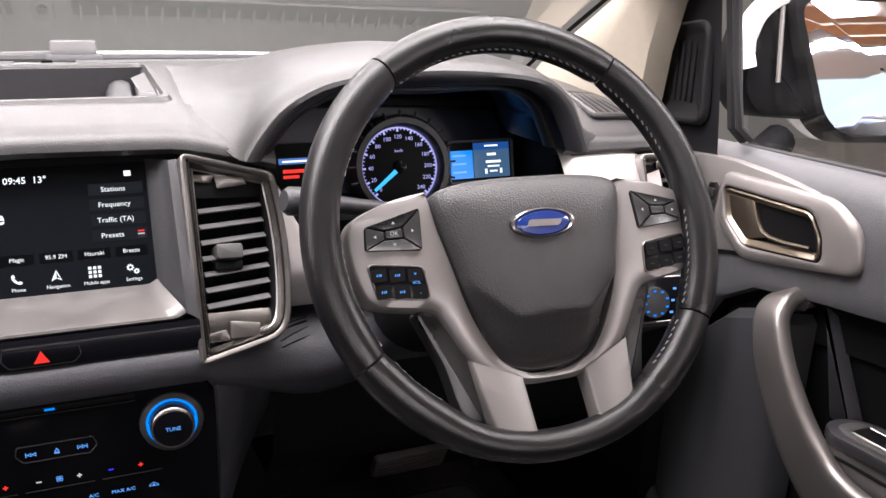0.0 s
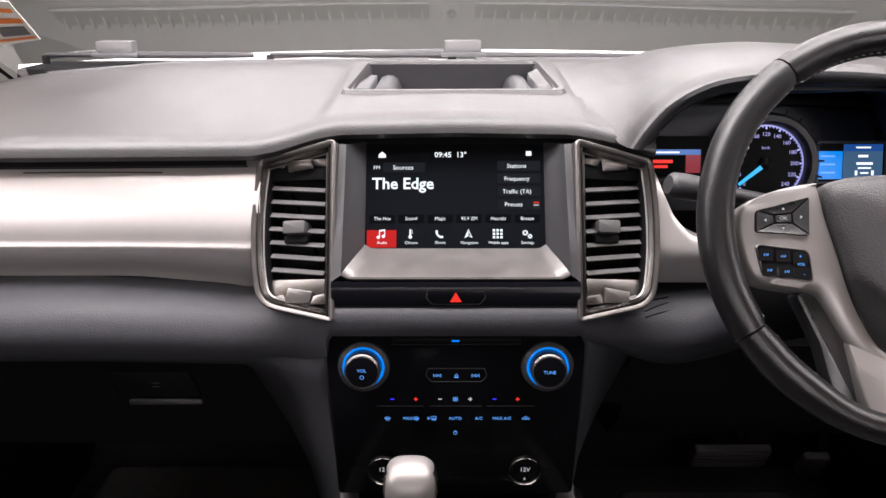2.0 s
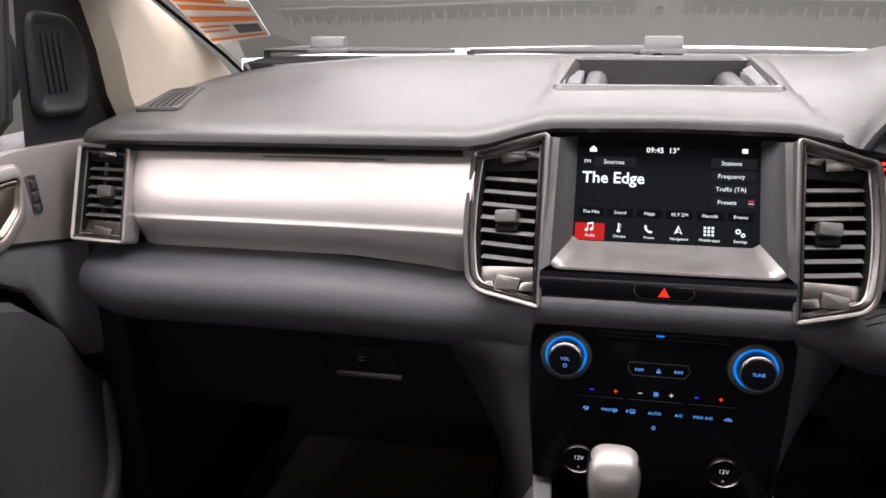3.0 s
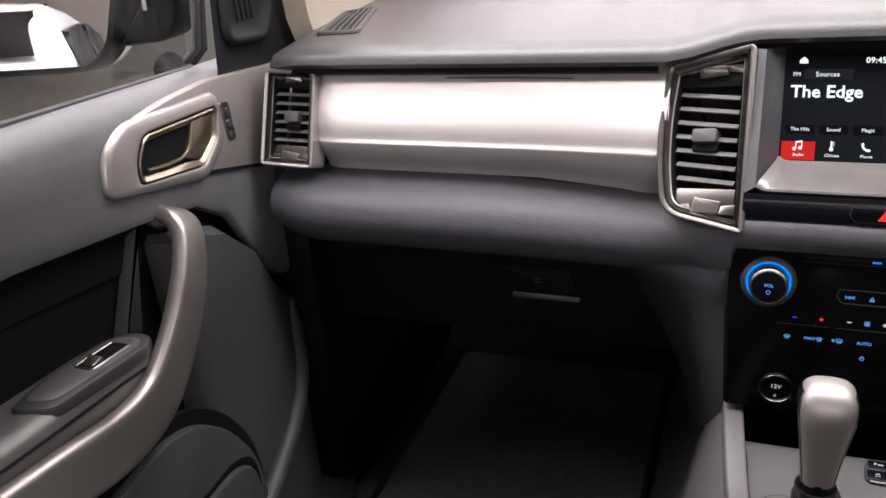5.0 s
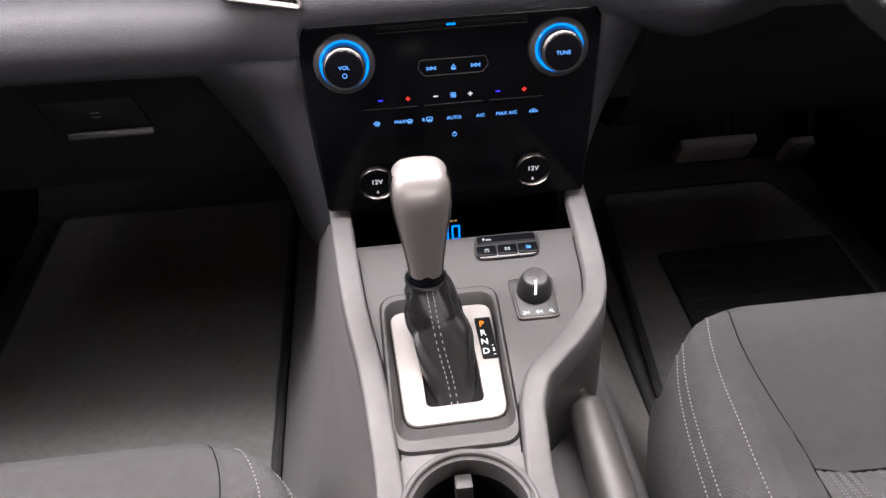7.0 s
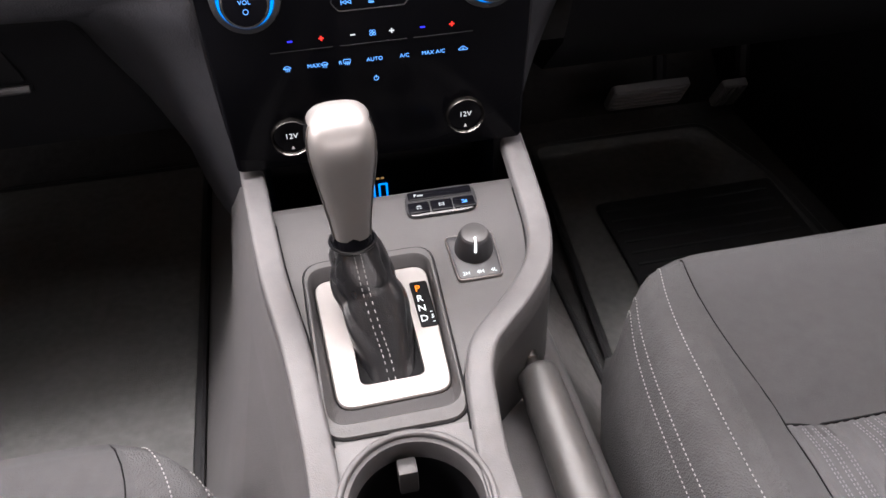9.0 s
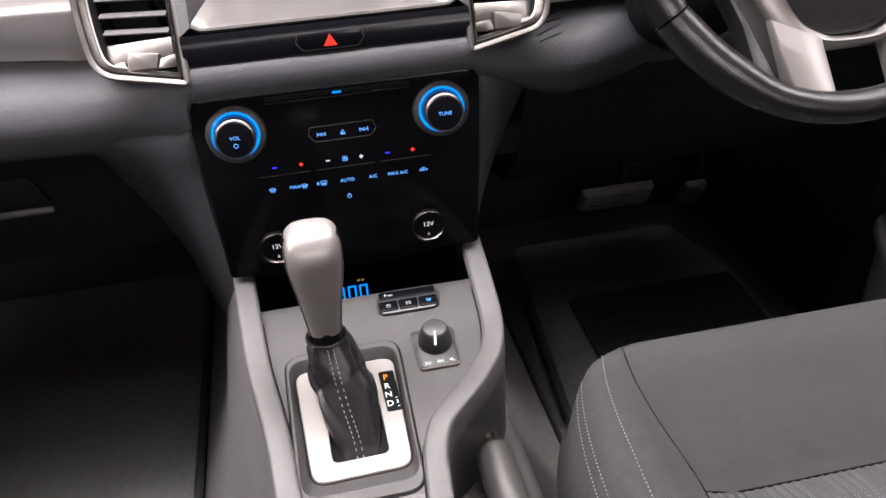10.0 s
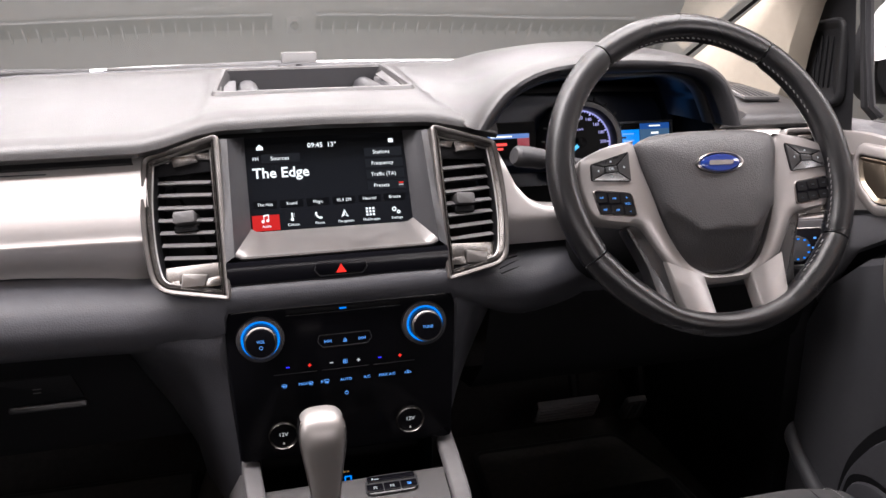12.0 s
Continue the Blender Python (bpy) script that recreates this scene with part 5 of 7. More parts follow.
# spokes
def spoke(s):
    m = HM
    # one satin plate from the airbag cover out to the rim, narrowing to a strip below it
    outer = [(0.082, 0.0505), (0.105, 0.0465), (0.125, 0.04), (0.1405, 0.031), (0.144, 0.01), (0.138, -0.018), (0.128, -0.029), (0.105, -0.0335), (0.088, -0.037), (0.08, -0.048), (0.07, -0.066), (0.058, -0.083), (0.04, -0.094), (0.02, -0.098), (0.0, -0.0985)]
    inner = [(0.081, 0.0475), (0.0808, 0.0455), (0.08, 0.042), (0.0785, 0.034), (0.0765, 0.022), (0.073, 0.008), (0.07, -0.004), (0.0675, -0.014), (0.0652, -0.024), (0.0622, -0.034), (0.0565, -0.049), (0.0475, -0.067), (0.0365, -0.081), (0.0185, -0.09), (0.0, -0.0915)]
    o, i = spline([(s * x, y, 0) for x, y in outer], 4), spline([(s * x, y, 0) for x, y in inner], 4)
    rows = []
    for a, b in zip(o, i):
        drop = max(0, -a.y - 0.03) * 0.1
        n = (a - b).normalized() if (a - b).length > 1e-5 else Vector((s, 0, 0))
        w = (a - b).length
        e = min(0.003, 0.3 * w)
        rows.append([m @ Vector((p.x, p.y, h - drop)) for p, h in ((b, -0.008), (b, 0.0145), (b + n * e, 0.0165), (b + n * w * 0.5, 0.0172), (a - n * e, 0.0155), (a, 0.0125), (a, -0.008))])
    part("spoke_plate", grid(rows), SPOKE, wheel, "satin silver spoke plate", angle=50)
    # lower spoke: a satin panel that swells out over the rim
    rows = []
    for k in range(9):
        f = k / 8
        xo, yo = 0.066 + (0.056 - 0.066) * f, -0.0745 - 0.0585 * f
        xi, yi = 0.026 + (0.0255 - 0.026) * f, -0.0925 - 0.0455 * f
        h = 0.0125 + 0.0115 * f
        p, q = Vector((s * xo, yo, h)), Vector((s * xi, yi, h))
        e = (p - q).normalized()
        rows.append([m @ v for v in (p - Vector((0, 0, 0.016)) + e * 0.001, p - Vector((0, 0, 0.002)), p - e * 0.002, p.lerp(q, 0.5) + Vector((0, 0, 0.0006)), q + e * 0.002, q - Vector((0, 0, 0.002)), q - Vector((0, 0, 0.016)) - e * 0.001)])
    rows.append([p + (WM.to_3x3() @ Vector((0, -0.0012, -0.002 if 0 < c < 6 else 0))) for c, p in enumerate(rows[-1])])
    rows.append([p + (WM.to_3x3() @ Vector((0, 0.0, -0.014))) for p in rows[-1]])
    part("lower_spoke", grid(rows), SPOKE, wheel, "satin silver lower spoke", angle=50)
    back = [(0.08, -0.032), (0.058, -0.073), (0.052, -0.133), (0.073, -0.128), (0.084, -0.075), (0.1, -0.036)]
    part("spoke_back", slab(rounded([(s * x, y) for x, y in back], 0.004), at(m, 0, 0, 0.0075), 0.018, 0.003), KEYMAT, wheel)
    # cursor pad: four keys round an OK key
    quad = [(0.131, 0.0275), (0.0885, 0.0385), (0.0905, 0.0075), (0.1325, 0.0105)]
    base = part("cursor_pad", slab(rounded([(s * x, y) for x, y in quad], 0.003), at(m, 0, 0, 0.0178), 0.004, 0.0004), BLACK, wheel, "black four-way cursor pad")
    cx, cy = 0.1105, 0.021
    ok = [(cx + 0.0068, cy + 0.0026), (cx - 0.0068, cy + 0.004), (cx - 0.0068, cy - 0.0036), (cx + 0.0068, cy - 0.0036)]
    for k in range(4):
        a, b, c, d = quad[k], quad[(k + 1) % 4], ok[(k + 1) % 4], ok[k]
        key = inset([(s * p[0], p[1]) for p in (a, b, c, d)], 0.0007)
        part("key", slab(key, at(m, 0, 0, 0.0193), 0.002, 0.0006), KEYMAT, base)
        px, py = sum(p[0] for p in (a, b, c, d)) / 4, sum(p[1] for p in (a, b, c, d)) / 4
        part("key_symbol", slab([(-0.0013, -0.0008), (0.0013, -0.0008), (0, 0.0011)], at(m, s * px, py, 0.0196) @ pose(0, 0, 0, 0, 0, (0, s * 90, 180, -s * 90)[k]), 0.0003), E_SOFT, base)
    part("ok_key", slab(rounded([(s * x, y) for x, y in inset(ok, 0.0006)], 0.0012), at(m, 0, 0, 0.0196), 0.002, 0.0006), KEYMAT, base)
    if s < 0:
        words("OK", 0.0042, at(m, s * cx, cy, 0.0198), E_SOFT, base)
    # lit key block
    blk = [(0.132, 0.0005), (0.0925, -0.0045), (0.0905, -0.0275), (0.1275, -0.0225)]
    line = rounded([(s * x, y) for x, y in blk], 0.004)
    bl = part("key_block", slab(line, at(m, 0, 0, 0.0182), 0.006, 0.0012), GLOSS, wheel, "gloss black block of blue lit keys")
    part("block_edge", ring(inset(line, -0.0012), at(m, 0, 0, 0.0178), 0.0014, 0.004, 0.0004), CHROME, bl)
    at_key = lambda i, j: (s * (blk[0][0] + (blk[1][0] - blk[0][0]) * (i + 0.5) / 3 - 0.002 * j), -0.0072 - 0.012 * j - 0.0012 * i)
    for i in range(3):
        for j in range(2):
            x, y = at_key(i if s > 0 else 2 - i, j)
            key = rounded(rect(x - 0.0056, x + 0.0056, y - 0.0046, y + 0.0046), 0.001)
            part("key", slab(key, at(m, 0, 0, 0.01855), 0.0006), BLACK, bl)
            f = at(m, x, y, 0.0188) @ Matrix.Diagonal((0.8, 0.8, 1, 1))
            if s < 0 and i == 0:
                words("+" if j == 0 else "-", 0.0052, at(f, 0, 0.001 if j == 0 else -0.001), E_ICE, bl)
            elif s < 0:
                for bx, bw in ((-0.0016, 0.0006), (0.0002, 0.0004), (0.0018, 0.0007)):
                    part("key_symbol", slab([(bx - bw, -0.0012), (bx + bw * 0.4, -0.001), (bx + bw, 0.0012), (bx - bw * 0.4, 0.0009)], f, 0.0002), E_ICE, bl)
            else:
                part("key_symbol", slab(rect(-0.0022, 0.0022, -0.0007, 0.0007), f, 0.0002), E_GREY, bl)
    if s < 0:
        words("VOL", 0.0032, at(m, at_key(2, 0)[0], -0.0150, 0.0194), E_ICE, bl)


spoke(-1)
spoke(1)
part("hub", lathe([(0.045, 0.0), (0.05, -0.02), (0.045, -0.06), (0.04, -0.1)], HM, 28), BLACK, wheel)

# column, stalk and light switch
col = thing("steering_column", 0.36, 0.02, 0.72, "black steering column cowl", "steering column")
part("cowl", tube([WM @ Vector((0, -0.02, z)) for z in (-0.05, -0.08, -0.16, -0.26)], [0.04, 0.046, 0.05, 0.055], 20), BLACK, col)
stalk = thing("indicator_stalk", 0.23, -0.03, 0.81, "dark grey indicator stalk behind the wheel", "stalk")
part("arm", tube([(0.33, 0.0, 0.79), (0.26, -0.012, 0.805), (0.235, -0.016, 0.81)], [0.007, 0.008, 0.01], 12), DARK, stalk)
part("tip", tube([(0.238, -0.016, 0.81), (0.22, -0.019, 0.814), (0.206, -0.021, 0.816), (0.202, -0.022, 0.817)], [0.012, 0.0125, 0.0125, 0.009], 14), DARK, stalk)
lsw = thing("light_switch", 0.65, 0.03, 0.63, "rotary light switch panel with blue lit marks", "switch")
LM = facing(0.614, -0.012, 0.669, 12, -6)
part("bezel", slab(rounded([(-0.03, -0.03), (0.034, -0.03), (0.046, 0.012), (0.036, 0.038), (-0.03, 0.038)], 0.01), at(LM, 0, 0, -0.001), 0.02, 0.005), DARK, lsw)
part("plate", slab(rounded([(-0.026, -0.022), (0.022, -0.022), (0.031, 0.008), (0.025, 0.025), (-0.026, 0.025)], 0.004), at(LM, 0, 0, 0.001), 0.01, 0.002), GLOSS, lsw)
part("plate_edge", ring(rounded([(-0.028, -0.024), (0.024, -0.024), (0.033, 0.008), (0.027, 0.027), (-0.028, 0.027)], 0.005), at(LM, 0, 0, 0.0005), 0.0018, 0.01, 0.0005), CHROME, lsw)
part("knob", lathe([(0.017, 0.0), (0.0165, 0.009), (0.0, 0.01)], at(LM, -0.012, 0, 0)), DARK, lsw)
for k in range(9):
    a = radians(20 + 40 * k)
    part("key_symbol", slab(rect(-0.0017, 0.0017, -0.001, 0.001), at(LM, -0.012 + 0.0135 * math.cos(a), 0.0135 * math.sin(a), 0.0104), 0.0003), E_BLUE, lsw)
for x, y in ((0.015, 0.013), (0.013, 0.0), (0.011, -0.013)):
    part("key_symbol", slab(rect(-0.002, 0.002, -0.0012, 0.0012), at(LM, x, y, 0.0015), 0.0003), E_ICE, lsw)

# ---- instruments ----
clu = thing("instrument_cluster", 0.366, 0.18, 0.77, "dark instrument cluster with violet lit speedometer and blue displays", "instrument cluster")
CL = facing(0.378, 0.218, 0.815, 14)
part("face", slab(rounded([(-0.16, -0.09), (0.165, -0.09), (0.15, 0.02), (0.12, 0.06), (-0.09, 0.06), (-0.14, 0.0)], 0.02), at(CL, 0, 0, -0.02), 0.01), NAVY, clu)
part("surround", ring(rounded([(-0.165, -0.07), (0.175, -0.07), (0.165, 0.03), (0.13, 0.066), (-0.09, 0.066), (-0.145, 0.03)], 0.02), at(CL, 0, 0, 0.004), 0.012, 0.03, 0.003, 0.012), NAVY, clu)
SP = facing(0.381, 0.2, 0.787, 14)
speedo = part("speedometer", lathe([(0.047, 0.0), (0.0, 0.0005)], SP, 48), BLACK, clu, "round speedometer with violet scale")
part("bezel", grid([[SP @ Vector((r * math.cos(2 * math.pi * k / 48), r * math.sin(2 * math.pi * k / 48), h)) for k in range(48)] for r, h in ((0.048, -0.002), (0.048, 0.01), (0.0505, 0.017), (0.057, 0.018), (0.061, 0.012), (0.062, -0.02))], True), DARK, speedo)
for k in range(13):
    a = 195 - k * 17.5
    part("bezel_notch", slab(rect(0.0545, 0.0625, -0.0012, 0.0012), at(SP, 0, 0, 0.0185) @ pose(0, 0, 0, 0, 0, a) @ pose(0, 0, 0, 0, 22, 0) @ Matrix.Translation((0.0, 0, 0.0215)), 0.003, 0.0006), KEYMAT, speedo)
bm = bmesh.new()
for k in range(49):
    a = radians(225 - 270 * k / 48)
    big = k % 4 == 0
    r1, r0 = 0.0455, 0.0415 if big else 0.0435
    w = 0.0012 if big else 0.0006
    join(bm, slab([(r0, -w), (r1, -w), (r1, w), (r0, w)], at(SP, 0, 0, 0.0014) @ pose(0, 0, 0, 0, 0, math.degrees(a)), 0.0004))
part("scale", bm, E_VIOLET, speedo)
part("scale_ring", ring(disc_poly(0.0472, 48), at(SP, 0, 0, 0.001), 0.002, 0.0004, 0.0001), E_VIOLET, speedo)
for k in range(0, 13):
    a = radians(225 - 270 * k / 12)
    words(str(k * 20), 0.0068, at(SP, 0.0355 * math.cos(a), 0.0355 * math.sin(a), 0.0012), E_VIOLET, speedo)
words("km/h", 0.005, at(SP, 0, 0.019, 0.0012), E_VIOLET, speedo)
part("needle", slab([(0.0, -0.0028), (0.042, -0.0018), (0.042, 0.0018), (0.0, 0.0028)], at(SP, 0, 0, 0.005) @ pose(0, 0, 0, 0, 0, 218), 0.001), mat("lit_cyan", (0.05, 0.5, 1.0), emit=1.1), speedo, "glowing cyan needle")
part("needle_hub", lathe([(0.008, 0.001), (0.0075, 0.006), (0, 0.007)], SP, 20), GLOSS, speedo)
RD = facing(0.488, 0.2, 0.792, 14)
rd = part("right_display", slab(rounded(rect(-0.044, 0.039, -0.028, 0.021), 0.003), RD, 0.004), BLACK, clu, "blue trip display")
part("page", slab(rect(-0.012, 0.036, -0.024, 0.018), at(RD, 0, 0, 0.0003), 0.0002), mat("lit_page", (0.1, 0.22, 0.42), emit=0.5), rd)
part("side_menu", slab(rect(-0.043, -0.013, -0.024, 0.01), at(RD, 0, 0, 0.0003), 0.0002), mat("lit_menu", (0.0, 0.25, 0.9), emit=1.0), rd)
part("page_title", slab(rect(-0.012, 0.036, 0.01, 0.0185), at(RD, 0, 0, 0.0005), 0.0002), mat("lit_title_blue", (0.02, 0.1, 0.4), emit=0.7), rd)
part("display_frame", ring(rounded(rect(-0.046, 0.041, -0.03, 0.0225), 0.003), at(RD, 0, 0, 0.003), 0.003, 0.006, 0.0008), GREY, rd)
for x, y, w, h in ((0.012, 0.0145, 0.018, 0.002), (0.012, 0.004, 0.012, 0.003), (0.014, -0.005, 0.02, 0.003), (0.014, -0.0105, 0.016, 0.002), (0.004, -0.0165, 0.003, 0.006), (0.024, -0.0165, 0.003, 0.006), (0.014, -0.0165, 0.01, 0.002)):
    part("lit_mark", slab(rect(x - w / 2, x + w / 2, y - h / 2, y + h / 2), at(RD, 0, 0, 0.0006), 0.0002), E_WHITE, rd)
for y in (0.004, -0.006, -0.016):
    part("lit_mark", slab(rect(-0.04, -0.022, y - 0.001, y + 0.001), at(RD, 0, 0, 0.0006), 0.0002), E_ICE, rd)
LD = facing(0.271, 0.2, 0.8, 14)
ld = part("left_display", slab(rounded(rect(-0.046, 0.04, -0.028, 0.021), 0.003), LD, 0.004), BLACK, clu, "blue and red information display")
part("title_bar", slab(rect(-0.032, 0.03, -0.002, 0.0045), at(LD, 0, 0, 0.0003), 0.0002), mat("lit_title", (0.1, 0.25, 0.7), emit=0.7), ld)
part("title_text", slab(rect(-0.028, 0.004, 0.0, 0.002), at(LD, 0, 0, 0.0006), 0.0002), E_WHITE, ld)
part("red_text", slab(rect(-0.028, -0.004, -0.012, -0.008), at(LD, 0, 0, 0.0005), 0.0002), E_RED, ld)
part("red_text", slab(rect(-0.028, -0.01, -0.018, -0.0145), at(LD, 0, 0, 0.0005), 0.0002), E_RED, ld)
part("red_glow", slab(rect(0.012, 0.03, -0.024, -0.002), at(LD, 0, 0, 0.0003), 0.0002), mat("lit_pink", (0.5, 0.05, 0.08), emit=0.5), ld)

# ---- screen page ----
disp = next(o for o in screen.children if o.name.startswith("display"))
W_, H_ = 0.192, 0.115


def sxy(px, py):
    """A place on the display in fractions of its width and height, from its upper left corner."""
    return at(S, (px - 0.5) * W_, (0.5 - py) * H_, 0.0004)


def patch(x0, x1, y0, y1, material, lift=0.0):
    return part("page_tile", slab(rect((x0 - 0.5) * W_, (x1 - 0.5) * W_, (0.5 - y1) * H_, (0.5 - y0) * H_), at(S, 0, 0, 0.0003 + lift), 0.0002), material, disp)


patch(0.09, 0.33, 0.175, 0.27, E_TILE)
for k in range(4):
    patch(0.74, 0.985, 0.16 + k * 0.125, 0.255 + k * 0.125, E_TILE)
patch(0.005, 0.17, 0.83, 0.995, mat("lit_red_tile", (0.8, 0.03, 0.03), emit=0.75))
for k in range(6):
    patch(0.02 + k * 0.163, 0.16 + k * 0.163, 0.68, 0.76, mat("lit_dim_tile", (0.012, 0.013, 0.017), emit=0.4) if k == 0 else bpy.data.materials["lit_dim_tile"])
words("09:45  13°", 0.0085, sxy(0.475, 0.1), E_WHITE, disp, bold=0.0001)
words("The Edge", 0.0178, sxy(0.205, 0.385), E_WHITE, disp, bold=0.00035)
words("FM", 0.006, sxy(0.055, 0.225), E_WHITE, disp)
words("Sources", 0.007, sxy(0.205, 0.225), E_WHITE, disp)
for k, t in enumerate(("Stations", "Frequency", "Traffic (TA)", "Presets")):
    words(t, 0.0066, sxy(0.85 if k < 3 else 0.83, 0.21 + k * 0.125), E_WHITE, disp)
for k, t in enumerate(("The Hits", "Sound", "Magic", "95.9 ZM", "Hauraki", "Breeze")):
    words(t, 0.0052, sxy(0.09 + k * 0.163, 0.72), E_WHITE, disp)
for k, e in enumerate((E_RED, E_SOFT, E_GREY)):
    patch(0.942, 0.972, 0.56 + k * 0.024, 0.572 + k * 0.024, e, 0.0003)
for k, t in enumerate(("Audio", "Climate", "Phone", "Navigation", "Mobile apps", "Settings")):
    words(t, 0.0044, sxy(0.09 + k * 0.163, 0.95), E_WHITE, disp)
def dot(x, y, r, n=12):
    return [(x + px, y + py) for px, py in disc_poly(r, n)]


def gear_shape(x, y, r, teeth=8):
    return [(x + r * (1.0 if (k // 2) % 2 else 0.76) * math.cos(math.pi * (k + 0.5) / teeth / 1.0 * 0.5), y + r * (1.0 if (k // 2) % 2 else 0.76) * math.sin(math.pi * (k + 0.5) / teeth * 0.5)) for k in range(teeth * 4)]


ICON = {
    0: [rect(-0.0022, -0.0013, -0.003, 0.0042), rect(0.0033, 0.0042, -0.002, 0.0052), [(-0.0022, 0.0028), (0.0042, 0.0038), (0.0042, 0.0056), (-0.0022, 0.0046)], dot(-0.0031, -0.0032, 0.0018), dot(0.0024, -0.0022, 0.0018)],
    1: [rect(-0.0009, 0.0009, -0.002, 0.0055), dot(0, -0.0028, 0.002), rect(0.0015, 0.0028, 0.0038, 0.0043), rect(0.0015, 0.0028, 0.0022, 0.0027), rect(0.0015, 0.0028, 0.0006, 0.0011)],
    2: [[(-0.0042, 0.0036), (-0.0024, 0.0048), (-0.0012, 0.0024), (-0.0022, 0.0014), (0.0012, -0.0022), (0.0024, -0.0013), (0.0046, -0.0026), (0.0034, -0.0044), (0.001, -0.0042), (-0.002, -0.0022), (-0.004, 0.0008)]],
    3: [[(-0.0044, -0.0042), (0, -0.0018), (0, 0.0058)], [(0.0044, -0.0042), (0.0034, -0.0036), (0.0006, 0.0022), (0, 0.0058)], [(0.0044, -0.0042), (0.0012, -0.0014), (0.0, -0.0018)]],
    4: [rect(-0.0052 + i * 0.004, -0.0026 + i * 0.004, -0.0046 + j * 0.0038, -0.002 + j * 0.0038) for i in range(3) for j in range(3)],
}
for cx, cy, r in ((-0.0015, 0.0016, 0.0032), (0.0036, -0.0022, 0.0026)):
    part("page_icon", ring(gear_shape(cx, cy, r), at(sxy(0.085 + 5 * 0.163, 0.87), 0, 0, 0.0003), 0.0011, 0.0002, 0.00005), E_WHITE, disp, smooth=False)
for k, polys in ICON.items():
    bm = bmesh.new()
    for p in polys:
        join(bm, slab(p, at(sxy(0.085 + k * 0.163, 0.87), 0, 0, 0.0003), 0.0002))
    part("page_icon", bm, E_WHITE, disp, smooth=False)
part("page_icon", slab([(-0.004, -0.003), (0.004, -0.003), (0.004, 0.0005), (0, 0.004), (-0.004, 0.0005)], sxy(0.085, 0.1), 0.0002), E_WHITE, disp)
part("page_icon", slab(rect(-0.003, 0.003, -0.002, 0.003), sxy(0.92, 0.09), 0.0002), E_WHITE, disp)

# ---- doors ----


def door(s, name):
    d = thing(name, s * 0.76, -0.2, 0.1, "dark grey door trim with silver handle surround and pull" + (", passenger side" if s < 0 else ", driver side"), "car door")

    def q(x, y, z):
        return (s * x, y, z)

    def belt(y):
        return lerp(y, (-0.8, -0.3, -0.16, -0.04, 0.1, 0.2), (0.845, 0.829, 0.825, 0.821, 0.817, 0.813))

    def under(y):
        return lerp(y, (-0.8, -0.3, -0.13, -0.04, 0.014, 0.04, 0.06, 0.09, 0.2), (0.74, 0.712, 0.69, 0.674, 0.642, 0.6, 0.558, 0.52, 0.48))

    ysec = (0.2, 0.13, 0.1, 0.08, 0.06, 0.045, 0.03, 0.014, -0.01, -0.04, -0.08, -0.13, -0.2, -0.3, -0.5, -0.8)
    prof = lambda y: [(0.79, belt(y) + 0.004), (0.775, belt(y) + 0.008), (0.755, belt(y)), (0.742, belt(y) - 0.018), (0.738, belt(y) - 0.06), (0.737, max(0.72, under(y) + 0.03)), (0.737, under(y) + 0.014), (0.741, under(y) + 0.004), (0.75, under(y))]
    part("upper_trim", grid([[q(x, y, z) for x, z in prof(y)] for y in ysec]), GREY, d, "grey grained upper door trim")
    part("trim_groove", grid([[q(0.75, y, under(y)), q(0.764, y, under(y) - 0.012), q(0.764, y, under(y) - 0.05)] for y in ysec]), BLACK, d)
    # recess lined in black, so the hollow's shade lies in its colour
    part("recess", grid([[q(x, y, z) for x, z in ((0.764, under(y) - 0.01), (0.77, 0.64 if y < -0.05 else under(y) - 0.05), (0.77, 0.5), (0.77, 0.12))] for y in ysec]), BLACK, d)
    # lower panel that bulges in below the pull
    rows = []
    for y in (0.135, 0.12, 0.1, 0.07, 0.03, -0.02, -0.06, -0.08, -0.095, -0.107, -0.116):
        x = lerp(y, (-0.116, -0.107, -0.095, -0.055, 0.03, 0.08, 0.12, 0.135), (0.764, 0.742, 0.731, 0.724, 0.722, 0.728, 0.74, 0.765))
        top = under(y) - 0.022
        rows.append([q(x + 0.02, y, top + 0.004)] + [q(x, y, top - 0.006 + (0.12 - top) * f) for f in (0, 0.2, 0.5, 0.8, 1)])
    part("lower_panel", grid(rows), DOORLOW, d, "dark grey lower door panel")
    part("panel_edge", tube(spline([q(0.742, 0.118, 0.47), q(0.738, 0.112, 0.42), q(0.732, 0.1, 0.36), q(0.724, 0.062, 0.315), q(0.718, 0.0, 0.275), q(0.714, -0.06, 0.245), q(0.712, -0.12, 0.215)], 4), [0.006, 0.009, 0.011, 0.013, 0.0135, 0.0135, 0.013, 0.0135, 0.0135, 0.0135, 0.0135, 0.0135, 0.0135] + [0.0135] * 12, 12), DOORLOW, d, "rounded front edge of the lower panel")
    F = Matrix(((0, 0, -s, s * 0.7365), (1, 0, 0, 0), (0, 1, 0, 0), (0, 0, 0, 1)))
    # map pocket and bottle holder
    pocket = [(-0.75, 0.43), (-0.3, 0.452), (-0.21, 0.462), (-0.155, 0.447), (-0.105, 0.405), (-0.065, 0.34), (-0.052, 0.27), (-0.06, 0.125), (-0.75, 0.125)]
    part("pocket_gap", slab(rounded([(y + (0.01 if y > -0.3 else 0), z + (0.016 if z > 0.2 else 0)) for y, z in pocket], 0.03), at(F, 0, 0, 0.014), 0.01), BLACK, d)
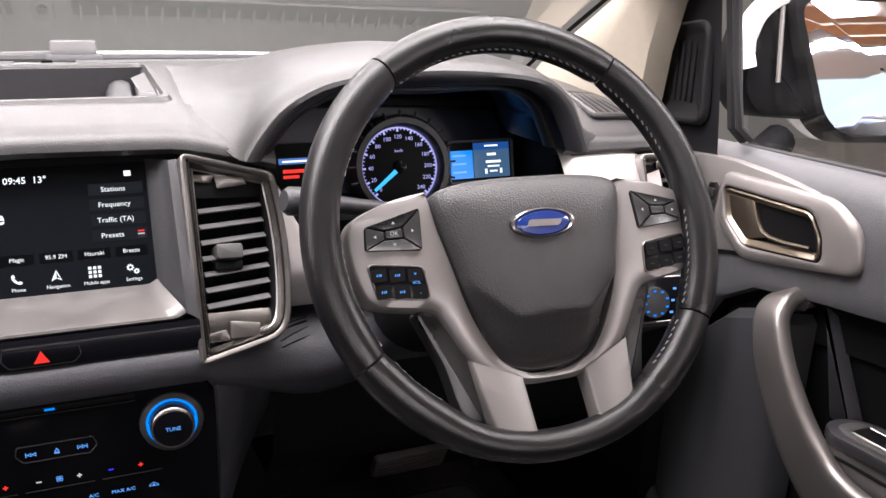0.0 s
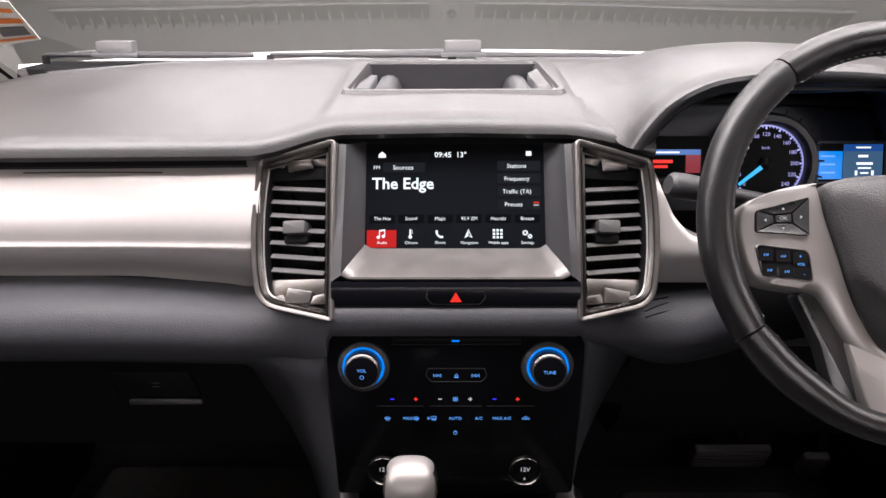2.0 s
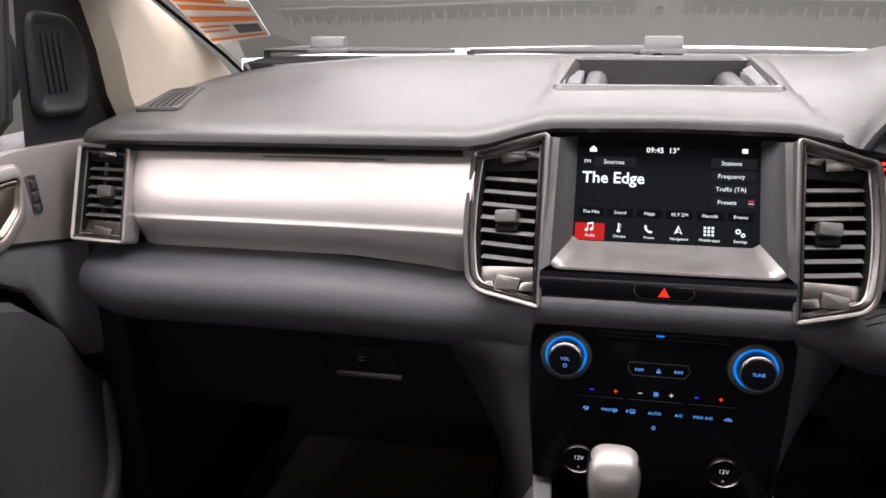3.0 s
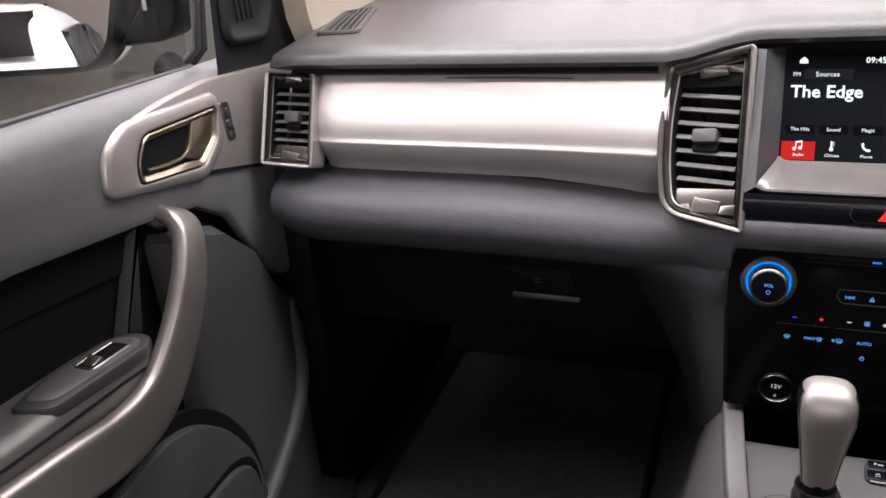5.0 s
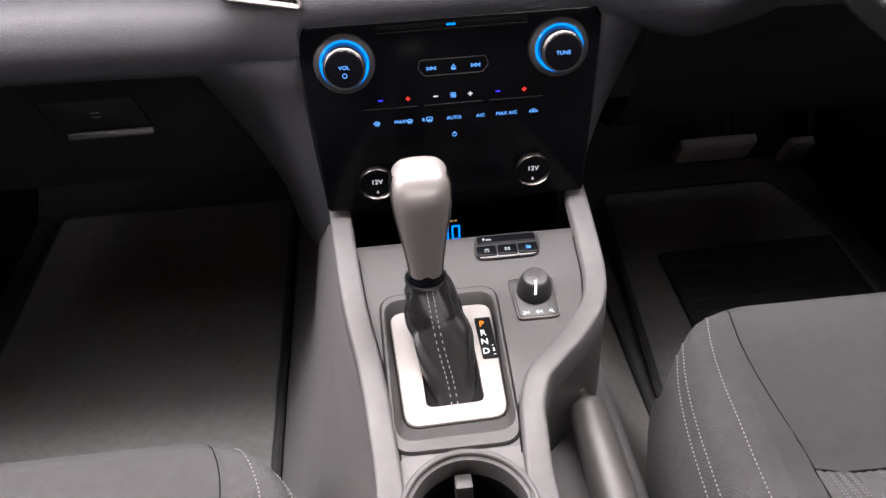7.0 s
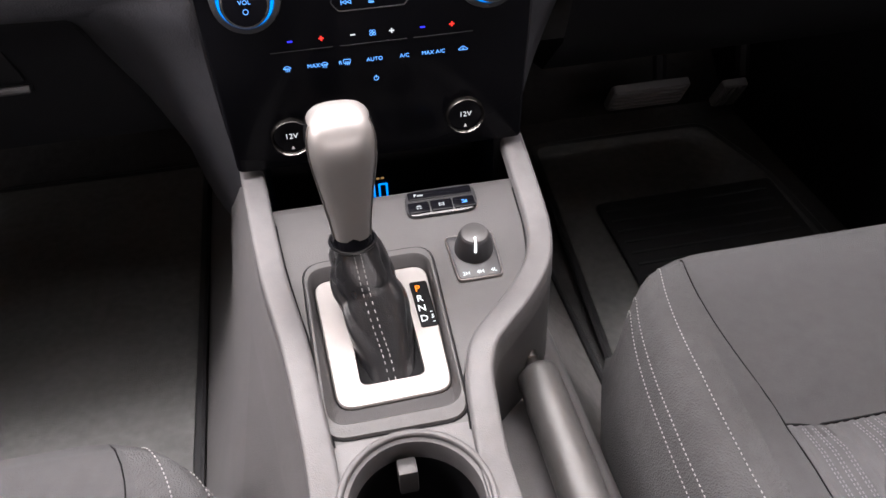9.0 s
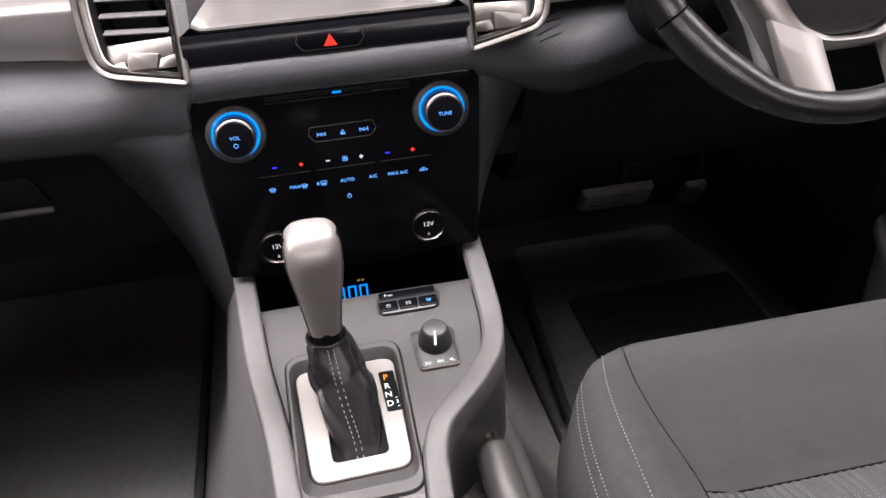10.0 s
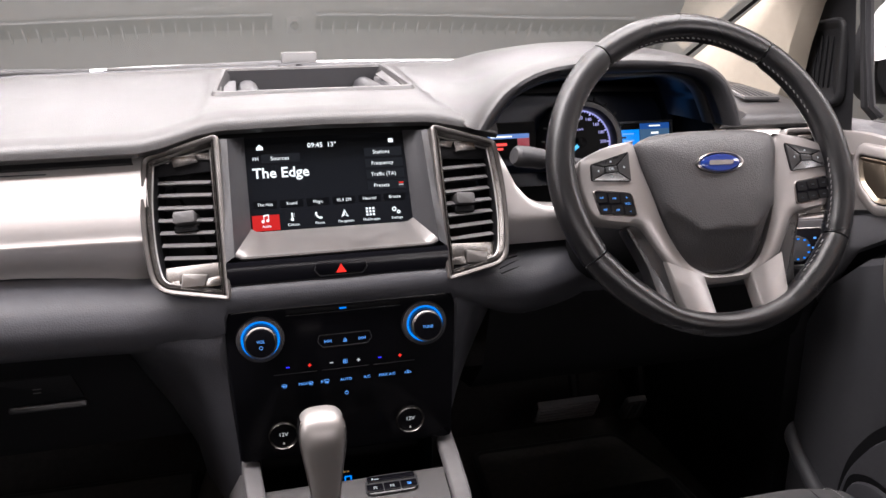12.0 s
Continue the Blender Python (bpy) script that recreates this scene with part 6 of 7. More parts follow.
    part("map_pocket", slab(rounded(pocket, 0.03), at(F, 0, 0, 0.026), 0.014, 0.006), DOORLOW, d, "moulded dark grey map pocket")
    bottle = [(-0.27, 0.345), (-0.12, 0.352), (-0.085, 0.335), (-0.075, 0.29), (-0.095, 0.23), (-0.1, 0.128), (-0.3, 0.128)]
    part("bottle_gap", slab(rounded([(y + 0.009, z + 0.007) for y, z in bottle], 0.03), at(F, 0, 0, 0.0275), 0.004), BLACK, d)
    part("bottle_holder", slab(rounded(bottle, 0.03), at(F, 0, 0, 0.036), 0.014, 0.006), DOORLOW, d, "rounded dark grey bottle holder")
    # silver insert and handle surround
    ins = [(-0.12, 0.806), (-0.05, 0.813), (0.02, 0.816), (0.07, 0.812), (0.2, 0.8), (0.2, 0.66), (0.1, 0.684), (0.0, 0.709), (-0.1, 0.729)]
    part("insert", slab(rounded(ins, 0.012), at(F, 0, 0, 0.002), 0.012, 0.002), TAUPE, d, "satin taupe silver insert")
    part("insert_gap", slab([(0.2, 0.662), (0.1, 0.686), (0.0, 0.711), (-0.09, 0.728), (-0.09, 0.723), (0.0, 0.706), (0.1, 0.681), (0.2, 0.656)], at(F, 0, 0, 0.0026), 0.004), BLACK, d)
    bez = [(0.014, 0.785), (-0.117, 0.789), (-0.134, 0.766), (-0.137, 0.742), (-0.028, 0.727), (0.004, 0.75)]
    line = rounded(bez, 0.009)
    rim = rounded([(0.024, 0.803), (-0.138, 0.808), (-0.174, 0.786), (-0.184, 0.74), (-0.022, 0.707), (0.024, 0.738)], 0.016)
    hole = rounded(inset(bez, -0.002), 0.01)
    both = lambda f, h: [F @ Vector((a[0] + (b[0] - a[0]) * f, a[1] + (b[1] - a[1]) * f, h)) for a, b in zip(rim, hole)]
    hdl = part("handle_surround", grid([both(0, -0.002), both(0, 0.0035), both(0.06, 0.0062), both(0.2, 0.0078), both(0.75, 0.0108), both(0.93, 0.0105), both(1, 0.009), both(1, 0.001)], True), TAUPE, d, "raised satin taupe handle surround", angle=50)
    part("handle_gap", ring(rounded(inset(bez, -0.0025), 0.01), at(F, 0, 0, 0.0075), 0.004, 0.006, 0.0004), BLACK, hdl)
    part("handle_rim", ring(line, at(F, 0, 0, 0.011), 0.0075, 0.008, 0.0014, 0.0035), BRONZE, hdl, "bronze chrome handle rim")
    part("handle_well", slab(rounded(inset(bez, 0.003), 0.007), at(F, 0, 0, 0.0032), 0.002), BLACK, hdl)
    lever = [(0.008, 0.779), (-0.034, 0.781), (-0.042, 0.764), (-0.058, 0.744), (-0.03, 0.734), (-0.002, 0.752)]
    lev = part("lever", slab(rounded(lever, 0.005), at(F, 0, 0, 0.0085), 0.005, 0.002), BRONZE, hdl, "bronze chrome lever")
    part("lever_edge", tube([F @ Vector((y, z, 0.0085)) for y, z in ((-0.034, 0.78), (-0.038, 0.771), (-0.044, 0.76), (-0.052, 0.75), (-0.066, 0.7465), (-0.09, 0.7475), (-0.122, 0.752))], [0.0018, 0.002, 0.0022, 0.0024, 0.0026, 0.0026, 0.002], 8), BRONZE, lev)
    lk = part("lock_switch", slab(rounded([(0.03, 0.785), (0.048, 0.783), (0.052, 0.735), (0.036, 0.735)], 0.004), at(F, 0, 0, 0.004), 0.006, 0.001), CHROME, d)
    for z0 in (0.742, 0.757, 0.772):
        part("lock_key", slab(rounded([(0.037, z0 - 0.005), (0.047, z0 - 0.005), (0.046, z0 + 0.005), (0.036, z0 + 0.005)], 0.002), at(F, 0, 0, 0.006), 0.003, 0.001), DARK, lk)
    # pull strap: a flat bar that bends back into the armrest edge
    dz = -0.01 if s > 0 else -0.006
    pts = spline([(x, y, z + dz * min(1, max(0, (z - 0.52) / 0.1))) for x, y, z in ((s * 0.766, -0.098, 0.696), (s * 0.742, -0.098, 0.697), (s * 0.721, -0.1, 0.693), (s * 0.707, -0.107, 0.676), (s * 0.7, -0.127, 0.64), (s * 0.698, -0.156, 0.597), (s * 0.696, -0.19, 0.56), (s * 0.694, -0.228, 0.534), (s * 0.692, -0.284, 0.526), (s * 0.69, -0.36, 0.537), (s * 0.695, -0.5, 0.55), (s * 0.7, -0.8, 0.58))], 5)
    rows = []
    for i, p in enumerate(pts):
        dd = (pts[min(i + 1, len(pts) - 1)] - pts[max(i - 1, 0)]).normalized()
        uu = Vector((s, 0, 0)) - dd * dd.dot(Vector((s, 0, 0)))
        uu.normalize()
        ww = dd.cross(uu)
        wid = lerp(i, (0, 5, 15, 28, 40), (0.0165, 0.018, 0.021, 0.028, 0.033))
        row = []
        for k in range(20):
            a = 2 * math.pi * k / 20
            row.append(p + ww * wid * math.copysign(abs(math.cos(a)) ** 0.4, math.cos(a)) + uu * 0.0105 * math.copysign(abs(math.sin(a)) ** 0.55, math.sin(a)))
        rows.append(row)
    part("pull", grid(rows, True, True), PULL, d, "satin silver curved pull handle", angle=55)
    # armrest with the window switch
    rest = ((-0.185, 0.555), (-0.195, 0.57), (-0.21, 0.579), (-0.25, 0.584), (-0.35, 0.59), (-0.5, 0.6), (-0.8, 0.615))
    part("armrest", grid([[q(0.707, y, z - 0.045), q(0.7025, y, z - 0.028), q(0.7035, y, z - 0.014), q(0.706, y, z - 0.004), q(0.71, y, z + 0.002), q(0.72, y, z + 0.005), q(0.75, y, z + 0.006), q(0.769, y, z + 0.004)] for y, z in rest]), HANDLE, d, "padded black armrest")
    part("armrest_seam", tube(spline([q(0.703, y, z - 0.0125) for y, z in rest], 3), 0.0016, 6), BLACK, d)
    sm = Matrix.Translation((s * 0.729, -0.255, 0.5835)) @ pose(0, 0, 0, -3.5, 0, 0)
    flip = lambda pts: [(s * x, y) for x, y in pts]
    sw = part("switch_panel", slab(rounded(flip([(-0.024, -0.084), (0.018, -0.1), (0.032, -0.04), (0.03, 0.045), (0.012, 0.066), (-0.014, 0.066), (-0.028, 0.045)]), 0.014), at(sm, 0, 0, 0.011), 0.012, 0.004), DARK, d, "raised dark grey switch panel")
    part("panel_face", slab(rounded(flip([(-0.017, -0.074), (0.013, -0.084), (0.0235, -0.038), (0.021, 0.038), (0.008, 0.052), (-0.012, 0.052), (-0.0205, 0.036)]), 0.011), at(sm, 0, 0, 0.0128), 0.003, 0.0012), HANDLE, sw)
    sm = at(sm, 0, 0.0, 0.001)
    part("switch_well", ring(rounded(rect(-0.013, 0.013, -0.02, 0.035), 0.004), at(sm, 0, 0, 0.0135), 0.0025, 0.004, 0.0008), CHROME, sw)
    part("window_key", slab(rounded(rect(-0.0105, 0.0105, -0.0175, 0.0325), 0.003), at(sm, 0, 0, 0.0132), 0.003, 0.001), BLACK, sw)
    part("key_lip", slab(rounded(rect(-0.008, 0.008, -0.016, 0.0), 0.003), at(sm, 0, 0, 0.0175) @ pose(0, 0, 0, 14), 0.004, 0.0015), CHROME, sw)
    part("recess_brace", slab(rounded([(-0.135, 0.69), (-0.165, 0.575), (-0.195, 0.575)], 0.003), at(F, 0, 0, -0.012), 0.018, 0.003), DOORLOW, d)
    # sail panel and glass
    part("sail_panel", grid([[q(0.752, 0.04, 0.785), q(0.752, 0.26, 0.78)], [q(0.745, 0.055, 0.815), q(0.745, 0.26, 0.81)], [q(0.742, 0.065, 0.92), q(0.742, 0.27, 0.9)], [q(0.735, 0.07, 1.0), q(0.735, 0.27, 0.98)], [q(0.72, 0.05, 1.1), q(0.72, 0.22, 1.07)]]), SAIL, d, "black sail panel")
    SF = Matrix(((0, 0, -s, s * 0.737), (1, 0, 0, 0), (0, 1, 0, 0), (0, 0, 0, 1)))
    sail = rounded([(0.076, 0.848), (0.165, 0.84), (0.184, 0.872), (0.182, 0.925), (0.16, 0.957), (0.086, 0.968)], 0.02)
    flat = lambda d_, h: [SF @ Vector((y, z, h)) for y, z in inset(sail, d_)]
    part("sail_recess", grid([flat(-0.004, -0.004), flat(-0.002, 0.003), flat(0.002, 0.0045), flat(0.006, 0.003), flat(0.014, -0.003), flat(0.03, -0.0045)], True, True), SAIL, d, "hollowed cover in the sail panel", angle=60)
    for k in range(4):
        yy = 0.108 + 0.011 * k
        part("sail_rib", box(min(s * 0.738, s * 0.7415), max(s * 0.738, s * 0.7415), yy, yy + 0.005, 0.868, 0.942, 0.0015), SAIL, d)
    part("window_channel", tube([q(0.768, 0.038, 0.836), q(0.752, 0.04, 0.85), q(0.745, 0.045, 0.92), q(0.735, 0.05, 1.0), q(0.72, 0.05, 1.1)], 0.009, 8), RUBBER, d)
    part("channel_trim", tube([q(0.762, 0.022, 0.838), q(0.744, 0.022, 0.852), q(0.733, 0.027, 0.92), q(0.723, 0.032, 1.0), q(0.708, 0.032, 1.1)], 0.005, 8), DARK, d)
    g = part("window_glass", grid([[q(0.782, y, 0.8), q(0.765, y, 0.95), q(0.735, y, 1.08), q(0.68, y, 1.22)] for y in (0.045, -0.4, -0.8)]), GLASS, d, "clear side window glass")
    g.visible_shadow = False
    if g.data.polygons[0].normal.x * s > 0:
        g.data.flip_normals()
    part("window_seal", tube([q(0.778, 0.05, 0.822), q(0.778, -0.26, 0.834), q(0.78, -0.8, 0.85)], 0.006, 8), RUBBER, d)
    skin = part("door_skin", grid([[q(0.8, y, 0.812), q(0.86, y, 0.8), q(0.9, y, 0.7), q(0.91, y, 0.5), q(0.88, y, 0.0)] for y in (0.2, -0.9)]), WHITEP, d, "white painted outer skin")
    d.location.y += 0.028 * s
    d.location.z += -0.008 if s > 0 else 0.006
    part("outer_handle", tube([q(0.905, -0.72, 0.7), q(0.935, -0.74, 0.7), q(0.935, -0.86, 0.7), q(0.905, -0.88, 0.7)], 0.012, 8), CHROME, skin)
    return d


door(-1, "passenger_door")
door(1, "driver_door")


# door mirrors
def side_mirror(s, turn, tip):
    d = thing("side_mirror", s * 1.05, 0.22, 0.8, "white and black door mirror outside the window", "door mirror", "door mirrors")
    m = Matrix.Translation((s * (1.12 if s > 0 else 1.16), 0.2, 0.888)) @ pose(0, 0, 0, 90, 0, 0) @ pose(0, 0, 0, 0, -s * turn, 0) @ pose(0, 0, 0, -tip)
    out = rounded([(s * -0.14, 0.098), (s * 0.15, 0.1), (s * 0.18, 0.07), (s * 0.175, -0.08), (s * 0.15, -0.1), (s * -0.05, -0.1), (s * -0.085, -0.07)], 0.03, 5)
    back = lambda rows: [[m @ Vector((x * f, y * f + 0.0, h)) for x, y in out] for f, h in rows]
    part("housing", grid(back(((0.97, 0.008), (1.05, 0.004), (1.08, -0.01), (1.09, -0.045))), True), BLACK, d, "black mirror housing")
    part("cap", grid(back(((1.092, -0.045), (1.08, -0.075), (0.98, -0.115), (0.75, -0.15), (0.4, -0.17), (0.02, -0.175))), True), WHITEP, d, "white painted mirror cap")
    edge = inset(out, 0.004)
    rows = [[m @ Vector((x * f, y * f, 0.006 + 0.0 - (x * x + y * y) * f * f / 5.0)) for x, y in edge] for f in (1.0, 0.8, 0.6, 0.4, 0.2, 0.02)]
    part("mirror_glass", grid(rows, True, False), MIRROR, d, "convex mirror glass")
    foot = rounded([(s * -0.135, 0.09), (s * -0.175, 0.085), (s * -0.192, 0.03), (s * -0.196, -0.03), (s * -0.17, -0.07), (s * -0.08, -0.075)], 0.02)
    part("inner_housing", slab(foot, at(m, 0, 0, -0.02), 0.1, 0.012), BLACK, d, "black inboard part of the housing")
    part("cap_edge", tube(spline([m @ Vector((s * x, y, -0.02)) for x, y in ((-0.196, 0.0), (-0.2, 0.025), (-0.196, 0.052), (-0.182, 0.08), (-0.15, 0.103), (-0.1, 0.108))], 4), 0.016, 8), WHITEP, d, "white painted cap edge")
    part("divider", tube([m @ Vector((s * -0.15, 0.088, -0.012)), m @ Vector((s * -0.148, -0.02, -0.012))], 0.0035, 8), SPOKE, d, "pale strip beside the mirror glass")
    part("stem", tube([(s * 0.8, 0.17, 0.745), (s * 0.9, 0.21, 0.745), (s * 1.0, 0.25, 0.78)], [0.03, 0.026, 0.026], 12), BLACK, d)


side_mirror(-1, 16, 3)
side_mirror(1, 15, 7)


# ---- windscreen pillars ----
def pillar(s):
    p = thing("pillar_trim", s * 0.68, 0.35, 0.85, "beige windscreen pillar trim", "pillar trim", "windscreen pillars")
    rows = []
    for y0, z0, y1, z1 in ((0.2, 0.82, 0.5, 0.845), (0.18, 0.86, 0.45, 0.88), (0.165, 0.92, 0.36, 0.925), (0.14, 0.98, 0.24, 0.985), (0.06, 1.06, 0.12, 1.06), (-0.1, 1.16, -0.06, 1.15), (-0.22, 1.24, -0.2, 1.23)):
        x = 0.7 - 0.1 * max(0, (z0 - 0.84)) ** 1.2
        rows.append([(s * (x + 0.03), y0, z0), (s * x, y0 + 0.008, z0), (s * (x - 0.016), (y0 * 0.6 + y1 * 0.4), (z0 * 0.6 + z1 * 0.4)), (s * (x - 0.016), (y0 * 0.25 + y1 * 0.75), (z0 * 0.25 + z1 * 0.75)), (s * (x - 0.002), y1, z1), (s * (x + 0.03), y1 + 0.02, z1 + 0.01)])
    part("trim", grid(rows), BEIGE, p)
    part("glass_band", grid([[(s * 0.69, y, z), (s * 0.686, y + 0.005, z + 0.002)] for y, z in ((0.52, 0.845), (0.45, 0.885), (0.36, 0.93), (0.24, 0.99), (0.1, 1.06))]), BLACK, p)


pillar(-1)
pillar(1)

# ---- seats ----


def seat(s, front, name, edge):
    """front: its front edge; edge: how the cushion side by the console runs back (where, flare, length)."""
    st = thing(name, s * 0.4, front - 0.25, 0.1, "dark grey fabric front seat cushion with pale stitching", "car seat", "front seats")
    x0, x1 = 0.16, 0.645
    w = x1 - x0

    def surf(u, v):
        """u across from the console edge, v back from the front edge, both in metres."""
        f = min(u, w - u)
        side = 0.016 * math.exp(-((f - 0.05) / 0.035) ** 2) * min(1, max(0, (v - 0.02) / 0.15))
        roll_s = -0.055 * max(0, 1 - f / 0.035) ** 2
        roll_f = -0.07 * max(0, 1 - v / 0.05) ** 2.4
        z = 0.381 - 0.035 * max(0, v - 0.06) + side + roll_s + roll_f - 0.012 * max(0, 1 - abs(v - 0.228) / 0.03) * min(1, max(0, (f - 0.08) / 0.05))
        corner = 0.045 * max(0, 1 - f / 0.1) ** 2
        shift = (edge[0] + edge[1] * math.exp(-v / edge[2]) - x0) * max(0, 1 - u / w)
        return (s * (x0 + u + shift), front - v - corner, z)

    us = [0, 0.003, 0.008, 0.015, 0.025, 0.035, 0.05, 0.07, 0.085, 0.1, 0.14, 0.2, w / 2]
    us = us + [w - u for u in reversed(us[:-1])]
    vs = [0, 0.003, 0.008, 0.016, 0.028, 0.045, 0.07, 0.1, 0.15, 0.19, 0.21, 0.228, 0.245, 0.27, 0.3, 0.35, 0.4, 0.5]
    rows = [[surf(u, v) for u in us] for v in vs]
    low = [[(p[0], p[1] - 0.01, 0.2) for p in rows[0]]]
    nb = us.index(0.07)
    part("cushion", grid([r[nb:-nb] for r in low + rows]), FABRIC, st, "smooth dark grey fabric cushion", angle=80)
    for sl in (slice(0, nb + 1), slice(len(us) - nb - 1, None)):
        part("bolster", grid([r[sl] for r in low + rows]), TWILL, st, "twill woven grey fabric bolster", angle=80)
    for u in (0, w):
        d = -0.01 if u == 0 else 0.01
        part("side", grid([[surf(u, v) for v in vs], [(surf(u, v)[0] + s * d, surf(u, v)[1], 0.27) for v in vs], [(surf(u, v)[0], surf(u, v)[1], 0.16) for v in vs]]), TWILL, st)
    # ribbed middle panel
    u0, u1, v0 = 0.098, w - 0.098, 0.229
    n = 34
    rows = []
    for k in range(n * 4 + 1):
        u = u0 + (u1 - u0) * k / (4 * n)
        rows.append([tuple(Vector(surf(u, v)) + Vector((0, 0, 0.0018 + (0.0, 0.0012, 0.0012, 0.0)[k % 4]))) for v in (v0, 0.234, 0.24, 0.25, 0.265, 0.3, 0.4, 0.5)])
    part("ribbed_insert", grid(rows), RIBFAB, st, "finely ribbed grey fabric insert")
    bm = bmesh.new()
    for k in (k for k in range(1, n) if k % 6 < 4):
        for d in (0.9, 2.1):
            u = u0 + (u1 - u0) * (k * 4 + d) / (4 * n)
            line = [Vector(surf(u, v)) + Vector((0, 0, 0.0032)) for v in np.linspace(v0 + 0.004, 0.49, 150)]
            for a, b in zip(line[::2], line[1::2]):
                join(bm, tube([a, b], 0.00045, 3))
    tagged(part("stripe_thread", bm, STRIPE, st, "pale dotted thread stripes"), kind="stuff")
    part("seam", tube([Vector(surf(u, v0 - 0.002)) + Vector((0, 0, 0.0003)) for u in np.linspace(u0, u1, 12)], 0.0012, 5), BLACK, st)
    for sd in (0, 1):
        line = [(0.072 + 0.026 * min(1, v / 0.22) ** 1.6, v) for v in np.linspace(0.01, 0.48, 30)]
        part("seam", tube([Vector(surf(w - u if sd else u, v)) + Vector((0, 0, 0.0)) for u, v in line], 0.0006, 5), BLACK, st)
    for u_a in (0.012, 0.018, 0.047, w - 0.047, w - 0.018, w - 0.012):
        line = [Vector(surf(u_a, v)) + Vector((0, 0, 0.0005)) for v in np.linspace(0.008, 0.48, 220)]
        bm = bmesh.new()
        for a, b in zip(line[::2], line[1::2]):
            join(bm, tube([a, a.lerp(b, 0.9)], 0.0005, 4))
        tagged(part("stitching", bm, THREAD, st, "pale stitching along the seat edge"), kind="stuff")
    part("base", box(min(s * (x0 + 0.04), s * (x1 - 0.04)), max(s * (x0 + 0.04), s * (x1 - 0.04)), front - 0.5, front - 0.09, 0.1, 0.26, 0.01), BLACK, st)


seat(1, -0.082, "driver_seat", (0.144, 0.055, 0.09))
seat(-1, -0.182, "passenger_seat", (0.13, 0.075, 0.05))

# ---- floor mats and pedals ----


def sheet(poly, lift, thick, name, material, label, edge):
    pts = rounded(poly, 0.03, 5)
    rows = [[(x, y, floor_height(x, y) + lift + dz) for x, y in inset(pts, d)] for d, dz in ((0, 0), (0, thick), (0.004, thick + 0.002), (0.01, thick), (0.012, thick))]
    root = thing(name, sum(p[0] for p in poly) / len(poly), 0.2, 0.1, label, "floor mat", "floor mats")
    part("binding", grid(rows, True), edge, root)
    inner = inset(pts, 0.011)
    bm = bmesh.new()
    bm.faces.new([bm.verts.new((x, y, floor_height(x, y) + lift + thick)) for x, y in inner])
    part("carpet_face", bm, material, root)
    return root


sheet([(-0.66, -0.12), (-0.232, -0.12), (-0.232, 0.578), (-0.27, 0.579), (-0.66, 0.579)], 0.004, 0.006, "floor_mat", MATF, "black carpet floor mat in the passenger footwell", RUBBER)
drv = sheet([(0.25, -0.05), (0.66, -0.05), (0.66, 0.33), (0.62, 0.499), (0.3, 0.499)], 0.004, 0.006, "floor_mat", MATF, "black carpet floor mat under the pedals", RUBBER)
part("heel_pad", slab(rounded([(0.345, 0.06), (0.63, 0.06), (0.64, 0.31), (0.35, 0.305)], 0.01), Matrix.Translation((0, 0, 0.116)), 0.004, 0.002), RUBBER, drv)
for k in range(9):
    part("heel_rib", box(0.36, 0.62, 0.08 + k * 0.025, 0.084 + k * 0.025, 0.1155, 0.118), DARK, drv)


def pedal(name, x0, x1, z0, z1, y, label, ribs, upright=False):
    p = thing(name, (x0 + x1) / 2, y, z0, label, "pedal", "pedals")
    m = facing((x0 + x1) / 2, y, (z0 + z1) / 2, -30)
    w, h = (x1 - x0) / 2, (z1 - z0) / 2
    part("plate", slab(rounded(rect(-w, w, -h, h), 0.008), m, 0.014, 0.004), RAIL, p)
    for k in range(ribs):
        if upright:
            x = -w + (k + 0.7) * 2 * w / (ribs + 0.4)
            part("rib", slab(rect(x - 0.003, x + 0.003, -h * 0.85, h * 0.85), at(m, 0, 0, 0.0025), 0.004, 0.001), SLAT, p)
        else:
            yy = -h + (k + 0.7) * 2 * h / (ribs + 0.4)
            part("rib", slab(rect(-w * 0.9, w * 0.9, yy - 0.0028, yy + 0.0028), at(m, 0, 0, 0.0025), 0.004, 0.001), SLAT, p)
    part("arm", tube([((x0 + x1) / 2 + 0.02, y + 0.01, z1), ((x0 + x1) / 2 + 0.02, y + 0.06, z1 + 0.15), ((x0 + x1) / 2 + 0.02, y + 0.08, z1 + 0.3)], 0.012, 8), BLACK, p)


pedal("brake_pedal", 0.432, 0.567, 0.155, 0.213, 0.48, "wide black rubber brake pedal with ribs", 5)
pedal("accelerator_pedal", 0.627, 0.672, 0.134, 0.2, 0.48, "narrow black accelerator pedal with upright ribs", 4, True)

# ---- labels and outside ----
lab = thing("windscreen_label", -0.6, 0.34, 0.95, "orange and white registration label inside the windscreen", "label")


def on_glass(x, y):
    return windscreen_point(x, y) + Vector((0, -0.0004, -0.0009))


LABEL = ((-0.707, 0.32), (-0.592, 0.352), (-0.609, 0.46), (-0.718, 0.478))


def label_row(f, g0=0.0, g1=1.0, lift=0.0):
    (ax, ay), (bx, by), (cx, cy), (dx, dy) = LABEL
    out = []
    for g in np.linspace(g0, g1, 4):
        x = (ax + (bx - ax) * g) * (1 - f) + (dx + (cx - dx) * g) * f
        y = (ay + (by - ay) * g) * (1 - f) + (dy + (cy - dy) * g) * f
        out.append(on_glass(x, y) + Vector((0, -0.47, -0.88)) * lift)
    return out


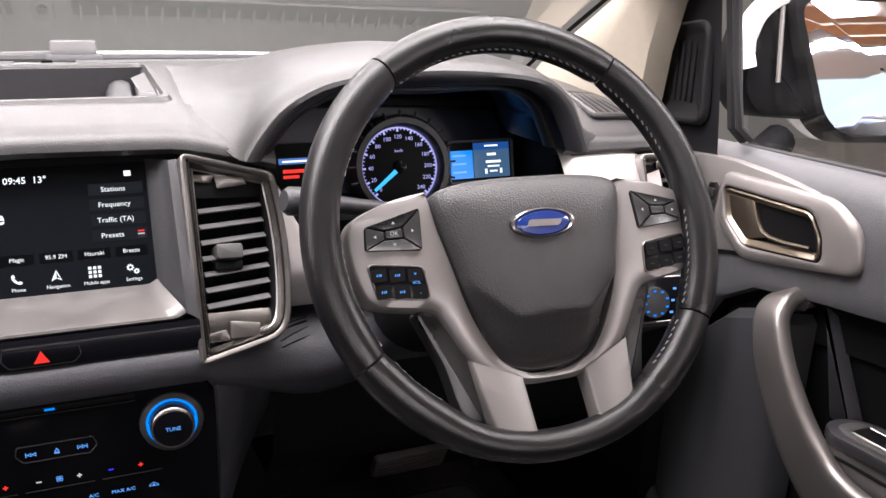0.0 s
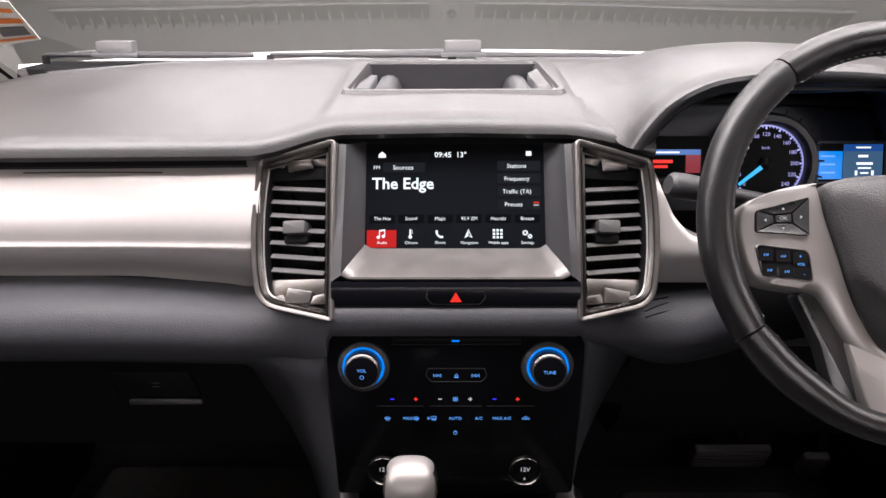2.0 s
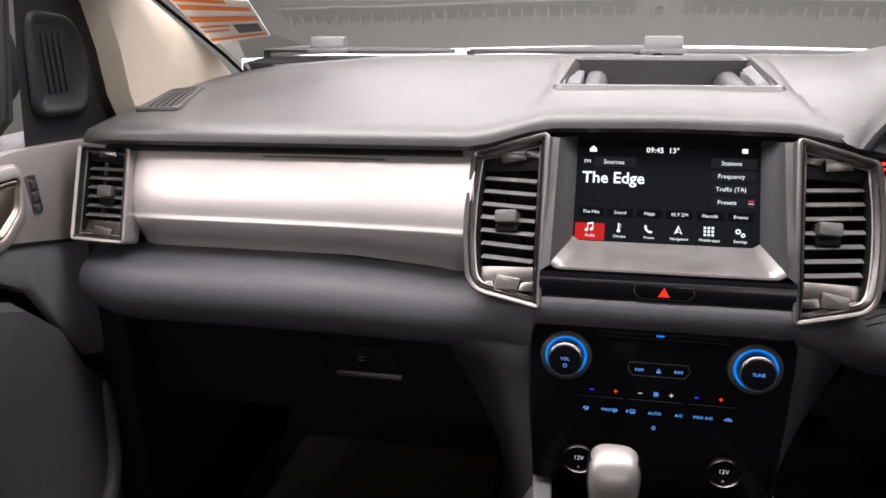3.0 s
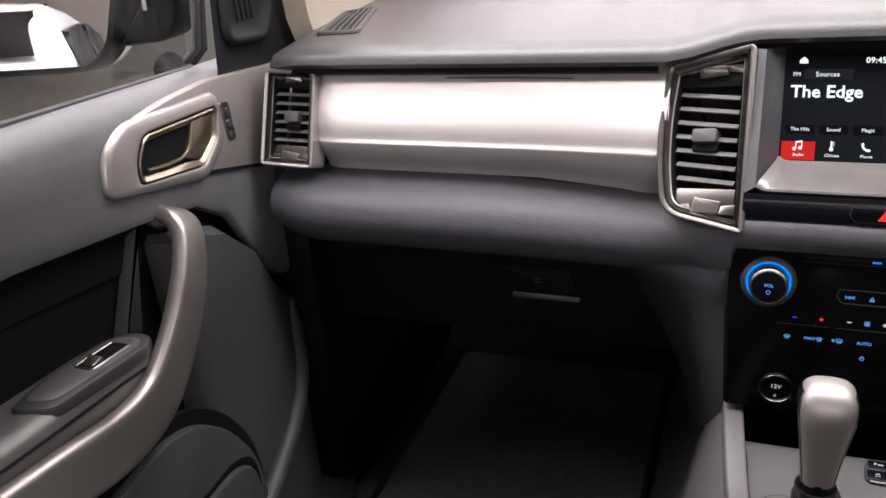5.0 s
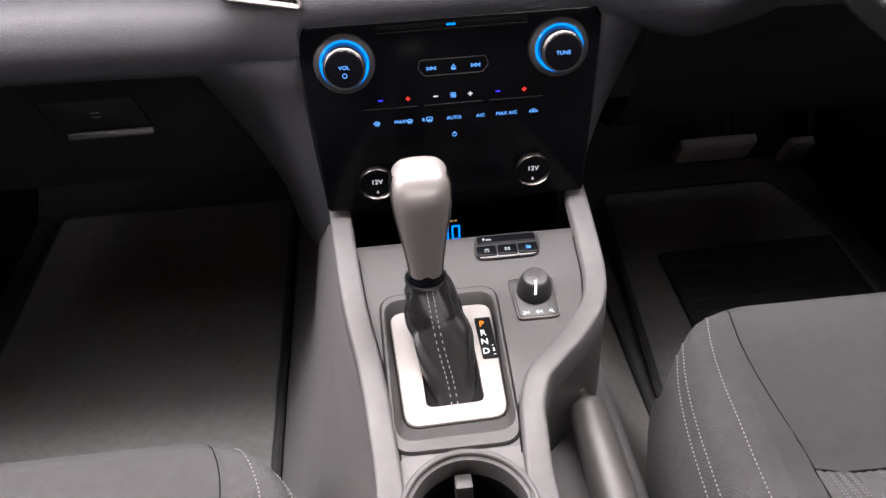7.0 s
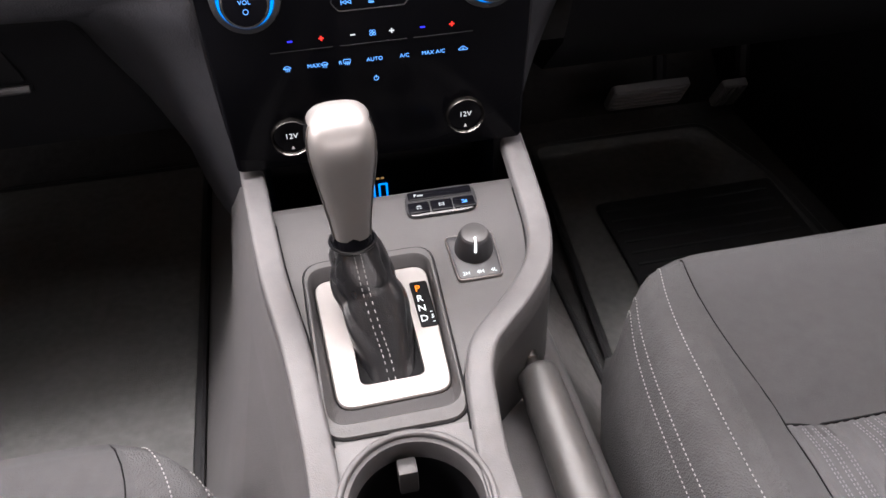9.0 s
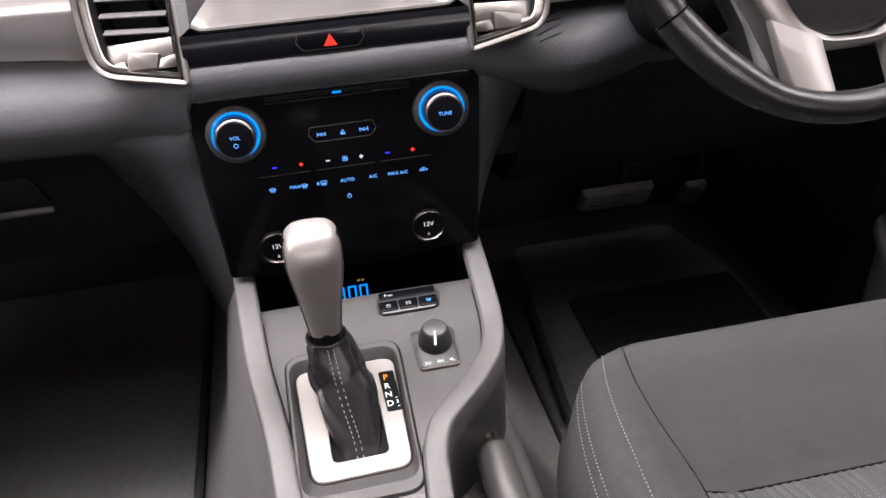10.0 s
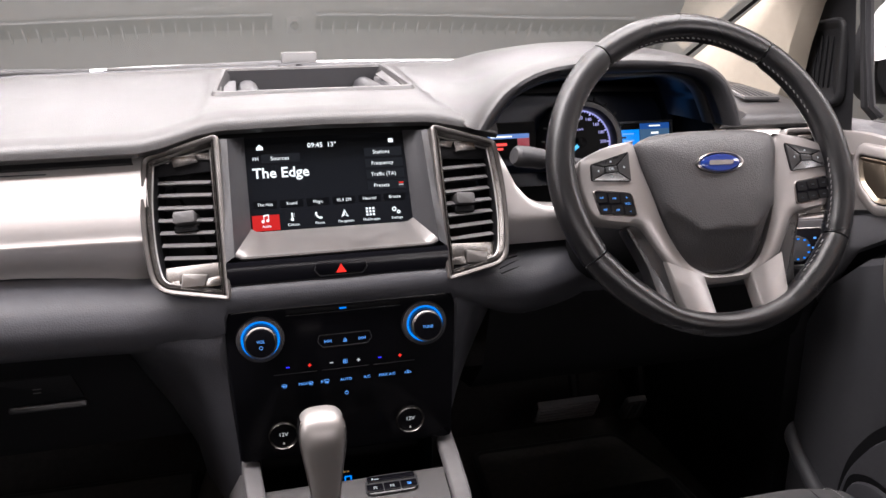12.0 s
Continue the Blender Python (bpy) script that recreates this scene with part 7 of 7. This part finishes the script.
part("paper", grid([label_row(f) for f in (0, 0.5, 1)]), PAPER, lab)
for f0, f1, g0, g1, m in ((0.02, 0.1, 0.04, 0.7, ORANGE), (0.16, 0.26, 0.04, 0.96, ORANGE), (0.4, 0.52, 0.02, 0.98, ORANGE), (0.6, 0.64, 0.05, 0.5, ORANGE), (0.7, 0.74, 0.05, 0.45, ORANGE), (0.87, 0.93, 0.03, 0.97, ORANGE), (0.6, 0.82, 0.56, 0.94, GREY)):
    part("print_bar", grid([label_row(f0, g0, g1, 0.001), label_row(f1, g0, g1, 0.001)]), m, lab)

bonnet = thing("bonnet", 0, 1.2, 0.8, "white painted bonnet beyond the windscreen", "bonnet")
part("panel", grid([[(x, y, 0.873 - 0.02 * (x / 0.7) ** 2 - h) for x in np.linspace(-0.82, 0.82, 13)] for y, h in ((0.79, 0.03), (0.791, 0.004), (0.795, 0.0), (0.95, 0.016), (1.3, 0.065), (1.8, 0.16))]), WHITEP, bonnet)
part("cowl", box(-0.76, 0.76, 0.66, 0.8, 0.79, 0.853, 0.01), BLACK, bonnet, "black scuttle panel below the windscreen")


def wiper(x0, x1, joint, tilt):
    w = thing("wiper", (x0 + x1) / 2, 0.73, 0.862, "grey wiper arm and blade resting on the scuttle", "wiper", "wipers")
    part("blade", tube([(x, 0.74, 0.869 + tilt * (x - x0)) for x in np.linspace(x0, x1, 6)], [0.003, 0.0055, 0.0065, 0.0065, 0.006, 0.004], 8), DARK, w)
    part("arm", tube([(joint, 0.745, 0.874), (x0 * 0.6 + joint * 0.4, 0.75, 0.87), (x0, 0.75, 0.864)], [0.005, 0.0045, 0.004], 8), GREY, w)
    part("joint", box(joint - 0.034, joint + 0.034, 0.735, 0.765, 0.872, 0.893, 0.005), SLAT, w, "pale grey blade joint")
    part("joint_base", box(joint - 0.04, joint + 0.042, 0.73, 0.762, 0.863, 0.873, 0.003), GREY, w)
    part("pivot", tube([(x0, 0.74, 0.868), (x0, 0.74, 0.848)], 0.007, 8), BLACK, w)


wiper(-0.74, -0.36, -0.612, -0.004)
wiper(-0.33, 0.36, 0.022, -0.006)

# workshop
tagged(part("ground", box(-9, 9, -15, 9, -0.6, -0.55), CONCRETE), "grey concrete workshop floor", "floor", kind="structure")
tagged(part("wall_north", box(-9, 9, 6.0, 6.2, -0.55, 4.0), WALLP), "plain grey workshop wall ahead of the car", "wall", kind="structure")
for x0, x1, z0 in ((-9, 2.2, -0.55), (2.2, 8.6, 2.3), (8.6, 9, -0.55)):
    tagged(part("wall_south", box(x0, x1, -12.2, -12, z0, 4.0), WHITEWALL), "plain white workshop wall behind the car", "wall", kind="structure")
tagged(part("backdrop", grid([[(x, -14.8, z) for x in (-3, 5, 14)] for z in (-0.6, 2.0, 6.0)]), mat("overcast_daylight", (0.84, 0.93, 1.0), emit=1.4)), "bright overcast daylight beyond the open workshop door", "sky", kind="structure")
tagged(part("wall_west", box(-9.2, -9, -12, 6, -0.55, 4.0), WALLP), "plain grey workshop wall", "wall", kind="structure")
tagged(part("wall_east", box(9, 9.2, -12, 6, -0.55, 4.0), WHITEWALL), "plain white workshop side wall", "wall", kind="structure")
tagged(part("ceiling_workshop", box(-9.2, 9.2, -12.2, 6.2, 4.0, 4.1), TIMBER), "orange timber boarded workshop ceiling", "ceiling", kind="structure")
tagged(part("roof_panel", grid([[(x, y, z) for x in (-0.74, -0.4, 0, 0.4, 0.74)] for y, z in ((-0.2, 1.26), (-0.3, 1.3), (-0.6, 1.35), (-1.7, 1.33))]), WHITEP), "white painted car roof", "roof", kind="structure")
for s in (-1, 1):
    side = thing("body_side", s * 0.9, -2.0, 0.0, "white painted rear side of the car with dark window", "car body", "body sides")
    part("panel", grid([[(s * x, y, z) for x, z in ((0.86, 0.86), (0.91, 0.8), (0.935, 0.65), (0.935, 0.4), (0.9, 0.0))] for y in (-0.92, -1.6, -2.4, -3.2)]), WHITEP, side)
    part("window", grid([[(s * x, y, z) for x, z in ((0.84, 0.87), (0.78, 1.05), (0.72, 1.22))] for y in (-0.95, -1.3, -1.65)]), GLOSS, side)
for k in range(8):
    tagged(part("roof_beam", box(-9, 9, -11.4 + k * 1.5, -11.2 + k * 1.5, 3.25, 3.6, 0.01), TIMBER), "orange timber roof beam of the workshop", "roof beam", "roof beams")


def parked_car(x, y, material, label):
    c = thing("parked_car", x, y, -0.55, label, "car", "cars parked behind")
    prof = [(p.x, p.y) for p in spline([(a, b, 0) for a, b in ((-2.1, 0.35), (-2.17, 0.6), (-2.0, 0.86), (-1.7, 0.93), (-1.1, 1.0), (-0.75, 1.25), (-0.35, 1.42), (0.3, 1.47), (0.9, 1.43), (1.2, 1.22), (1.5, 1.03), (2.0, 0.94), (2.14, 0.75), (2.12, 0.4))], 3)]
    rows = []
    for w, f in ((-0.82, 0.5), (-0.9, 0.7), (-0.89, 0.82), (-0.8, 0.93), (-0.62, 0.98), (0.0, 1.0), (0.62, 0.98), (0.8, 0.93), (0.89, 0.82), (0.9, 0.7), (0.82, 0.5)):
        rows.append([(x + w * (1 - 0.16 * max(0, b - 1.0) / 0.45), y + a, -0.55 + 0.35 + (b - 0.35) * f) for a, b in prof])
    part("body", grid(rows), material, c, angle=70)
    part("windscreen", grid([[(x + w * 0.88, y + 0.95, -0.55 + 1.41), (x + w * 0.92, y + 1.2, -0.55 + 1.24), (x + w, y + 1.47, -0.55 + 1.07)] for w in (-0.66, 0.0, 0.66)]), GLOSS, c)
    for w in (-1, 1):
        for ya, yb in ((-0.85, 0.0), (0.08, 1.0)):
            part("side_window", slab(rounded([(ya, 0.94), (yb, 0.94), (yb - 0.12, 1.26), (ya + 0.1, 1.28)], 0.06), Matrix(((0, 0, w, x + w * 1.03), (1, 0, 0, y), (0, 1, 0, -0.55), (0, 0, 0, 1))) @ pose(0, 0, 0, -9), 0.08, 0.01), GLOSS, c)
    for a in (-1.35, 1.35):
        for b in (-0.8, 0.8):
            part("wheel", lathe([(0.05, -0.1), (0.3, -0.1), (0.33, -0.07), (0.33, 0.07), (0.3, 0.1), (0.05, 0.1)], Matrix.Translation((x + b, y + a, -0.22)) @ pose(0, 0, 0, 0, 90, 0), 20), RUBBER, c)


parked_car(-2.55, -3.6, WHITEP, "white car parked behind in the workshop")
parked_car(3.0, -6.2, BLUEP, "blue car parked behind in the workshop")
parked_car(5.4, -7.2, BLUEP, "blue car parked further along in the workshop")
parked_car(7.7, -8.6, BLACKP, "black car parked by the open workshop door")
